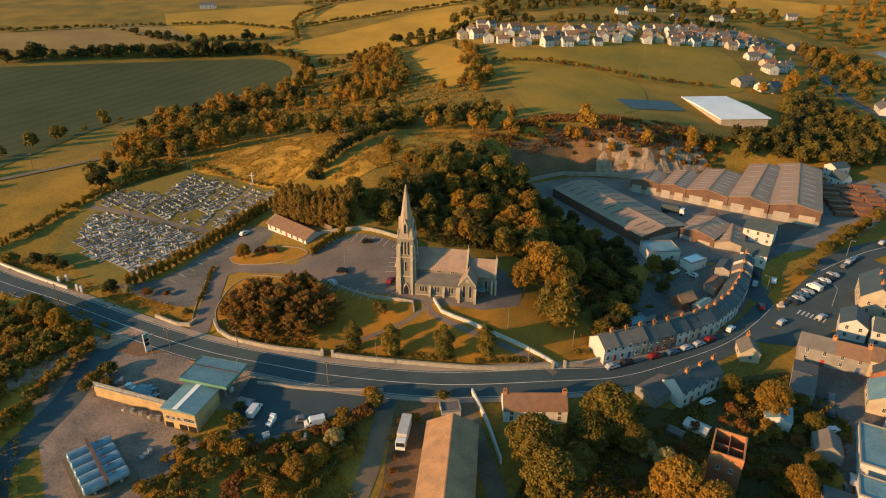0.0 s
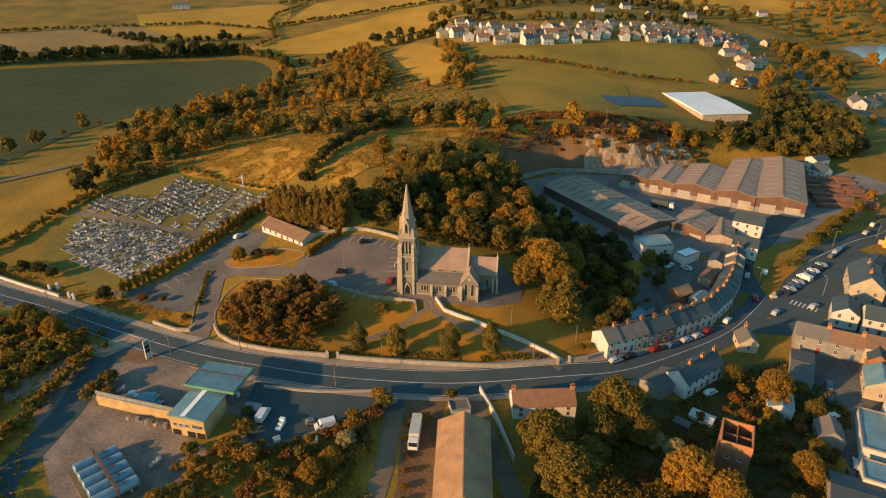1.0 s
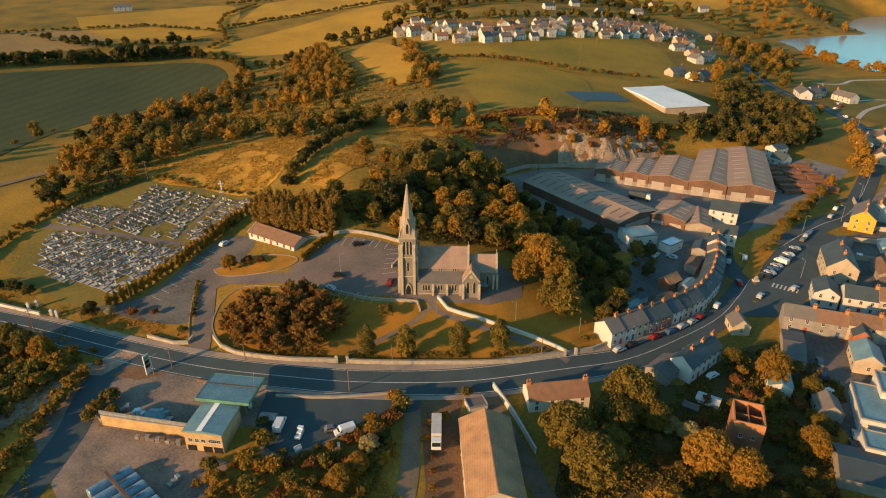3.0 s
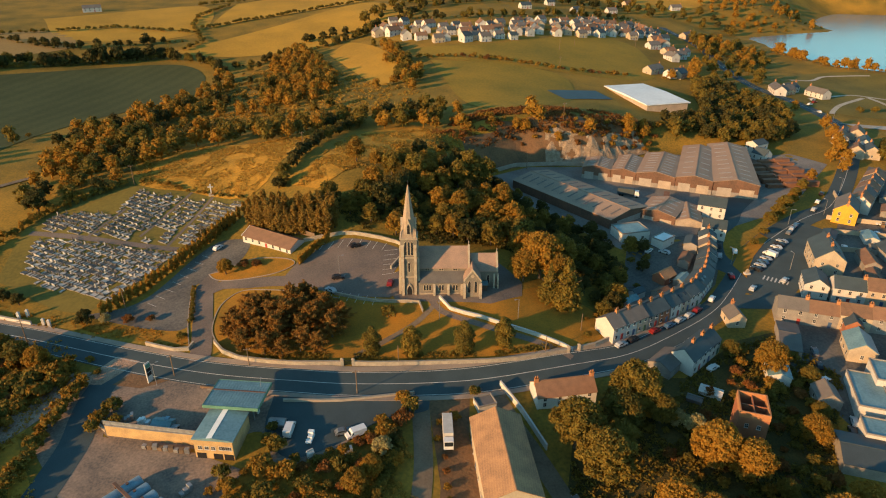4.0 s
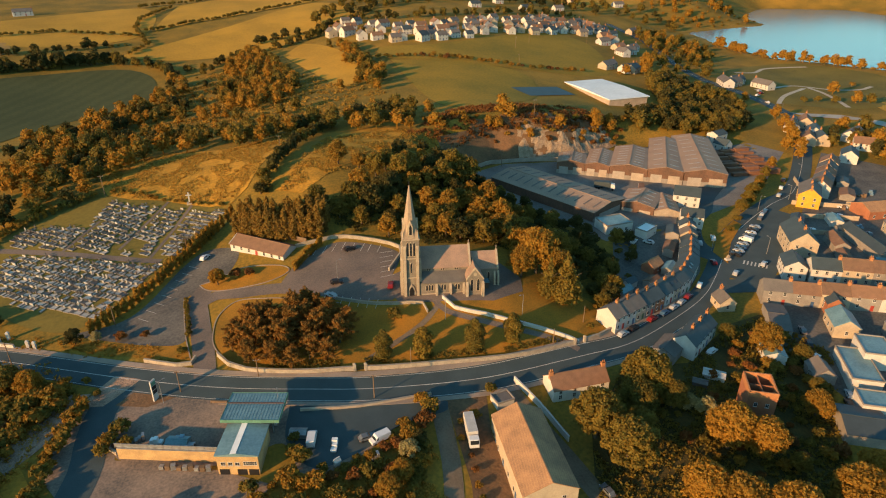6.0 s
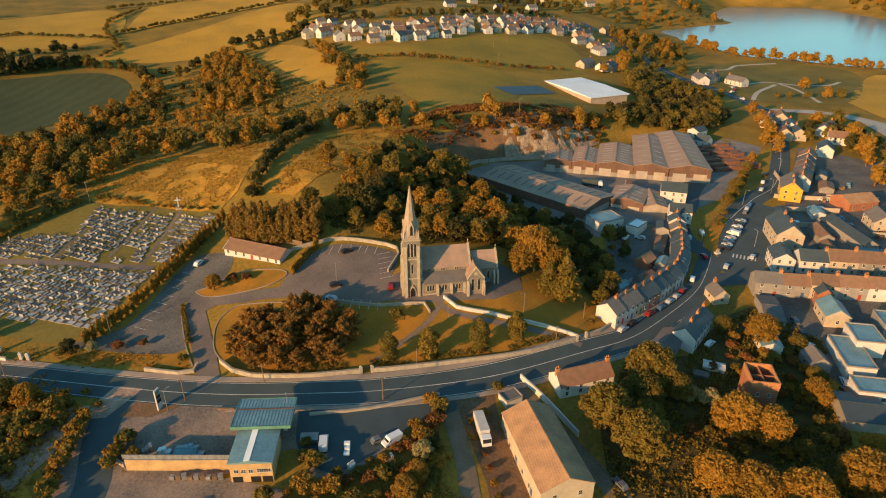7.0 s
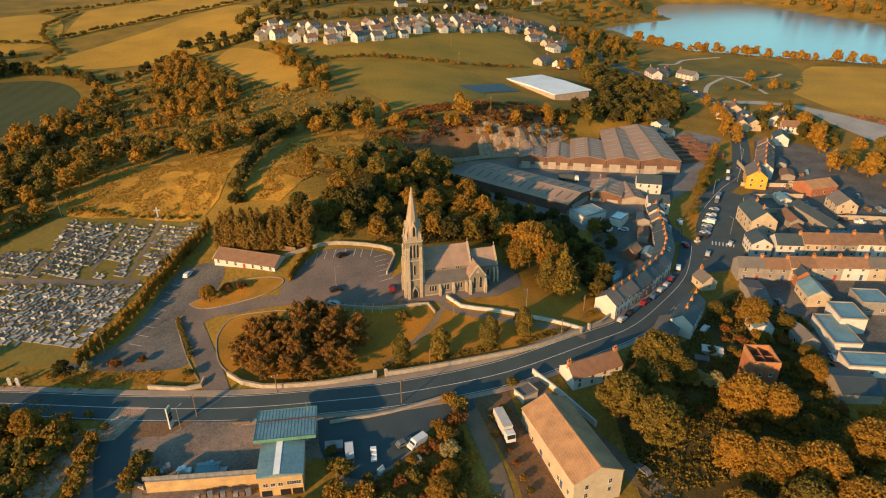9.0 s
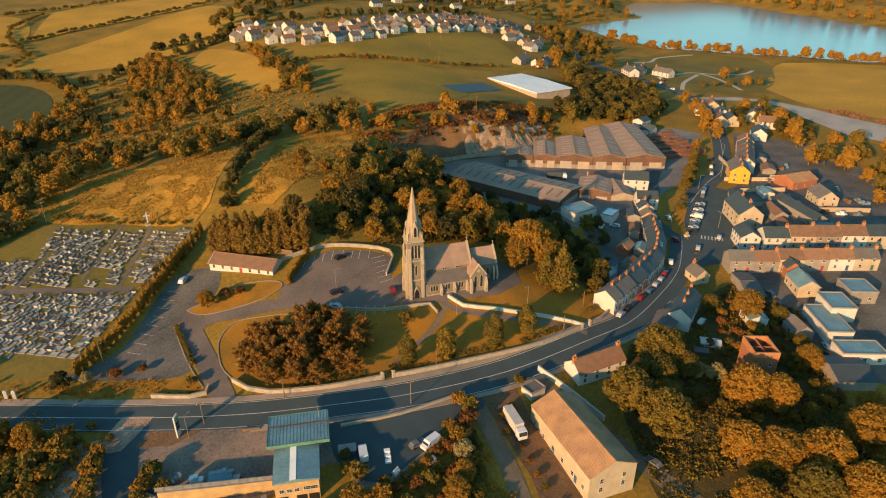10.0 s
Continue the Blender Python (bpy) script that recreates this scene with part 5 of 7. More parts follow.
part("roof", box(bmesh.new(), -6.9, 6.9, -5, 5, 5.4, 6.1, 0.04), BLUEROOF, cp)
bm = bmesh.new()
for i in range(18):
    box(bm, -6.6 + i * 0.77, -6.52 + i * 0.77, -4.9, 4.9, 6.1, 6.16)
part("roof_seam", bm, BLUEROOF, cp)
part("gutter", box(bmesh.new(), -6.8, 6.8, 0.9, 1.3, 6.1, 6.2), RUSTWALL, cp, "rusty roof gutter")
FASCIA = mat("green_fascia", (0.12, 0.25, 0.18), (0.08, 0.18, 0.13), 0.5, 2)
for nm, b in (("fascia", (-7.0, 7.0, -5.1, -4.98)), ("fascia", (-7.0, 7.0, 4.98, 5.1)), ("fascia", (-7.0, -6.9, -4.97, 4.97)), ("fascia", (6.9, 7.0, -4.97, 4.97))):
    part(nm, box(bmesh.new(), *b, 5.3, 6.2), FASCIA, cp)
for x in (-4.5, 4.5):
    for y in (-2.5, 2.5):
        part("post", box(bmesh.new(), x - 0.15, x + 0.15, y - 0.15, y + 0.15, -0.5, 5.4), METAL, cp)
for x in (-4.5, 4.5):
    f = empty("fuel_pump", cp.matrix_world @ Matrix.Translation((x, 0, 0)), "pale fuel pump on a kerb under the canopy", "fuel pump", "fuel pumps")
    part("body", box(bmesh.new(), -0.35, 0.35, -0.5, 0.5, 0, 1.7, 0.05), WHITE, f)
    part("kerb", box(bmesh.new(), -0.6, 0.6, -2, 2, -0.3, 0.1, 0.03), PAVING, f)
fence_line("retaining_wall", [(-94, 133.5), (-84, 130.2), (-70.5, 126)], 3.2, 0.5, OCHRE, "tall yellowish retaining wall below the forecourt", "wall", METAL, straight=True)
for i in range(13):
    x, y = -93.5 + i * 1.85, 133.5 - i * 0.6
    p = empty("fence_panel", Matrix.Translation((x, y, H(x, y) + 3.2)) @ Matrix.Rotation(radians(-17), 4, "Z"), "grey sheet panel on top of the retaining wall", "panel", "fence panels")
    part("sheet", box(bmesh.new(), -0.9, 0.9, -0.05, 0.05, 0.1, 1.2), METAL, p)
    part("post", box(bmesh.new(), -0.96, -0.86, -0.08, 0.08, -0.1, 1.25), METAL, p)
sg = empty("price_sign", Matrix.Translation((-88, 152, H(-88, 152))) @ Matrix.Rotation(radians(60), 4, "Z"), "tall pale fuel price sign with green panels", "sign")
part("board", box(bmesh.new(), -0.9, 0.9, -0.2, 0.2, -0.2, 6.2, 0.06), WHITE, sg)
for i, c in enumerate((FASCIA, DARK, DARK)):
    part("panel", box(bmesh.new(), -0.75, 0.75, -0.24, 0.24, 4.7 - i * 1.3, 5.8 - i * 1.3), c, sg)
rk = empty("tank_rack", Matrix.Translation((-81.5, 109, H(-81.5, 109))) @ Matrix.Rotation(radians(42), 4, "Z"), "bund with rusty gantry beam across storage tanks", "rack")
part("bund", box(bmesh.new(), -6, 6, -9, 9, -0.8, 0.4), DIRT, rk)
part("beam", box(bmesh.new(), -0.35, 0.35, -8.6, 8.6, 3.35, 3.7), RUSTWALL, rk, "rusty walkway beam")
for y in (-8.4, 8.4):
    part("leg", box(bmesh.new(), -0.15, 0.15, y - 0.15, y + 0.15, 0.3, 3.4), RUSTWALL, rk)
for i in range(5):
    t = empty("storage_tank", rk.matrix_world @ Matrix.Translation((0, -6.4 + i * 3.2, 0.45)), "blue-grey horizontal steel storage tank" if i < 4 else "dark weathered horizontal steel storage tank", "tank", "storage tanks")
    bm = bmesh.new()
    bmesh.ops.create_cone(bm, cap_ends=True, segments=20, radius1=1.35, radius2=1.35, depth=9.2, matrix=Matrix.Translation((0, 0, 1.45)) @ Matrix.Rotation(math.pi / 2, 4, "Y"))
    for k in (-1, 1):
        bmesh.ops.create_uvsphere(bm, u_segments=16, v_segments=8, radius=1.33, matrix=Matrix.Translation((k * 4.6, 0, 1.45)) @ Matrix.Diagonal((0.3, 1, 1, 1)))
    part("shell", bm, TANKM, t)
    for k in (-2.8, 2.8):
        part("cradle", box(bmesh.new(), k - 0.25, k + 0.25, -1.1, 1.1, -0.1, 0.6), BLOCK, t)
    part("hatch", cone(bmesh.new(), 0.35, 0.35, 2.75, 3.0, 10, x=1.8), RUSTWALL, t)

# ---- timber yard sheds ----
def shed(x0, y0, x1, y1, depth, eave, rise, label, wall=RUSTWALL, lights=10, doors=2, base=2.4, sheet=None, light=None):
    """A portal shed; its gable front runs from the first to the second point, the ridge goes back."""
    a, b = Vector((x0, y0, 0)), Vector((x1, y1, 0))
    w = (b - a).length
    yaw = math.atan2(b.y - a.y, b.x - a.x)
    ob = empty("shed", Matrix.Translation((*((a + b) / 2).xy, base)) @ Matrix.Rotation(yaw, 4, "Z"), label, "shed", "timber yard sheds")
    for k in range(max(1, int(depth / 10))):
        BUILT.append(((a.x + b.x) / 2 - math.sin(yaw) * (k * 10 + 5), (a.y + b.y) / 2 + math.cos(yaw) * (k * 10 + 5), w * 0.6))
    h2 = w / 2
    part("wall", prism(bmesh.new(), [(-h2, -1), (h2, -1), (h2, eave), (0, eave + rise - 0.1), (-h2, eave)], 0, depth), wall, ob)
    bm = bmesh.new()
    s = rise / h2
    for k in (-1, 1):
        e = h2 + 0.25
        prism(bm, [(0, eave + rise), (k * e, eave + rise - s * e), (k * e, eave + rise - s * e - 0.15), (0, eave + rise - 0.15)], -0.4, depth + 0.3)
    rf = part("roof", bm, sheet or SHEET, ob)
    for k in (-1, 1):
        for i in range(lights):
            y = depth * (i + 0.6) / (lights + 0.2)
            bm = bmesh.new()
            prism(bm, [(k * h2 * 0.2, eave + rise - s * h2 * 0.2 + 0.03), (k * h2 * 0.72, eave + rise - s * h2 * 0.72 + 0.03), (k * h2 * 0.72, eave + rise - s * h2 * 0.72 + 0.08), (k * h2 * 0.2, eave + rise - s * h2 * 0.2 + 0.08)], y - 0.4, y + 0.4)
            part("skylight", bm, light or SKYLIGHT, rf)
    part("dwarf_wall", box(bmesh.new(), -h2 - 0.05, h2 + 0.05, -0.08, -0.01, -1, eave * 0.36), GREYR, ob)
    for i in range(doors):
        x = -h2 + w * (i + 0.5) / doors
        part("shutter", box(bmesh.new(), x - w / doors * 0.32, x + w / doors * 0.32, -0.16, -0.1, -0.2, eave * 0.62), SKYLIGHT if i % 2 == 0 else BLOCK, ob)
    part("ridge_cap", box(bmesh.new(), -0.25, 0.25, -0.4, depth + 0.3, eave + rise - 0.05, eave + rise + 0.08), SHEET, ob)
    return ob


SH = "long portal shed with weathered brown sheet roof and rooflights"
shed(83.2, 283.6, 95, 277, 15, 6.2, 1.3, SH, lights=6)
shed(95.2, 277, 105, 270.6, 24, 6.2, 1.3, SH, lights=8)
shed(105.2, 270.6, 120, 260.9, 33, 6.4, 1.7, SH, lights=8)
shed(120.2, 260.9, 134, 252.4, 52, 6.8, 1.7, SH, lights=6)
shed(134.3, 252.2, 151.5, 243.5, 60, 7.0, 1.9, SH, lights=9)
shed(90, 233.5, 101, 223.5, 18, 5.6, 1.6, "shed with grey sheet roof beside the yard", wall=RUSTWALL, lights=4, base=0.6)
shed(101.2, 223.3, 110.5, 219, 18, 5.6, 1.5, "pale-walled shed with grey sheet roof", wall=BLOCK, lights=4, base=-0.5)
shed(73, 224, 94, 235, 58, 4.6, 1.8, "very long low shed with faded sheet roof", wall=RUSTWALL, lights=12, doors=1, base=2.2, sheet=SHEET_PALE, light=ROOFG)
for i in range(7):
    x, y = 164 + i * 1.2, 256 + i * 5.4
    tb = empty("timber_stack", Matrix.Translation((x + 14, y, H(x + 14, y))) @ Matrix.Rotation(radians(-4), 4, "Z"), "stack of reddish sawn timber on bearers", "timber stack", "timber stacks")
    for k in range(3):
        part("timber_pack", box(bmesh.new(), -13 + k * 8.8, -4.8 + k * 8.8, -1.2, 1.2, 0.15, 1.9 + 0.4 * ((i + k) % 3), 0.05), LUMBER, tb)
    for k in (-9, 0, 9):
        part("bearer", box(bmesh.new(), k - 0.1, k + 0.1, -1.2, 1.2, -0.2, 0.15), WOOD, tb)

# quarry face behind the sheds
qf = ribbon("quarry_face", [(72, 307), (84, 305), (94, 303), (104, 303), (114, 308), (122, 312), (132, 317)], -3, 9, ROCK, 0.3, "broken tan rock face of an old quarry", "rock face", step=1.0, cells=14)
ribbon("earth_bank", [(30, 297), (46, 303), (60, 308), (74, 306), (88, 305)], -4, 9, EARTH, 0.25, "bare reddish earth bank at the quarry", "bank", step=2, cells=6)
rs = np.random.RandomState(5)
for v in qf.data.vertices:
    k = noise.noise((v.co.x * 0.22, v.co.y * 0.22, 0)) * 1.6 + noise.noise((v.co.x * 0.7, v.co.y * 0.7, 3)) * 0.8
    v.co.z += max(-0.1, k * min(1.0, max(0.0, (v.co.z - 2.6) / 3)) + 0.2)
patch("quarry_bank", [(36, 300), (58, 312), (80, 310), (100, 307), (118, 314), (126, 330), (90, 325), (50, 318)], EARTH, 0.3, "bare reddish earth bank above the quarry", "bank", 4)

# ---- the big store, the housing estate and far houses ----
sx = empty("store_building", Matrix.Translation((165, 391, H(165, 391))) @ Matrix.Rotation(radians(95), 4, "Z"), "large flat white-roofed store with brick walls", "store")
BUILT.append((168, 390, 32))
part("wall", box(bmesh.new(), -27, 27, -14, 14, -5, 3.8), BLOCK, sx)
part("roof", prism(bmesh.new(), [(-28, 3.8), (28, 3.8), (28, 4.2), (0, 4.9), (-28, 4.2)], -15, 15), PALEROOF, sx)
part("entrance_canopy", box(bmesh.new(), -25, 5, -17, -14.1, 2.6, 2.9), WHITE, sx)
for i in range(6):
    share("window", win_mesh(3.2, 2.2), sx, Matrix.Translation((-21 + i * 8.4, -14, 1.0)))
patch("court", [(104, 372), (140, 384), (136, 404), (100, 396)], mat("blue_court", (0.05, 0.1, 0.13), (0.04, 0.08, 0.1), 0.8, 6), 0.35, "blue-green sports court", "court", 8)

PROTOH = []
for i, (w, r, l) in enumerate(((WHITE, ROOFG, 10), (WHITE, ROOFB, 12), (WHITE, ROOFS, 9), (CREAM, ROOFG, 10))):
    PROTOH.append((w, r, l))
made = []
spots = [(10, 600), (20, 585), (30, 566), (40, 550), (50, 540), (61, 536), (72, 535), (83, 536), (94, 539), (105, 543), (116, 550), (127, 558), (139, 566), (150, 572), (162, 574), (174, 574), (186, 577), (198, 580), (210, 583)]
for j in range(3):
    for i, (x, y) in enumerate(spots):
        xx, yy = x + 7 * j + rng.uniform(-3, 3), y + j * 24 + (i % 2) * 6 + rng.uniform(-3, 3)
        made.append((xx, yy, rng.choice((10, 15, 28, 95, 105))))
for i in range(24):
    made.append((205 + i * 3.4 + rng.uniform(-4, 4), 590 + (i * 37 % 60), rng.choice((10, 30, 100))))
HP = {}
for (x, y, yaw) in made:
    k = rng.randrange(4)
    if k not in HP:
        w, r, l = PROTOH[k]
        HP[k] = gable_house(x, y, yaw, l, 8, 5.0, 3.0, w, r, "white rendered estate house with pitched roof", "house", "house", 3, 2, (0.8,), DOOR_BLUE, "hillside estate", gable_win=1)
    else:
        o = HP[k]
        copy_thing(o, Matrix.Translation((x, y, H(x, y) - 0.4)) @ Matrix.Rotation(radians(yaw), 4, "Z") @ Matrix.Scale(rng.uniform(0.8, 0.95), 4))
        BUILT.append((x, y, 6))
for (x, y, yaw, l) in ((291, 424, 20, 14), (311, 415, 100, 16), (300, 432, 10, 12), (272, 543, 30, 14), (262, 530, 20, 12), (250, 520, 100, 12), (209, 470, 30, 16), (222, 462, 20, 14), (174, 709, 10, 12), (234, 711, 20, 14), (386, 779, 5, 14), (215, 750, 10, 10), (-285, 780, 20, 18), (262, 318, 50, 12), (252, 300, 50, 12), (246, 288, 60, 10), (270, 290, 30, 16), (240, 262, 45, 12), (262, 275, 140, 10), (286, 426, 70, 18), (266, 650, 20, 12), (277, 638, 100, 12), (284, 624, 20, 10), (268, 589, 15, 12), (266, 571, 100, 14), (258, 542, 20, 12), (252, 560, 15, 12), (324, 633, 30, 14), (283, 733, 10, 12), (326, 786, 20, 12), (227, 462, 40, 12), (247, 312, 50, 10), (239, 290, 50, 10)):
    gable_house(x, y, yaw, l, 8, 4.2, 2.8, rng.choice([WHITE, WHITE, CREAM]), rng.choice([ROOFS, ROOFG, ROOFB]), "white detached house among trees", wins=4, chim=(1,), gable_win=1)

# ---- planting ----
BUILT += [(312, 268, 17), (310, 248, 19), (316, 226, 20), (314, 300, 10), (294, 336, 13), (322, 208, 20)]
wood([(-40, 231), (-18, 242), (0, 252), (28, 256), (32, 230), (30, 192), (25, 190), (18, 203), (-6, 204), (-30, 216)], ["wood", "wood", "woodgold", "wood", "dark", "woodgold"], 6.4, (0.75, 1.2))
wood([(32, 256), (48, 243), (57, 227), (69, 212), (64, 192), (54, 173), (45, 170), (43, 191), (33, 195)], ["wood", "dark", "dark", "wood"], 5.4, (0.5, 0.78))
wood([(-20, 245), (0, 255), (30, 258), (36, 280), (0, 275), (-30, 262)], ["wood", "dark", "woodgold"], 8.0, (0.6, 1.0))
hedge([(-68, 226), (-53, 217), (-38, 213)], ["poplar"], 1.7, (0.95, 1.2), 0.7)
hedge([(-66, 230), (-51, 221), (-36, 217)], ["poplar"], 1.9, (1.0, 1.25), 0.9)
wood([(-155, 248), (-165, 290), (-172, 345), (-150, 372), (-110, 372), (-60, 342), (0, 352), (33, 342), (20, 312), (-29, 326), (-62, 306), (-105, 322), (-119, 286), (-140, 254)], ["wood", "woodgold", "woodgold", "wood", "dark"], 8.2, (0.65, 1.15))
wood([(-84, 477), (-78, 560), (-66, 575), (-47, 566), (-33, 453), (-39, 397), (-76, 402)], ["wood", "woodgold", "woodgold"], 8.0, (0.65, 1.1))
wood([(-172, 345), (-183, 351), (-175, 387), (-158, 413), (-138, 442), (-128, 469), (-118, 514), (-106, 508), (-111, 450), (-108, 415), (-140, 385), (-150, 372)], ["wood", "woodgold", "woodgold", "dark"], 8.0, (0.65, 1.1))
wood([(-111, 448), (-114, 514), (-92, 553), (-80, 545), (-84, 477), (-80, 400), (-108, 415)], ["dark", "bush", "wood", "goldbush"], 13.0, (0.5, 0.8))
wood([(-140, 385), (-108, 415), (-76, 402), (-39, 397), (-22, 362), (-60, 346), (-110, 374)], ["wood", "bush", "woodgold"], 11.0, (0.5, 0.9))
hedge([(-300, 545), (-257, 569), (-233, 567), (-209, 580), (-181, 585), (-150, 575), (-133, 562), (-118, 532)], ["dark", "wood", "dark"], 4.0, (0.6, 1.0), 3)
hedge([(-112, 545), (-92, 560), (-74, 582), (-36, 595), (-17, 603), (6, 626)], ["dark", "wood", "bush"], 4.0, (0.55, 0.85), 3)
hedge([(-6, 418), (12, 440), (18, 480), (14, 530), (2, 560)], ["wood", "woodgold"], 6.0, (0.55, 0.85), 4)
tufts("hill_scrub", [(-150, 375), (-110, 378), (-60, 348), (0, 358), (20, 400), (-10, 440), (-40, 520), (-90, 540), (-120, 470), (-140, 430)], 4500, 1.0, LEAF_STRAW, "dry scrub grass on the hillside", 10)
hedge([(-60, 248), (-51, 271), (-40, 295), (-30, 320), (-20, 345)], ["dark", "wood", "dark"], 4.0, (0.5, 0.75), 1.8)
wood([(30, 308), (58, 318), (84, 316), (112, 318), (138, 326), (134, 312), (120, 316), (100, 312), (76, 314), (50, 310)], ["goldbush", "rustbush"], 3.6, (0.5, 0.9))
wood([(23, 330), (56, 320), (91, 322), (131, 327), (150, 334), (130, 312), (90, 309), (52, 316), (28, 306)], ["goldbush", "rustbush", "bush", "woodgold"], 4.6, (0.6, 1.15))
wood([(150, 340), (185, 352), (196, 380), (228, 440), (246, 440), (250, 370), (222, 318), (200, 312), (172, 318), (150, 322)], ["wood", "dark", "dark", "wood"], 6.0, (0.8, 1.15))
for x, y, s in ((-68, 171, 0.8), (-64, 177, 0.8), (-47, 178, 0.85), (-36, 166, 0.85), (-53, 154.5, 0.75), (-43, 155, 0.8), (-48, 170, 1.0), (-62, 167, 1.0), (-66, 166, 0.95), (-61, 173, 1.0), (-55, 163, 1.05), (-51, 174, 1.05), (-45, 165, 1.1), (-41, 171, 0.95), (-58, 157, 0.85), (-47, 157, 0.9), (-39, 161, 0.95), (-64, 160, 0.8), (-52, 168, 1.1), (-57, 169, 1.0)):
    plant("pine", x, y, s * 0.9, 0.95)
plant("pale", -69, 168, 0.7)
for (x, y), s in zip(((-28, 151.5), (-17, 150), (-2, 149), (10, 150.5)), (1.05, 1.15, 1.2, 1.15)):
    plant("conifer", x, y, s, 1.0)
for x, y, k, s in ((30, 182, "gold", 1.5), (23.5, 179, "gold", 1.0), (38, 187, "oak", 1.3), (34, 167, "cypress", 1.4), (29.5, 169.5, "cypress", 1.05), (35, 176, "gold", 1.15), (38, 172, "dark", 1.0), (-22, 167, "bush", 1.2)):
    plant(k, x, y, s)
NEAR = [(40, 127, "oak", 1.3), (34, 121, "oak", 1.05), (45, 121, "oak", 0.8), (20, 116, "oak", 1.3), (23, 106, "oak", 1.3), (30, 113, "oak", 0.9), (51, 105, "gold", 1.25), (57, 100, "gold", 1.1), (34, 91, "gold", 1.15), (40, 86, "gold", 1.15), (49, 80, "gold", 1.25), (65, 80, "gold", 1.3), (39, 75, "oak", 1.1), (48, 69, "gold", 1.25), (58, 68, "oak", 1.2), (76, 86, "gold", 0.9), (24, 79, "gold", 1.0), (52, 116, "pale", 1.0), (48.5, 119, "pale", 0.9), (80, 108, "gold", 0.8), (85, 134, "gold", 1.0), (63, 94, "oak", 0.5), (78, 143, "oak", 0.55), (87, 115, "oak", 0.5), (82, 126, "bush", 1.2), (95, 138, "bush", 1.1), (93, 128, "oak", 0.55)]
for x, y, k, s in NEAR:
    plant(k, x, y, s)
for x, y, k, s in ((-31, 112, "gold", 0.55), (-35, 108, "gold", 0.62), (-28, 118, "pale", 0.85), (-25, 121, "dark", 0.5), (-22, 127, "rustbush", 1.3), (-19.5, 131, "bush", 1.3), (-21, 134, "goldbush", 1.0), (-2, 135, "bush", 0.9), (-9, 127, "goldbush", 0.8), (-53, 122, "bush", 1.2), (-56, 116, "goldbush", 1.3), (-50, 114, "goldbush", 1.2), (-46, 110, "bush", 1.1), (-40, 104, "goldbush", 1.2), (-63, 112, "goldbush", 1.0), (-55, 109, "bush", 1.3), (-48, 103, "rustbush", 1.3), (-54, 128, "bush", 0.8), (-55, 124, "bush", 0.9), (-97, 138, "goldbush", 1.1), (-95, 142, "bush", 1.2), (-98, 135, "bush", 1.0), (-93, 137, "bush", 0.9)):
    plant(k, x, y, s)
hedge([(-24, 120), (-27, 113), (-31, 104), (-36, 94), (-42, 84)], ["bush"], 1.7, (0.75, 0.95), 0.4)
hedge([(-13, 128), (-14, 118), (-14, 106), (-15, 95)], ["rustbush", "goldbush", "bush"], 4.0, (0.35, 0.6), 0.8)
wood([(-178, 176), (-150, 178), (-124, 168), (-116, 158), (-119, 140), (-116, 120), (-104, 104), (-98, 92), (-150, 80), (-180, 120)], ["goldbush", "goldbush", "rustbush", "bush"], 5.2, (0.45, 0.9))
for x, y, k, s in ((-126, 166, "wood", 0.85), (-120, 163, "gold", 0.7), (-132, 170, "oak", 0.75), (-112, 163, "goldbush", 1.0)):
    plant(k, x, y, s)
hedge([(-111, 187), (-101, 197), (-94, 208), (-88, 218), (-82, 226), (-74, 236), (-69, 243)], ["hedge_tree"], 2.3, (1.05, 1.3), 0.15)
hedge([(-106, 153), (-108, 144), (-109.5, 134), (-111, 124), (-114, 112)], ["goldbush", "bush"], 1.3, (0.7, 1.1), 1.2)
hedge([(-49.5, 198), (-45, 203.5), (-39, 210)], ["hedge_tree"], 1.4, (0.75, 0.9), 0.1)
hedge([(-84, 197), (-82.5, 186), (-81.5, 176)], ["bush"], 1.5, (0.35, 0.5), 0.2)
hedge([(-178, 205), (-166, 222), (-155, 244), (-149, 252), (-122, 272)], ["bush", "goldbush", "hedge_tree"], 2.4, (0.7, 1.1), 0.6)
for x, y, k, s in ((-160, 203, "bush", 1.5), (-151, 203, "dark", 0.55), (-145, 202, "dark", 0.55), (-139, 199, "dark", 0.5), (-114, 184, "dark", 0.6), (-108, 183, "pale", 0.6), (-101, 182, "rustbush", 0.9), (-94, 181, "rustbush", 0.7), (-83, 169, "bush", 0.8), (-74, 201, "gold", 0.55), (-68, 203, "rustbush", 1.0), (-64, 202, "rustbush", 0.9), (-85, 226, "dark", 0.6), (-82, 229, "pale", 0.7), (-79, 232, "dark", 0.5), (-90, 219, "bush", 1.1)):
    plant(k, x, y, s)
hedge([(-118, 274), (-100, 264), (-84, 256), (-72, 249)], ["goldbush", "bush"], 3.5, (0.4, 0.7), 0.8)
hedge([(-352, 503), (-302, 535), (-243, 558), (-164, 590)], ["dark", "bush", "bush", "dark"], 4.0, (0.8, 1.6), 2.5)
hedge([(-345, 512), (-302, 545), (-250, 564)], ["dark", "bush"], 5, (0.6, 1.15), 3)
hedge([(-158, 682), (-122, 712), (-65, 742), (17, 798), (60, 830)], ["bush"], 4.5, (0.8, 1.4), 1.2)
hedge([(-163, 607), (-150, 636), (-168, 700), (-170, 740), (-145, 810)], ["bush"], 5, (0.8, 1.3), 1.5)
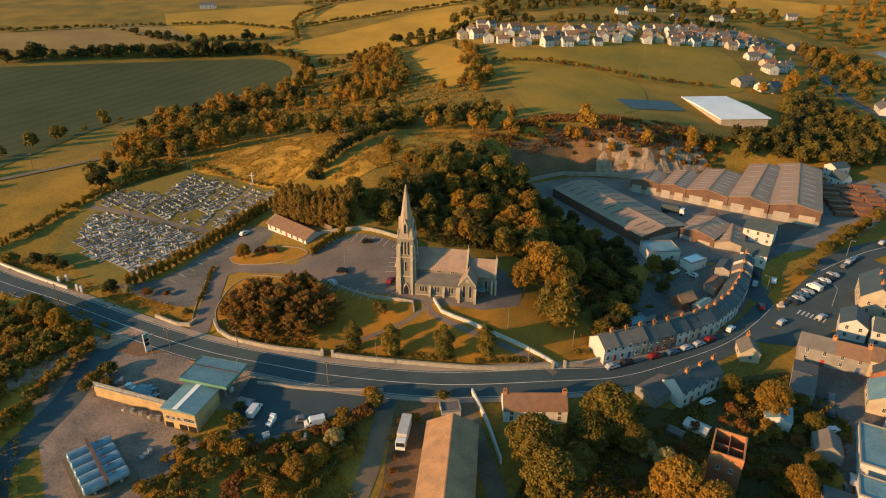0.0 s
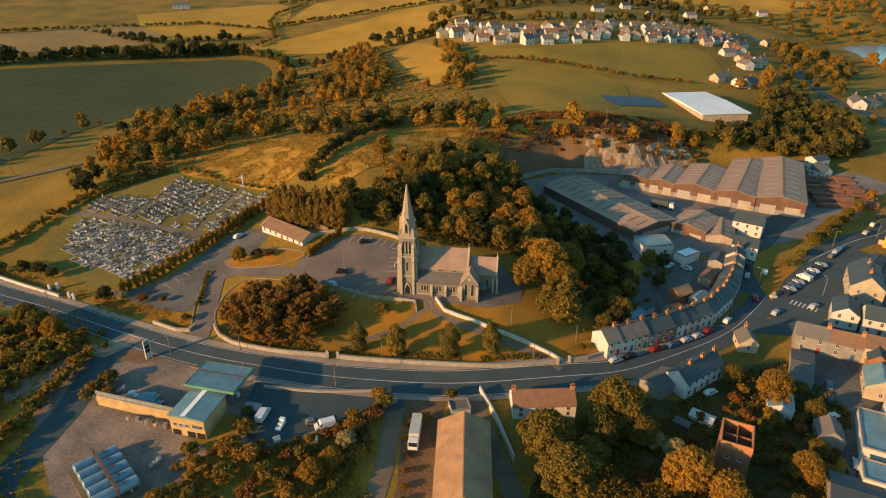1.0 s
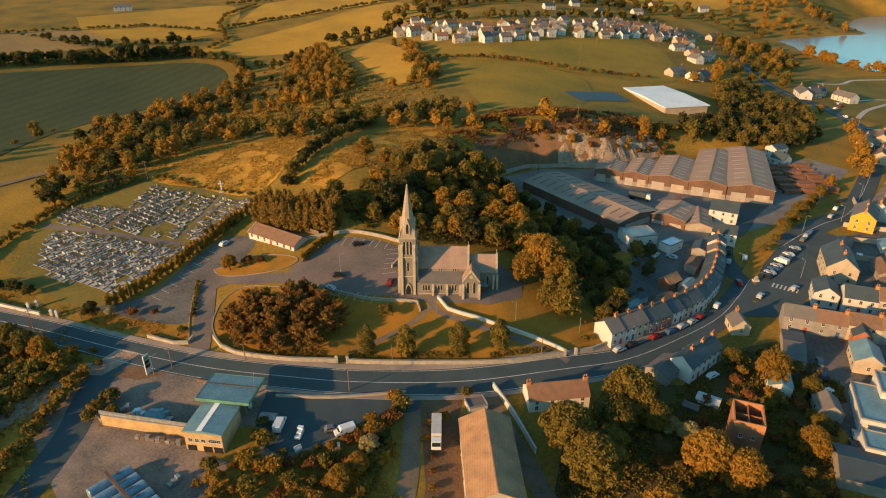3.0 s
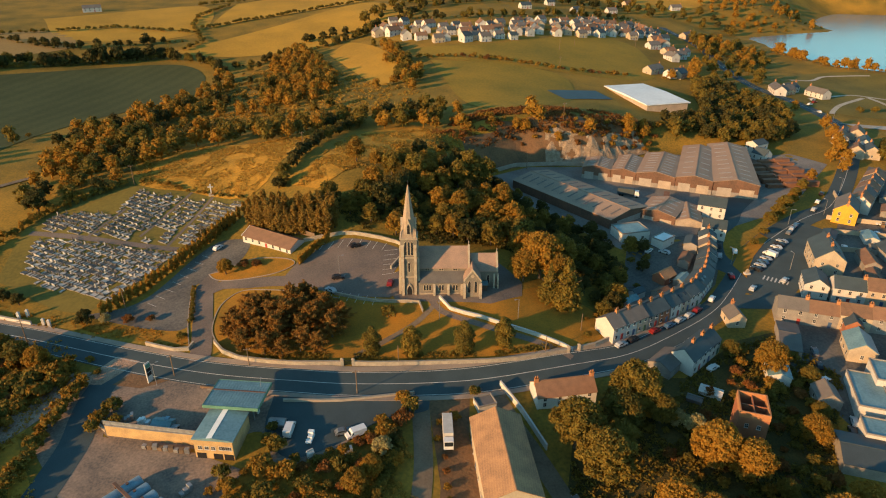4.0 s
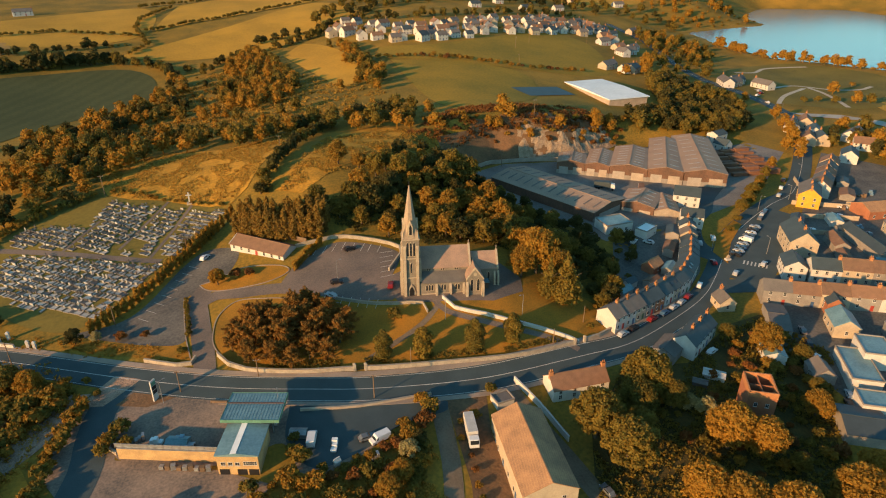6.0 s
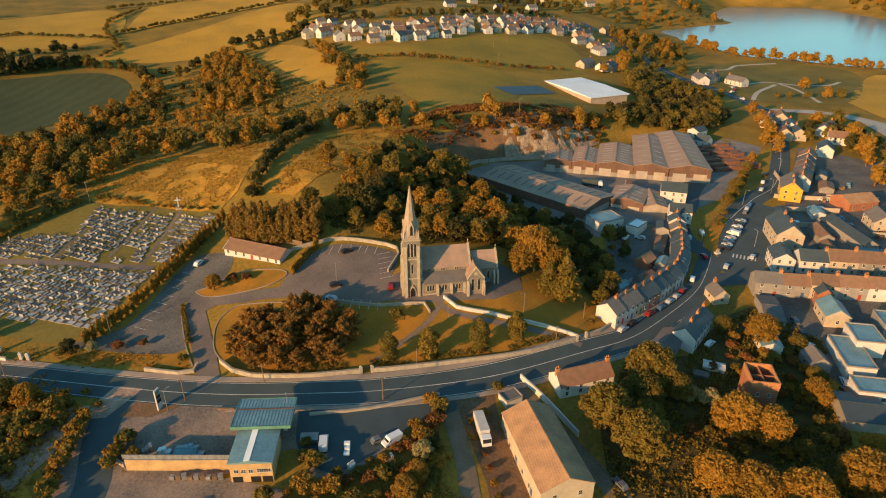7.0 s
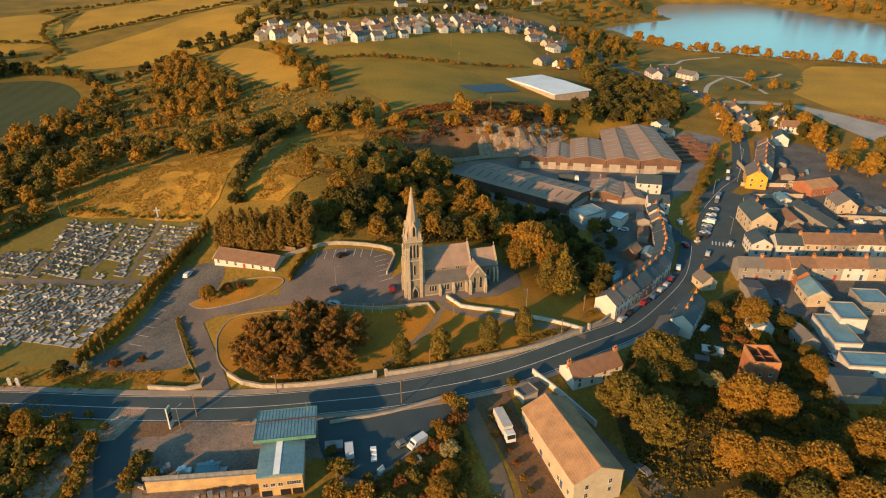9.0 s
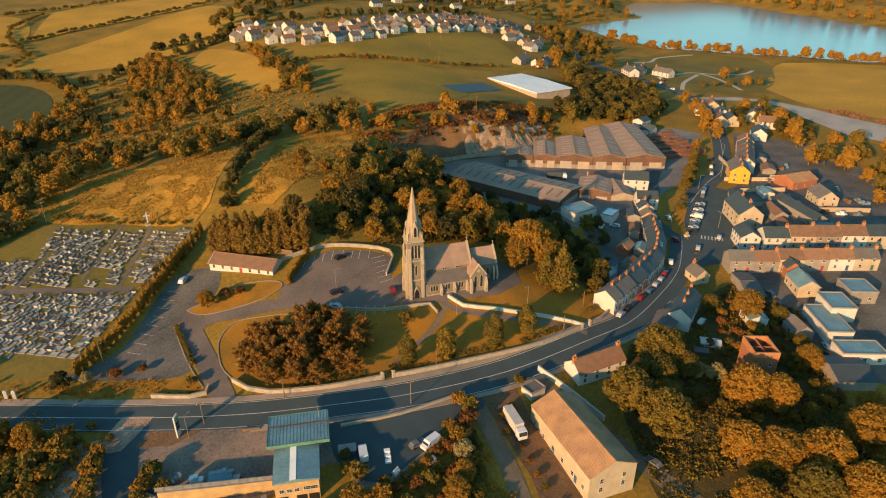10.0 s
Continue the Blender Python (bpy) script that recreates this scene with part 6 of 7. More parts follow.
hedge([(-60, 619), (-2, 632), (14, 648), (55, 690), (70, 740)], ["bush", "bush", "dark"], 5, (0.7, 1.1), 2)
hedge([(28, 493), (61, 487), (104, 468), (130, 456), (181, 452)], ["rustbush", "goldbush", "bush"], 4.5, (0.8, 1.3), 1.5)
hedge([(20, 425), (22, 470), (14, 520), (5, 560)], ["wood", "bush", "woodgold"], 7, (0.6, 1.0), 4)
hedge([(10, 400), (18, 450), (8, 500)], ["wood", "woodgold"], 8, (0.6, 0.95), 4)
hedge([(-330, 640), (-260, 606), (-165, 640)], ["bush", "dark"], 5, (0.6, 1.0), 3)
hedge([(-420, 610), (-330, 655), (-240, 690), (-160, 670)], ["bush"], 5, (0.8, 1.4), 2)
hedge([(-180, 812), (-80, 860), (20, 900)], ["bush"], 6, (0.9, 1.6), 2)
hedge([(12, 622), (35, 572), (60, 552), (100, 552), (140, 582), (190, 596), (240, 600)], ["bush", "bush", "wood"], 9, (0.5, 0.9), 4)
hedge([(20, 660), (80, 640), (150, 650), (220, 680), (300, 700)], ["dark", "wood", "bush"], 7, (0.6, 1.0), 5)
hedge([(205, 450), (240, 470), (262, 500)], ["goldbush", "woodgold"], 6, (0.8, 1.1), 2)
for x, y, s in ((230, 292, 0.95), (240, 306, 0.9), (224, 279, 0.9), (256, 336, 0.9), (236, 298, 0.8), (219, 283, 0.8), (246, 318, 0.9), (216, 270, 0.75)):
    plant("gold", x, y, s)
for x, y, k, s in ((148, 224, "oak", 0.6), (156, 231, "oak", 0.65), (163, 236, "gold", 0.55), (141, 219, "oak", 0.55), (170, 243, "oak", 0.5), (134, 212, "bush", 1.0), (126, 206, "bush", 0.9), (180, 252, "wood", 0.6), (192, 262, "woodgold", 0.6)):
    plant(k, x, y, s)
wood([(310, 500), (300, 560), (325, 640), (350, 660), (372, 575), (352, 530)], ["woodgold", "goldbush", "wood"], 8, (0.6, 1.0))
hedge([(402, 600), (400, 560), (403, 520), (428, 492), (452, 452), (488, 420), (518, 378), (580, 325)], ["woodgold", "goldbush", "woodgold"], 4.0, (0.7, 1.15), 2.5)
wood([(425, 720), (455, 714), (505, 722), (565, 742), (566, 790), (600, 840), (500, 860), (420, 800)], ["goldbush", "woodgold", "bush"], 12, (0.7, 1.1))
for x, y, k, s in ((350, 388, "woodgold", 1.0), (343, 360, "woodgold", 0.9), (350, 355, "wood", 0.8), (330, 365, "bush", 1.5), (318, 368, "bush", 1.4), (308, 370, "bush", 1.3), (388, 408, "goldbush", 1.2), (266, 378, "woodgold", 0.7)):
    plant(k, x, y, s)
for x, y, k, s in ((276, 304, "woodgold", 1.0), (288, 300, "wood", 1.1), (270, 273, "woodgold", 1.2), (256, 252, "woodgold", 1.3), (246, 241, "woodgold", 0.9), (227, 219, "woodgold", 1.1), (235, 216, "wood", 1.2), (237, 206, "woodgold", 1.3), (252, 209, "wood", 1.2), (264, 232, "woodgold", 1.0), (271, 223, "wood", 1.2), (262, 296, "dark", 0.9), (254, 288, "dark", 0.8), (248, 282, "wood", 0.8), (270, 288, "dark", 0.9), (262, 280, "wood", 0.9), (280, 210, "woodgold", 1.2), (265, 198, "woodgold", 1.3), (245, 192, "wood", 1.1)):
    plant(k, x, y, s)
wood([(255, 265), (275, 290), (285, 280), (270, 245), (255, 245)], ["dark", "wood", "bush"], 6, (0.5, 0.9))
wood([(205, 170), (240, 200), (260, 170), (215, 140)], ["gold", "wood"], 12, (0.7, 1.0))
wood([(-10, 640), (60, 700), (200, 760), (330, 720), (420, 690), (440, 740), (330, 800), (120, 830), (40, 780)], ["dark", "wood", "wood"], 16, (0.8, 1.3))
wood([(225, 450), (300, 540), (320, 640), (390, 640), (340, 540), (290, 450)], ["woodgold", "wood"], 16, (0.7, 1.1))
wood([(785, 480), (790, 600), (810, 690), (835, 800), (920, 820), (900, 600), (860, 460)], ["woodgold", "goldbush", "wood"], 15, (1.0, 1.6))
hedge([(-200, 190), (-230, 300), (-200, 390)], ["bush", "wood"], 12, (0.6, 1.0), 3)

wood([(-66, 116), (-56, 120), (-50, 118), (-38, 121), (-28, 128), (-20, 130), (-24, 118), (-32, 100), (-42, 84), (-62, 84), (-70, 98)], ["bush", "goldbush", "goldbush", "bush", "rustbush"], 3.6, (0.5, 1.1))
wood([(-109, 166), (-100, 158), (-104, 150), (-110, 140), (-118, 150)], ["goldbush", "bush"], 4.5, (0.4, 0.7))
wood([(44, 96), (66, 92), (80, 96), (92, 118), (96, 140), (86, 148), (70, 132), (56, 128), (40, 134), (34, 126)], ["bush", "bush", "goldbush", "rustbush"], 4.6, (0.5, 1.0))
wood([(46, 163), (60, 172), (70, 186), (80, 203), (70, 204), (60, 186), (46, 172)], ["wood", "dark", "bush"], 5.0, (0.5, 0.8))
wood([(36, 150), (42, 154), (44, 164), (38, 164), (33, 152)], ["goldbush", "bush"], 4.0, (0.4, 0.7))
tufts("meadow_grass", [(-126, 303), (-104, 322), (-71, 308), (-45, 328), (-24, 344), (-39, 315), (-58, 273), (-70, 250), (-97, 262), (-118, 271)], 9000, 0.5, LEAF_STRAW, "long golden tussocks in the rough meadow", 1)
tufts("hill_scrub", [(-52, 246), (-27, 306), (10, 316), (30, 300), (34, 262), (0, 272), (-20, 258)], 5000, 0.6, LEAF_STRAW, "golden scrub on the slope behind the church", 2)
tufts("bank_scrub", [(-118, 178), (-108, 158), (-114, 135), (-100, 108), (-88, 92), (-120, 60), (-185, 60), (-190, 190), (-150, 184)], 7000, 0.6, LEAF_STRAW, "brown bracken and bramble on the bank", 3)
tufts("bank_scrub", [(-70, 96), (-62, 112), (-50, 117), (-38, 120), (-24, 128), (-20, 112), (-28, 80), (-60, 70), (-80, 86)], 4200, 0.55, LEAF_STRAW, "golden grass and scrub round the lane", 4)
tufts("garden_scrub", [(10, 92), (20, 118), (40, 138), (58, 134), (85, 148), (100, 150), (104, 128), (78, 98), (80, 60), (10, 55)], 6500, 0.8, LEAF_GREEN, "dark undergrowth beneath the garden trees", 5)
tufts("quarry_scrub", [(10, 305), (36, 304), (58, 316), (100, 312), (130, 322), (152, 335), (120, 345), (40, 340)], 3500, 0.9, LEAF_RUST, "rusty bracken on the quarry rim", 6)
# dark leaf colour paints the shade under the crowns into the undergrowth
tufts("wood_floor", [(-40, 231), (-18, 242), (0, 252), (35, 256), (57, 227), (69, 214), (64, 192), (50, 172), (43, 191), (18, 203), (-6, 204), (-30, 216)], 4000, 0.9, LEAF_DARK, "undergrowth between the trees, shade put in by dark leaf colour", 7)
tufts("verge_grass", [(-180, 216), (-118, 187), (-92, 176), (-80, 165), (-95, 169), (-130, 186), (-180, 209)], 1800, 0.5, LEAF_GOLD, "long grass on the roadside verge", 8)
tufts("wall_foot", [(-66, 158), (-50, 153.2), (-36, 151), (-24, 149.5), (8, 147.6), (28, 150), (28, 152), (8, 149.6), (-24, 152), (-50, 156)], 1500, 0.45, LEAF_GREEN, "rough grass along the foot of the wall", 9)
wood([(-150, 176), (-124, 167), (-117, 157), (-122, 146), (-128, 132), (-119, 112), (-108, 100), (-120, 84), (-160, 90), (-170, 160)], ["goldbush", "bush", "goldbush", "rustbush", "bush"], 3.0, (0.6, 1.25))
wood([(-108, 112), (-102, 104), (-92, 92), (-100, 84), (-118, 100)], ["goldbush", "bush"], 3.0, (0.5, 0.9))
for x, y, s in ((-60, 163, 0.6), (-54, 159, 0.55), (-48, 162, 0.6), (-42, 167, 0.6), (-64, 171, 0.6), (-58, 175, 0.6), (-51, 178, 0.55), (-44, 175, 0.55), (-38, 164, 0.5), (-69, 166, 0.5)):
    plant("pine", x, y, s, 1.35)
hedge([(-112, 160), (-118, 149), (-124, 139), (-121, 126), (-124, 112)], ["goldbush", "bush"], 1.4, (0.8, 1.3), 2.2)
hedge([(-118, 162), (-126, 150), (-131, 138), (-130, 120)], ["goldbush", "bush", "rustbush"], 1.5, (0.8, 1.3), 3.0)
far_woods()

# ---- cemetery ----
GA, GB = Vector((-0.843, 0.538, 0)), Vector((0.646, 0.763, 0))
PLOT = [(-146, 216), (-132, 206), (-111.5, 195), (-91.5, 220), (-70.5, 246.5), (-117, 266), (-122, 250), (-131, 251), (-144, 254), (-148, 244)]
ALLEYS = [((-150, 241.5), (-94, 223)), ((-98, 226), (-85, 256)), ((-109, 233), (-94, 261)), ((-128, 235), (-118, 252))]
GREEN = [(-111, 233), (-103, 231), (-102, 236), (-108, 238)]
heads = []
for k in range(4):
    bm = bmesh.new()
    if k == 0:
        box(bm, -0.42, 0.42, -0.09, 0.09, 0, 1.1, 0.04)
    elif k == 1:
        prism(bm, [(-0.4, 0), (0.4, 0), (0.4, 0.9), (0.2, 1.2), (0, 1.3), (-0.2, 1.2), (-0.4, 0.9)], -0.09, 0.09)
    elif k == 2:
        box(bm, -0.12, 0.12, -0.1, 0.1, 0, 1.7)
        box(bm, -0.45, -0.12, -0.09, 0.09, 1.05, 1.28)
        box(bm, 0.12, 0.45, -0.09, 0.09, 1.05, 1.28)
        box(bm, -0.4, 0.4, -0.25, 0.25, 0, 0.3)
    else:
        box(bm, -0.7, 0.7, -0.1, 0.1, 0, 0.95, 0.04)
        box(bm, -0.8, 0.8, -0.2, 0.2, 0, 0.2)
    me = bpy.data.meshes.new("headstone")
    bm.to_mesh(me)
    bm.free()
    heads.append(me)
headm = []
for k, me in enumerate(heads):
    for m in (MARBLE, GRANITE):
        c = me.copy()
        c.materials.append(m)
        headm.append(c)
beds = []
for w in (0.5, 0.62, 1.1, 1.3):
    for m in (GRAVEL, MARBLE, GRANITE):
        bm = bmesh.new()
        box(bm, -w, w, -0.98, 0.98, -0.5, 0.2)
        n = len(bm.faces)
        for b in ((-w, w, -1.06, -0.94), (-w, w, 0.94, 1.06), (-w - 0.04, -w + 0.08, -0.94, 0.94), (w - 0.08, w + 0.04, -0.94, 0.94)):
            box(bm, *b, -0.5, 0.28)
        for i, f in enumerate(bm.faces):
            f.material_index = 0 if i < n else 1
        me = bpy.data.meshes.new("kerbed_bed")
        bm.to_mesh(me)
        bm.free()
        me.materials.append(m)
        me.materials.append(KERBSTONE)
        beds.append((w, me))
gr = random.Random(3)
graves = []
def off_line(x, y, a, b):
    """Metres from a point to a segment."""
    t = max(0, min(1, ((x - a[0]) * (b[0] - a[0]) + (y - a[1]) * (b[1] - a[1])) / ((b[0] - a[0]) ** 2 + (b[1] - a[1]) ** 2)))
    return math.hypot(x - a[0] - t * (b[0] - a[0]), y - a[1] - t * (b[1] - a[1]))


for i in range(-2, 34):
    run = gr.uniform(-1, 1) - 6
    while run < 75:
        w, bed = gr.choice(beds[:3] + beds[3:6] + [beds[0], beds[3]] * 3 + [beds[2], beds[5], beds[8]] + [beds[1], beds[4]] + beds[6:] + [beds[6], beds[9]])
        run += w
        q = Vector((-117, 193, 0)) + GA * run + GB * (1.5 + i * 2.4 + gr.uniform(-0.15, 0.15))
        run += w + gr.choice((0.12, 0.2, 0.35, 0.5))
        if gr.random() < 0.1:
            run += gr.uniform(0.8, 2.6)
        d = inside(np.array([q.x, q.x]), np.array([q.y, q.y]), PLOT)[0]
        if d < 0.7 or off_line(q.x, q.y, *ALLEYS[0]) < 2.4 or min(off_line(q.x, q.y, *k) for k in ALLEYS[1:]) < 0.5 + w or inside(np.array([q.x]), np.array([q.y]), GREEN)[0] > -1.2:
            continue
        graves.append((q.x, q.y, w, bed))
graves.sort(key=lambda g: g[1])
yaw0 = math.atan2(GA.y, GA.x) + math.pi
rest = {}
for n, (x, y, w, bed) in enumerate(graves):
    hd = headm[gr.choice((0, 1, 1, 2, 3, 3, 4, 5, 6, 7, 7))]
    z = H(x, y)
    m = Matrix.Translation((x, y, z)) @ Matrix.Rotation(yaw0 + gr.uniform(-0.05, 0.05), 4, "Z")
    hm = Matrix.Translation((0, 1.0, 0.1)) @ Matrix.Diagonal((1, 1, gr.uniform(0.6, 1.0), 1))
    if n < 290:
        g = empty("grave", m, "kerbed grave with a stone slab and headstone", "grave", "graves in rows")
        share("kerbed_bed", bed, g, Matrix())
        share("headstone", hd, g, hm)
    else:
        for me, mm in ((bed, m), (hd, m @ hm)):
            mats = tuple(mt.name for mt in me.materials)
            V, F, M = rest.setdefault(mats, ([], [], []))
            b = len(V)
            V.extend(tuple(mm @ v.co) for v in me.vertices)
            for p in me.polygons:
                F.append([b + k for k in p.vertices])
                M.append(p.material_index)
for mats, (V, F, M) in rest.items():
    me = bpy.data.meshes.new("graves")
    me.from_pydata(V, [], F)
    for mt in mats:
        me.materials.append(bpy.data.materials[mt])
    me.polygons.foreach_set("material_index", M)
    tagged(new("grave_rows", me), "further rows of kerbed graves and headstones", "graves", kind="stuff")
cr = empty("cemetery_cross", Matrix.Translation((-86, 257, H(-86, 257))), "tall white cemetery cross on a stepped base", "cross")
part("base", box(bmesh.new(), -1, 1, -1, 1, -0.5, 0.6, 0.05), DRESSED, cr)
part("shaft", box(bmesh.new(), -0.22, 0.22, -0.22, 0.22, 0.6, 4.8), WHITE, cr)
part("arm", box(bmesh.new(), -1.1, 1.1, -0.2, 0.2, 3.4, 3.8), WHITE, cr)
for (a, b), w in zip(ALLEYS, (1.3, 0.6, 0.55, 0.55)):
    ribbon("footpath", [a, ((a[0] + b[0]) / 2, (a[1] + b[1]) / 2), b], -w, w, TARMAC, 0.12, "tarmac path through the cemetery", "path", cells=2)
# the spoil heap beside the gravel road
tufts("rubble", [(326, 285), (328, 268), (332, 250), (340, 230), (345, 232), (338, 256), (334, 280)], 500, 1.2, LUMBER, "red and brown rubble beside the gravel road", 12)

# ---- vehicles ----
TYRE = mat("tyre_rubber", (0.02, 0.02, 0.02), (0.012, 0.012, 0.012), 0.8, 0.5)
CARGLASS = mat("car_glass", (0.02, 0.025, 0.03), (0.015, 0.02, 0.024), 0.08, 1, spec=0.6)
PAINTS = {n: mat(n + "_car_paint", c, tuple(v * 0.85 for v in c), 0.3, 2, spec=0.5) for n, c in
          dict(white=(0.65, 0.65, 0.65), silver=(0.38, 0.4, 0.42), black=(0.02, 0.02, 0.024), red=(0.2, 0.018, 0.018), blue=(0.05, 0.11, 0.2), grey=(0.12, 0.13, 0.14)).items()}
CARS = {}


def car(x, y, yaw, colour="silver", van=False):
    z = H(x, y) + 0.12
    m = Matrix.Translation((x, y, z)) @ Matrix.Rotation(radians(yaw), 4, "Z")
    if (colour, van) in CARS:
        return copy_thing(CARS[colour, van], m)
    ob = empty("van" if van else "car", m, colour + (" panel van parked at the kerb" if van else " hatchback car parked on the tarmac"), "van" if van else "car", "parked vehicles")
    L, W, top = (2.6, 0.98, 2.2) if van else (2.1, 0.88, 1.45)
    bm = bmesh.new()
    if van:
        prism(bm, [(-L, 0.35), (L, 0.35), (L, 1.05), (L - 0.8, 1.25), (L - 1.5, top), (-L + 0.05, top), (-L, top - 0.2)], -W, W)
    else:
        prism(bm, [(-L, 0.32), (L, 0.3), (L + 0.05, 0.62), (L - 0.1, 0.82), (L - 1.2, 0.95), (-L + 0.5, 0.98), (-L, 0.85)], -W, W)
        prism(bm, [(L - 1.25, 0.93), (L - 1.95, top), (-L + 0.75, top), (-L + 0.15, 0.95)], -W + 0.12, W - 0.12)
    bmesh.ops.bevel(bm, geom=bm.edges[:], offset=0.05, segments=1, affect="EDGES")
    part("body", bm, PAINTS[colour], ob)
    bm = bmesh.new()
    if van:
        prism(bm, [(L - 0.82, 1.3), (L - 1.4, top - 0.15), (L - 1.5, top - 0.15), (L - 1.0, 1.25)], -W + 0.1, W - 0.1)
        prism(bm, [(L - 1.7, 1.3), (L - 1.1, 1.3), (L - 1.6, top - 0.25), (L - 1.7, top - 0.25)], -W - 0.01, W + 0.01)
    else:
        prism(bm, [(L - 1.4, 1.0), (L - 1.98, top - 0.08), (-L + 0.85, top - 0.08), (-L + 0.4, 1.0)], -W + 0.1, W - 0.1)
        prism(bm, [(L - 1.28, 0.98), (L - 1.9, top - 0.06), (L - 1.98, top - 0.06), (L - 1.4, 0.98)], -W + 0.2, W - 0.2)
    part("window", bm, CARGLASS, ob)
    for sx in (-1, 1):
        for sy in (-1, 1):
            bm = bmesh.new()
            bmesh.ops.create_cone(bm, cap_ends=True, segments=12, radius1=0.32, radius2=0.32, depth=0.2, matrix=Matrix.Translation((sx * (L - 0.8), sy * (W - 0.06), 0.32)) @ Matrix.Rotation(math.pi / 2, 4, "X"))
            part("wheel", bm, TYRE, ob)
    for sy in (-1, 1):
        part("headlight", box(bmesh.new(), L - 0.06, L + 0.06, sy * W * 0.75 - 0.15, sy * W * 0.75 + 0.15, 0.62, 0.76), PAINTS["white"], ob)
        part("tail_light", box(bmesh.new(), -L - 0.03, -L + 0.04, sy * W * 0.8 - 0.1, sy * W * 0.8 + 0.1, 0.68, 0.84), PAINTS["red"], ob)
    CARS[colour, van] = ob
    return ob


LOT = [(-39, 182, 130, "silver"), (-79, 219, 60, "white"), (-36.5, 188, 0, "black"), (-30, 204, 20, "black"), (-20, 182, 75, "red"), (46.5, 150.5, 24, "silver"), (51.5, 152.8, 24, "black"), (60.5, 156.6, 24, "red"), (66.5, 159, 26, "blue"), (71.5, 161.5, 28, "silver"), (76, 163.8, 30, "silver"), (80.5, 166.6, 33, "red"),
       (89, 172.5, 45, "white"), (108, 200, 60, "silver"), (110.5, 205, 60, "black"), (104.5, 186, 70, "red"), (115.5, 202, 62, "white"), (116.5, 189, 115, "black"), (119.3, 191, 115, "silver"), (122, 193.2, 115, "blue"), (124.6, 195.4, 115, "silver"), (131.5, 200.8, 115, "grey"), (134, 202.8, 115, "white"), (136.5, 204.8, 115, "black"), (139, 206.6, 115, "silver"),
       (146, 212.5, 40, "grey"), (149, 215, 40, "silver"), (152.5, 217.5, 40, "blue"), (121, 179, 35, "silver"), (107, 176.5, 40, "silver"), (70, 138.5, 25, "white"), (15, 100, 100, "grey"), (101, 134, 60, "black"), (98, 128, 20, "white"), (84, 114, 30, "black"), (80, 203, 40, "white"), (86, 202, 130, "silver"), (92, 209, 50, "black"),
       (178, 238, 43, "white"), (186, 246, 44, "black"), (170, 230, 40, "silver"), (240, 297, 52, "white"), (-78.5, 131.5, 70, "silver"), (-4.5, 99, 125, "red"), (-37, 125, 10, "grey"), (140, 170, 60, "silver"), (168, 168, 60, "white"), (176, 186, 60, "grey"), (262, 330, 55, "silver"), (272, 352, 70, "red"), (280, 372, 75, "white"), (300, 405, 20, "silver"), (296, 398, 20, "red"), (288, 392, 20, "white")]
for x, y, a, c in LOT:
    car(x, y, a, c)
for x, y, a in ((128, 198, 115), (-50, 127, 78), (-34, 124, 200)):
    car(x, y, a, "white", True)


def lorry(x, y, yaw, body, label):
    ob = empty("lorry", Matrix.Translation((x, y, H(x, y) + 0.1)) @ Matrix.Rotation(radians(yaw), 4, "Z"), label, "lorry")
    part("box_body", box(bmesh.new(), -5.2, 2.2, -1.25, 1.25, 1.1, 3.8, 0.04), body, ob)
    bm = prism(bmesh.new(), [(2.5, 0.6), (4.5, 0.6), (4.55, 1.6), (4.2, 2.9), (2.5, 3.0)], -1.2, 1.2)
    bmesh.ops.bevel(bm, geom=bm.edges[:], offset=0.06, segments=1, affect="EDGES")
    part("cab", bm, PAINTS["white"], ob)
    part("windscreen", prism(bmesh.new(), [(4.5, 1.75), (4.57, 1.75), (4.28, 2.75), (4.2, 2.75)], -1.05, 1.05), CARGLASS, ob)
    part("chassis", box(bmesh.new(), -5.0, 4.3, -0.5, 0.5, 0.6, 1.1), DARK, ob)
    for wx in (-4.0, -2.8, 3.5):
        for sy in (-1, 1):
            bm = bmesh.new()
            bmesh.ops.create_cone(bm, cap_ends=True, segments=14, radius1=0.5, radius2=0.5, depth=0.35, matrix=Matrix.Translation((wx, sy * 1.05, 0.45)) @ Matrix.Rotation(math.pi / 2, 4, "X"))
            part("wheel", bm, TYRE, ob)
    return ob


lorry(-11.5, 121.5, -97, WHITE, "white box lorry parked on the lane")
lorry(110, 249, 60, LUMBER, "flatbed lorry loaded with red timber in the yard")
lorry(96, 257, -30, ROOFS, "dark trailer lorry beside the sheds")

# ---- poles, lamps and wires ----
def pole(x, y, hgt, label="weathered wooden utility pole with crossarm", arms=True):
    ob = empty("utility_pole", Matrix.Translation((x, y, H(x, y))), label, "pole", "utility poles")
    part("post", cone(bmesh.new(), 0.16, 0.11, -0.6, hgt, 7), WOOD, ob)
    if arms:
        a = part("crossarm", box(bmesh.new(), -0.9, 0.9, -0.06, 0.06, hgt - 0.7, hgt - 0.55), WOOD, ob)
        for k in (-0.75, 0, 0.75):
            part("insulator", cone(bmesh.new(), 0.07, 0.05, hgt - 0.55, hgt - 0.32, 6, x=k), WHITE, a)


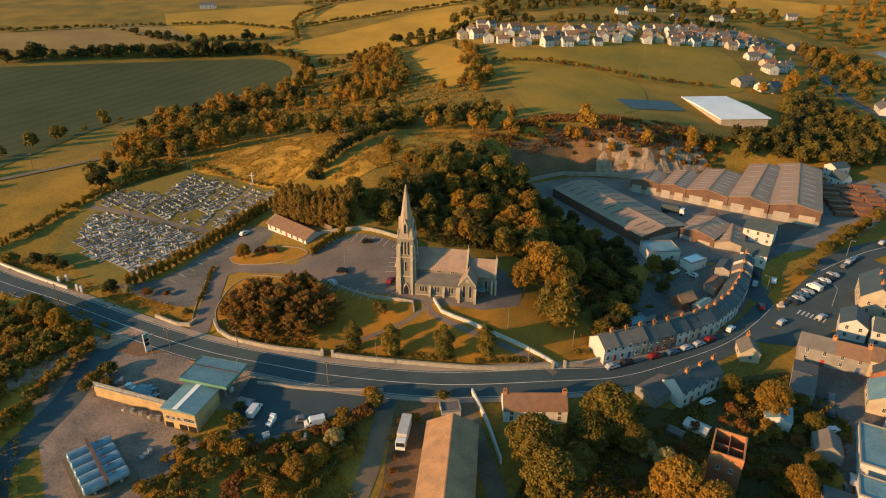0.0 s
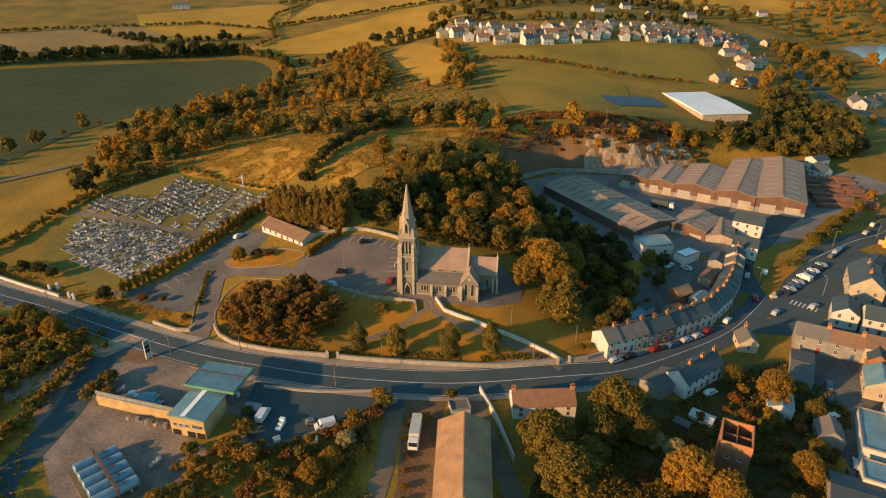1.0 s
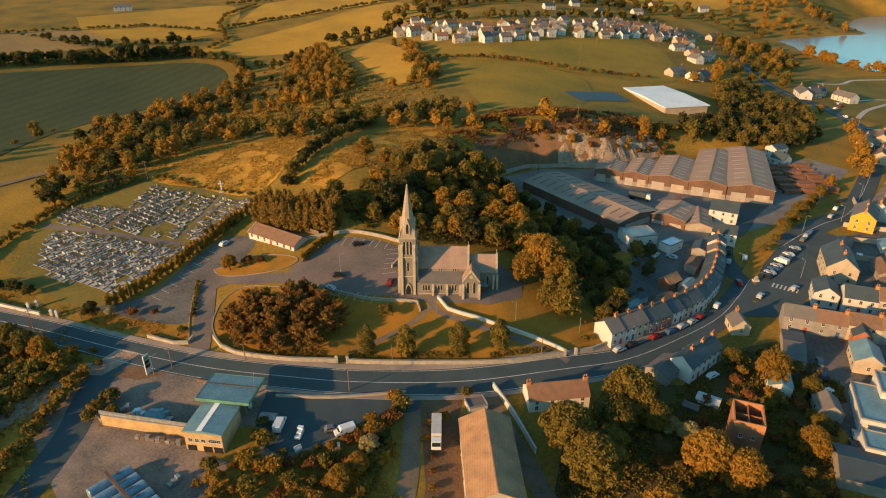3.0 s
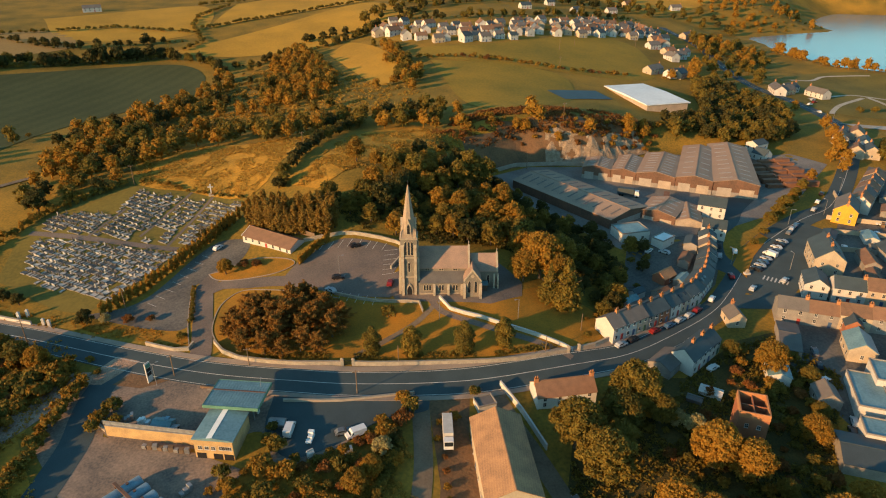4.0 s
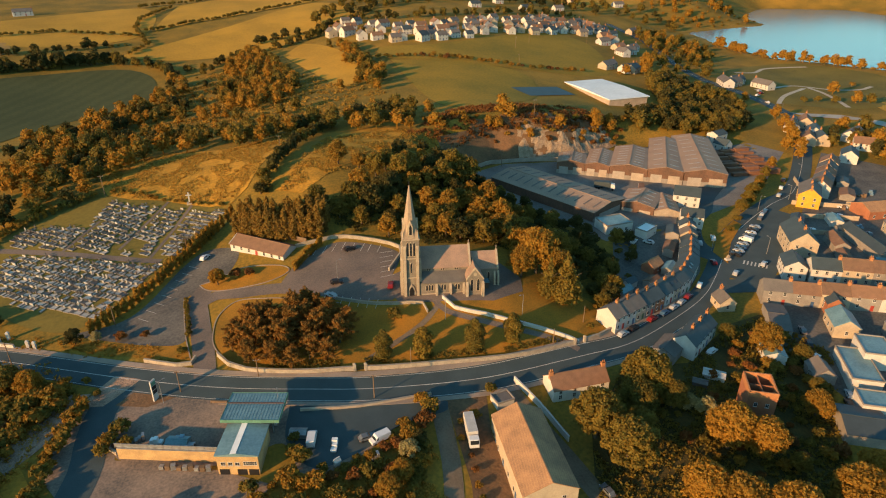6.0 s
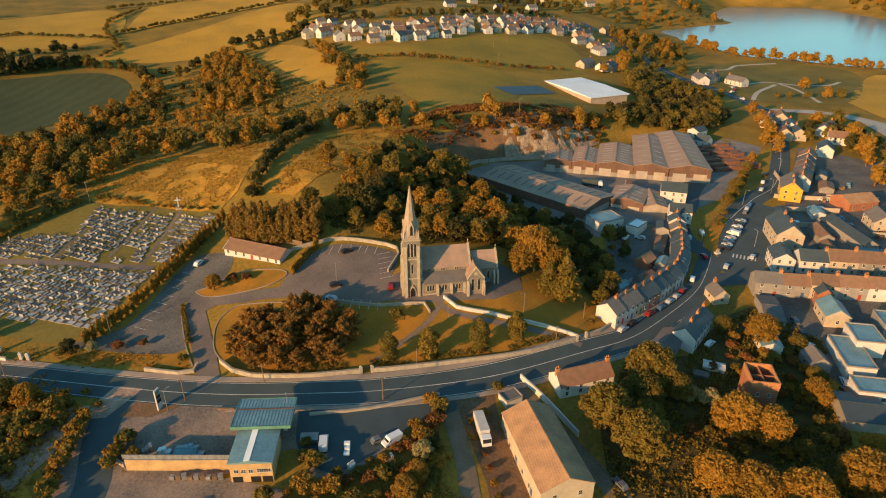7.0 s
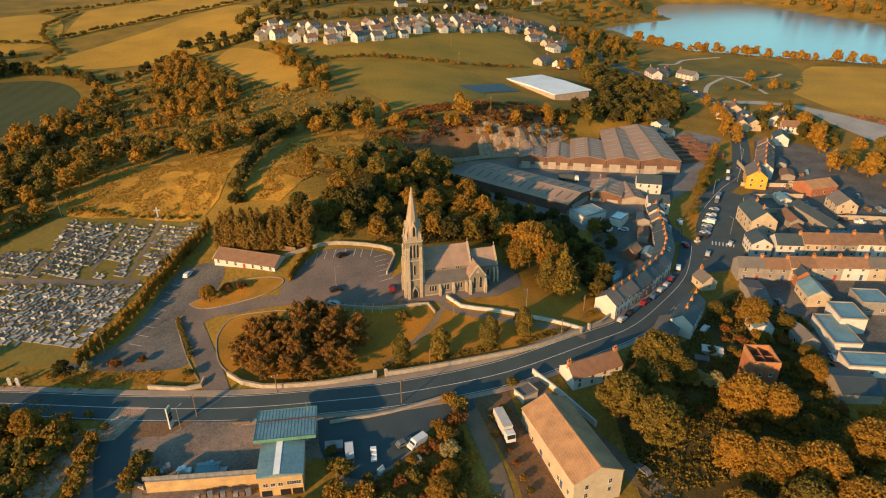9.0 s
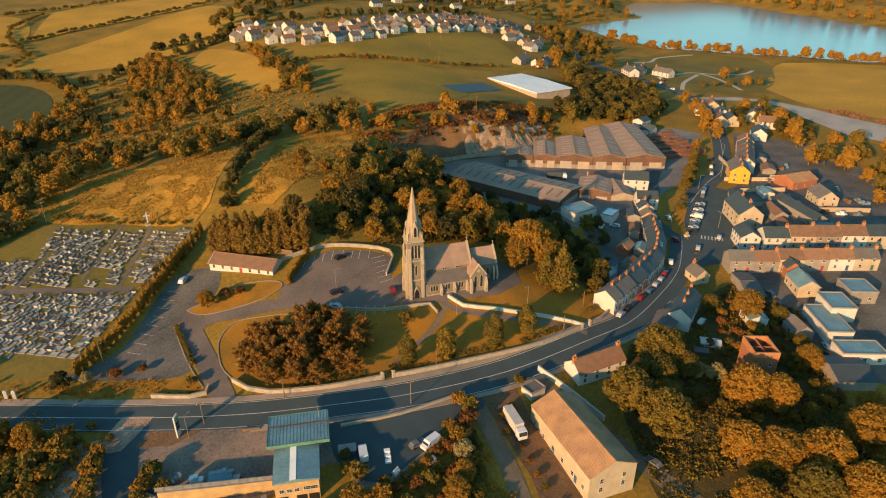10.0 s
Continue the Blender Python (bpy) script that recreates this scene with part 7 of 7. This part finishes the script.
for x, y, h in ((-33, 138, 7.5), (-129, 178, 8), (-85, 224, 7), (-119, 271, 9), (84, 318, 10), (81, 311, 9), (-49, 280, 9), (233, 556, 9), (150, 520, 9), (170, 540, 9), (130, 460, 9), (22, 148.3, 6), (-62, 153, 6), (-48, 156, 6), (-21, 148, 6), (-82, 153, 7), (-104, 190, 7), (-200, 286, 8), (36, 157, 6), (60, 300, 9)):
    pole(x, y, h, arms=y > 200 or x < -30)


def lamp(x, y, yaw, hgt=7.0):
    ob = empty("street_lamp", Matrix.Translation((x, y, H(x, y))) @ Matrix.Rotation(radians(yaw), 4, "Z"), "slim grey street lamp with a short arm", "street lamp", "street lamps")
    part("post", cone(bmesh.new(), 0.1, 0.06, -0.4, hgt, 8), METAL, ob)
    part("arm", beam(bmesh.new(), (0, 0, hgt - 0.05), (1.2, 0, hgt + 0.15), 0.045), METAL, ob)
    part("head", box(bmesh.new(), 1.0, 1.7, -0.14, 0.14, hgt + 0.08, hgt + 0.24, 0.03), METAL, ob)


for x, y, a in ((-36, 190, 0), (17, 161, 200), (-57, 137.5, 90), (110, 195, 150), (128, 186, 100), (150, 219, -50), (172, 226, 130), (196, 247, 130), (215, 270, 130), (-7, 163, 250), (240, 300, 130), (268, 345, 160), (-86, 150, 30), (290, 505, 100), (310, 580, 100)):
    lamp(x, y, a)

# ---- small things near the road ----
for i in range(9):
    x, y = -84 + i * 1.3, 127.6 - i * 0.42
    p = empty("pallet_crate", Matrix.Translation((x, y, H(x, y))) @ Matrix.Rotation(radians(-17 + 9 * (i % 3)), 4, "Z"), "weathered crate stacked below the retaining wall", "crate", "crates")
    part("body", box(bmesh.new(), -0.55, 0.55, -0.5, 0.5, 0.12, 1.0 + 0.25 * (i % 3), 0.03), WOOD if i % 2 else METAL, p)
    part("skid", box(bmesh.new(), -0.55, 0.55, -0.45, 0.45, -0.1, 0.12), WOOD, p)
for x, y, a, w, m, lab in ((-53, 129.5, -15, 4, METAL, "green metal skip beside the shop"), (-81, 134, -17, 5, BLUEROOF, "low lean-to roof against the wall"), (-45, 119, 30, 1.5, WHITE, "white plastic water tank housing"), (64, 129, -40, 6, WHITE, "white polytunnel shed in the garden"), (58, 127, -40, 4, ROOFG, "low grey-roofed garden shed")):
    gable_house(x, y, a, w, w * 0.55, 1.5, 0.5, m, m, lab, "shed", "garden_shed", wins=0, storeys=0, door=None)
# back yards of the village: walls, stacked goods and vans
def goods(x, y, yaw, w, material, label):
    ob = empty("goods_stack", Matrix.Translation((x, y, H(x, y))) @ Matrix.Rotation(radians(yaw), 4, "Z"), label, "stack", "stacked goods")
    for k in range(3):
        h = 0.8 + 0.5 * ((k * 7 + int(x)) % 3)
        part("pack", box(bmesh.new(), -w / 2 + k * w / 3, -w / 2 + (k + 0.9) * w / 3, -0.7, 0.7 - 0.2 * (k % 2), 0.12, h, 0.04), material, ob)
    part("skid", box(bmesh.new(), -w / 2, w / 2, -0.6, 0.6, -0.15, 0.12), WOOD, ob)


yr = random.Random(21)
for k in range(46):
    x, y = yr.uniform(150, 214), yr.uniform(160, 240)
    if y > 190 + (x - 150) * 0.75 or y < 142 + (x - 150) * 0.45 or blocked(x, y, 1.2):
        continue
    m, lab = yr.choice(((LUMBER, "reddish boards stacked in a back yard"), (METAL, "grey steel lengths stacked in a back yard"), (PALEROOF, "pale wrapped pallets in a back yard"), (TANKM, "blue crates stacked in a back yard"), (WOOD, "weathered pallets stacked in a back yard")))
    goods(x, y, yr.choice((-28, 62)) + yr.uniform(-6, 6), yr.uniform(2.5, 5), m, lab)
for a, b in (((152, 196), (170, 187)), ((162, 210), (184, 199)), ((170, 222), (200, 206)), ((182, 226), (192, 246)), ((176, 176), (196, 166)), ((192, 214), (212, 204))):
    fence_line("yard_wall", [a, ((a[0] + b[0]) / 2, (a[1] + b[1]) / 2), b], 1.9, 0.3, CREAM, "rendered back-yard wall", "wall", DRESSED)
for x, y, a, c in ((158, 196, 60, "white"), (176, 206, 60, "silver"), (188, 212, 150, "white"), (205, 224, 50, "blue"), (182, 176, 60, "red"), (128, 154, -28, "blue"), (135, 151, -28, "silver"), (142, 147, -28, "black"), (150, 143.5, -28, "silver"), (95, 112, 60, "silver"), (92, 109, 60, "black"), (104, 140, 62, "grey")):
    car(x, y, a, c)
# petrol station yard: oil drums, hoses and a low hut
for x, y, a, w, m, lab in ((-86, 136, -17, 3.0, PALEROOF, "pale wrapped stock behind the retaining wall"), (-80, 135, -17, 3.6, TANKM, "blue containers behind the retaining wall"), (-90, 138, 10, 2.4, METAL, "scrap metal beside the forecourt"), (-72, 113, 40, 3.0, METAL, "bent scrap beside the tanks"), (-45, 124, 75, 3.4, PALEROOF, "pale trailer load on the forecourt"), (-36, 119, 10, 2.0, METAL, "small steel trailer by the hedge")):
    goods(x, y, a, w, m, lab)
g = empty("barrier_kerb", Matrix.Translation((-72, 146, H(-72, 146))) @ Matrix.Rotation(radians(-18), 4, "Z"), "low timber barrier at the forecourt entrance", "barrier")
part("beam", box(bmesh.new(), -2.2, 2.2, -0.3, 0.3, 0.05, 0.6, 0.08), WOOD, g)
part("foot", box(bmesh.new(), -1.8, -1.4, -0.4, 0.4, -0.2, 0.05), BLOCK, g)
part("foot", box(bmesh.new(), 1.4, 1.8, -0.4, 0.4, -0.2, 0.05), BLOCK, g)
# grass triangle with planting at the junction
patch("traffic_island", [(109.5, 184), (114, 190), (122, 199), (135, 210), (133, 213), (118, 203), (110, 194)], LAWN, 0.22, "kerbed grass island at the junction", "island", 3)
mon = empty("monument", Matrix.Translation((111.3, 186.8, H(111.3, 186.8))), "small white roadside monument with planting", "monument")
part("plinth", box(bmesh.new(), -1.1, 1.1, -0.7, 0.7, 0, 0.8, 0.05), WHITE, mon)
part("stone", prism(bmesh.new(), [(-0.7, 0.8), (0.7, 0.8), (0.6, 1.9), (0, 2.3), (-0.6, 1.9)], -0.2, 0.2), DRESSED, mon)
# painted bays and crossing
def stripe(x, y, yaw, L, w, up=0.15):
    c, s = math.cos(radians(yaw)), math.sin(radians(yaw))
    pts = [(x - c * L / 2, y - s * L / 2), (x, y), (x + c * L / 2, y + s * L / 2)]
    ribbon("road_marking", pts, -w / 2, w / 2, PAINT, up, "white painted line on the tarmac", "marking", cells=1)


for i in range(8):
    stripe(-41.5 + i * 3.2 - (i > 5) * 1, 206.5 - max(0, i - 3) * 0.9, 62, 4.5, 0.14)
for i in range(6):
    stripe(-20 + i * 0.4, 187.5 + i * 2.6, 4, 4.6, 0.14)
for i in range(8):
    stripe(-96 + i * 1.9, 190 + i * 3.6, 140, 4.2, 0.14)
for i in range(7):
    stripe(115.8 + i * 0.9, 183.2 - i * 0.95, 45, 3.2, 0.5, 0.16)
for i in range(8):
    stripe(-44 + i * 2.6, 178.6 - i * 1.1 + 4, 68, 4.2, 0.14)
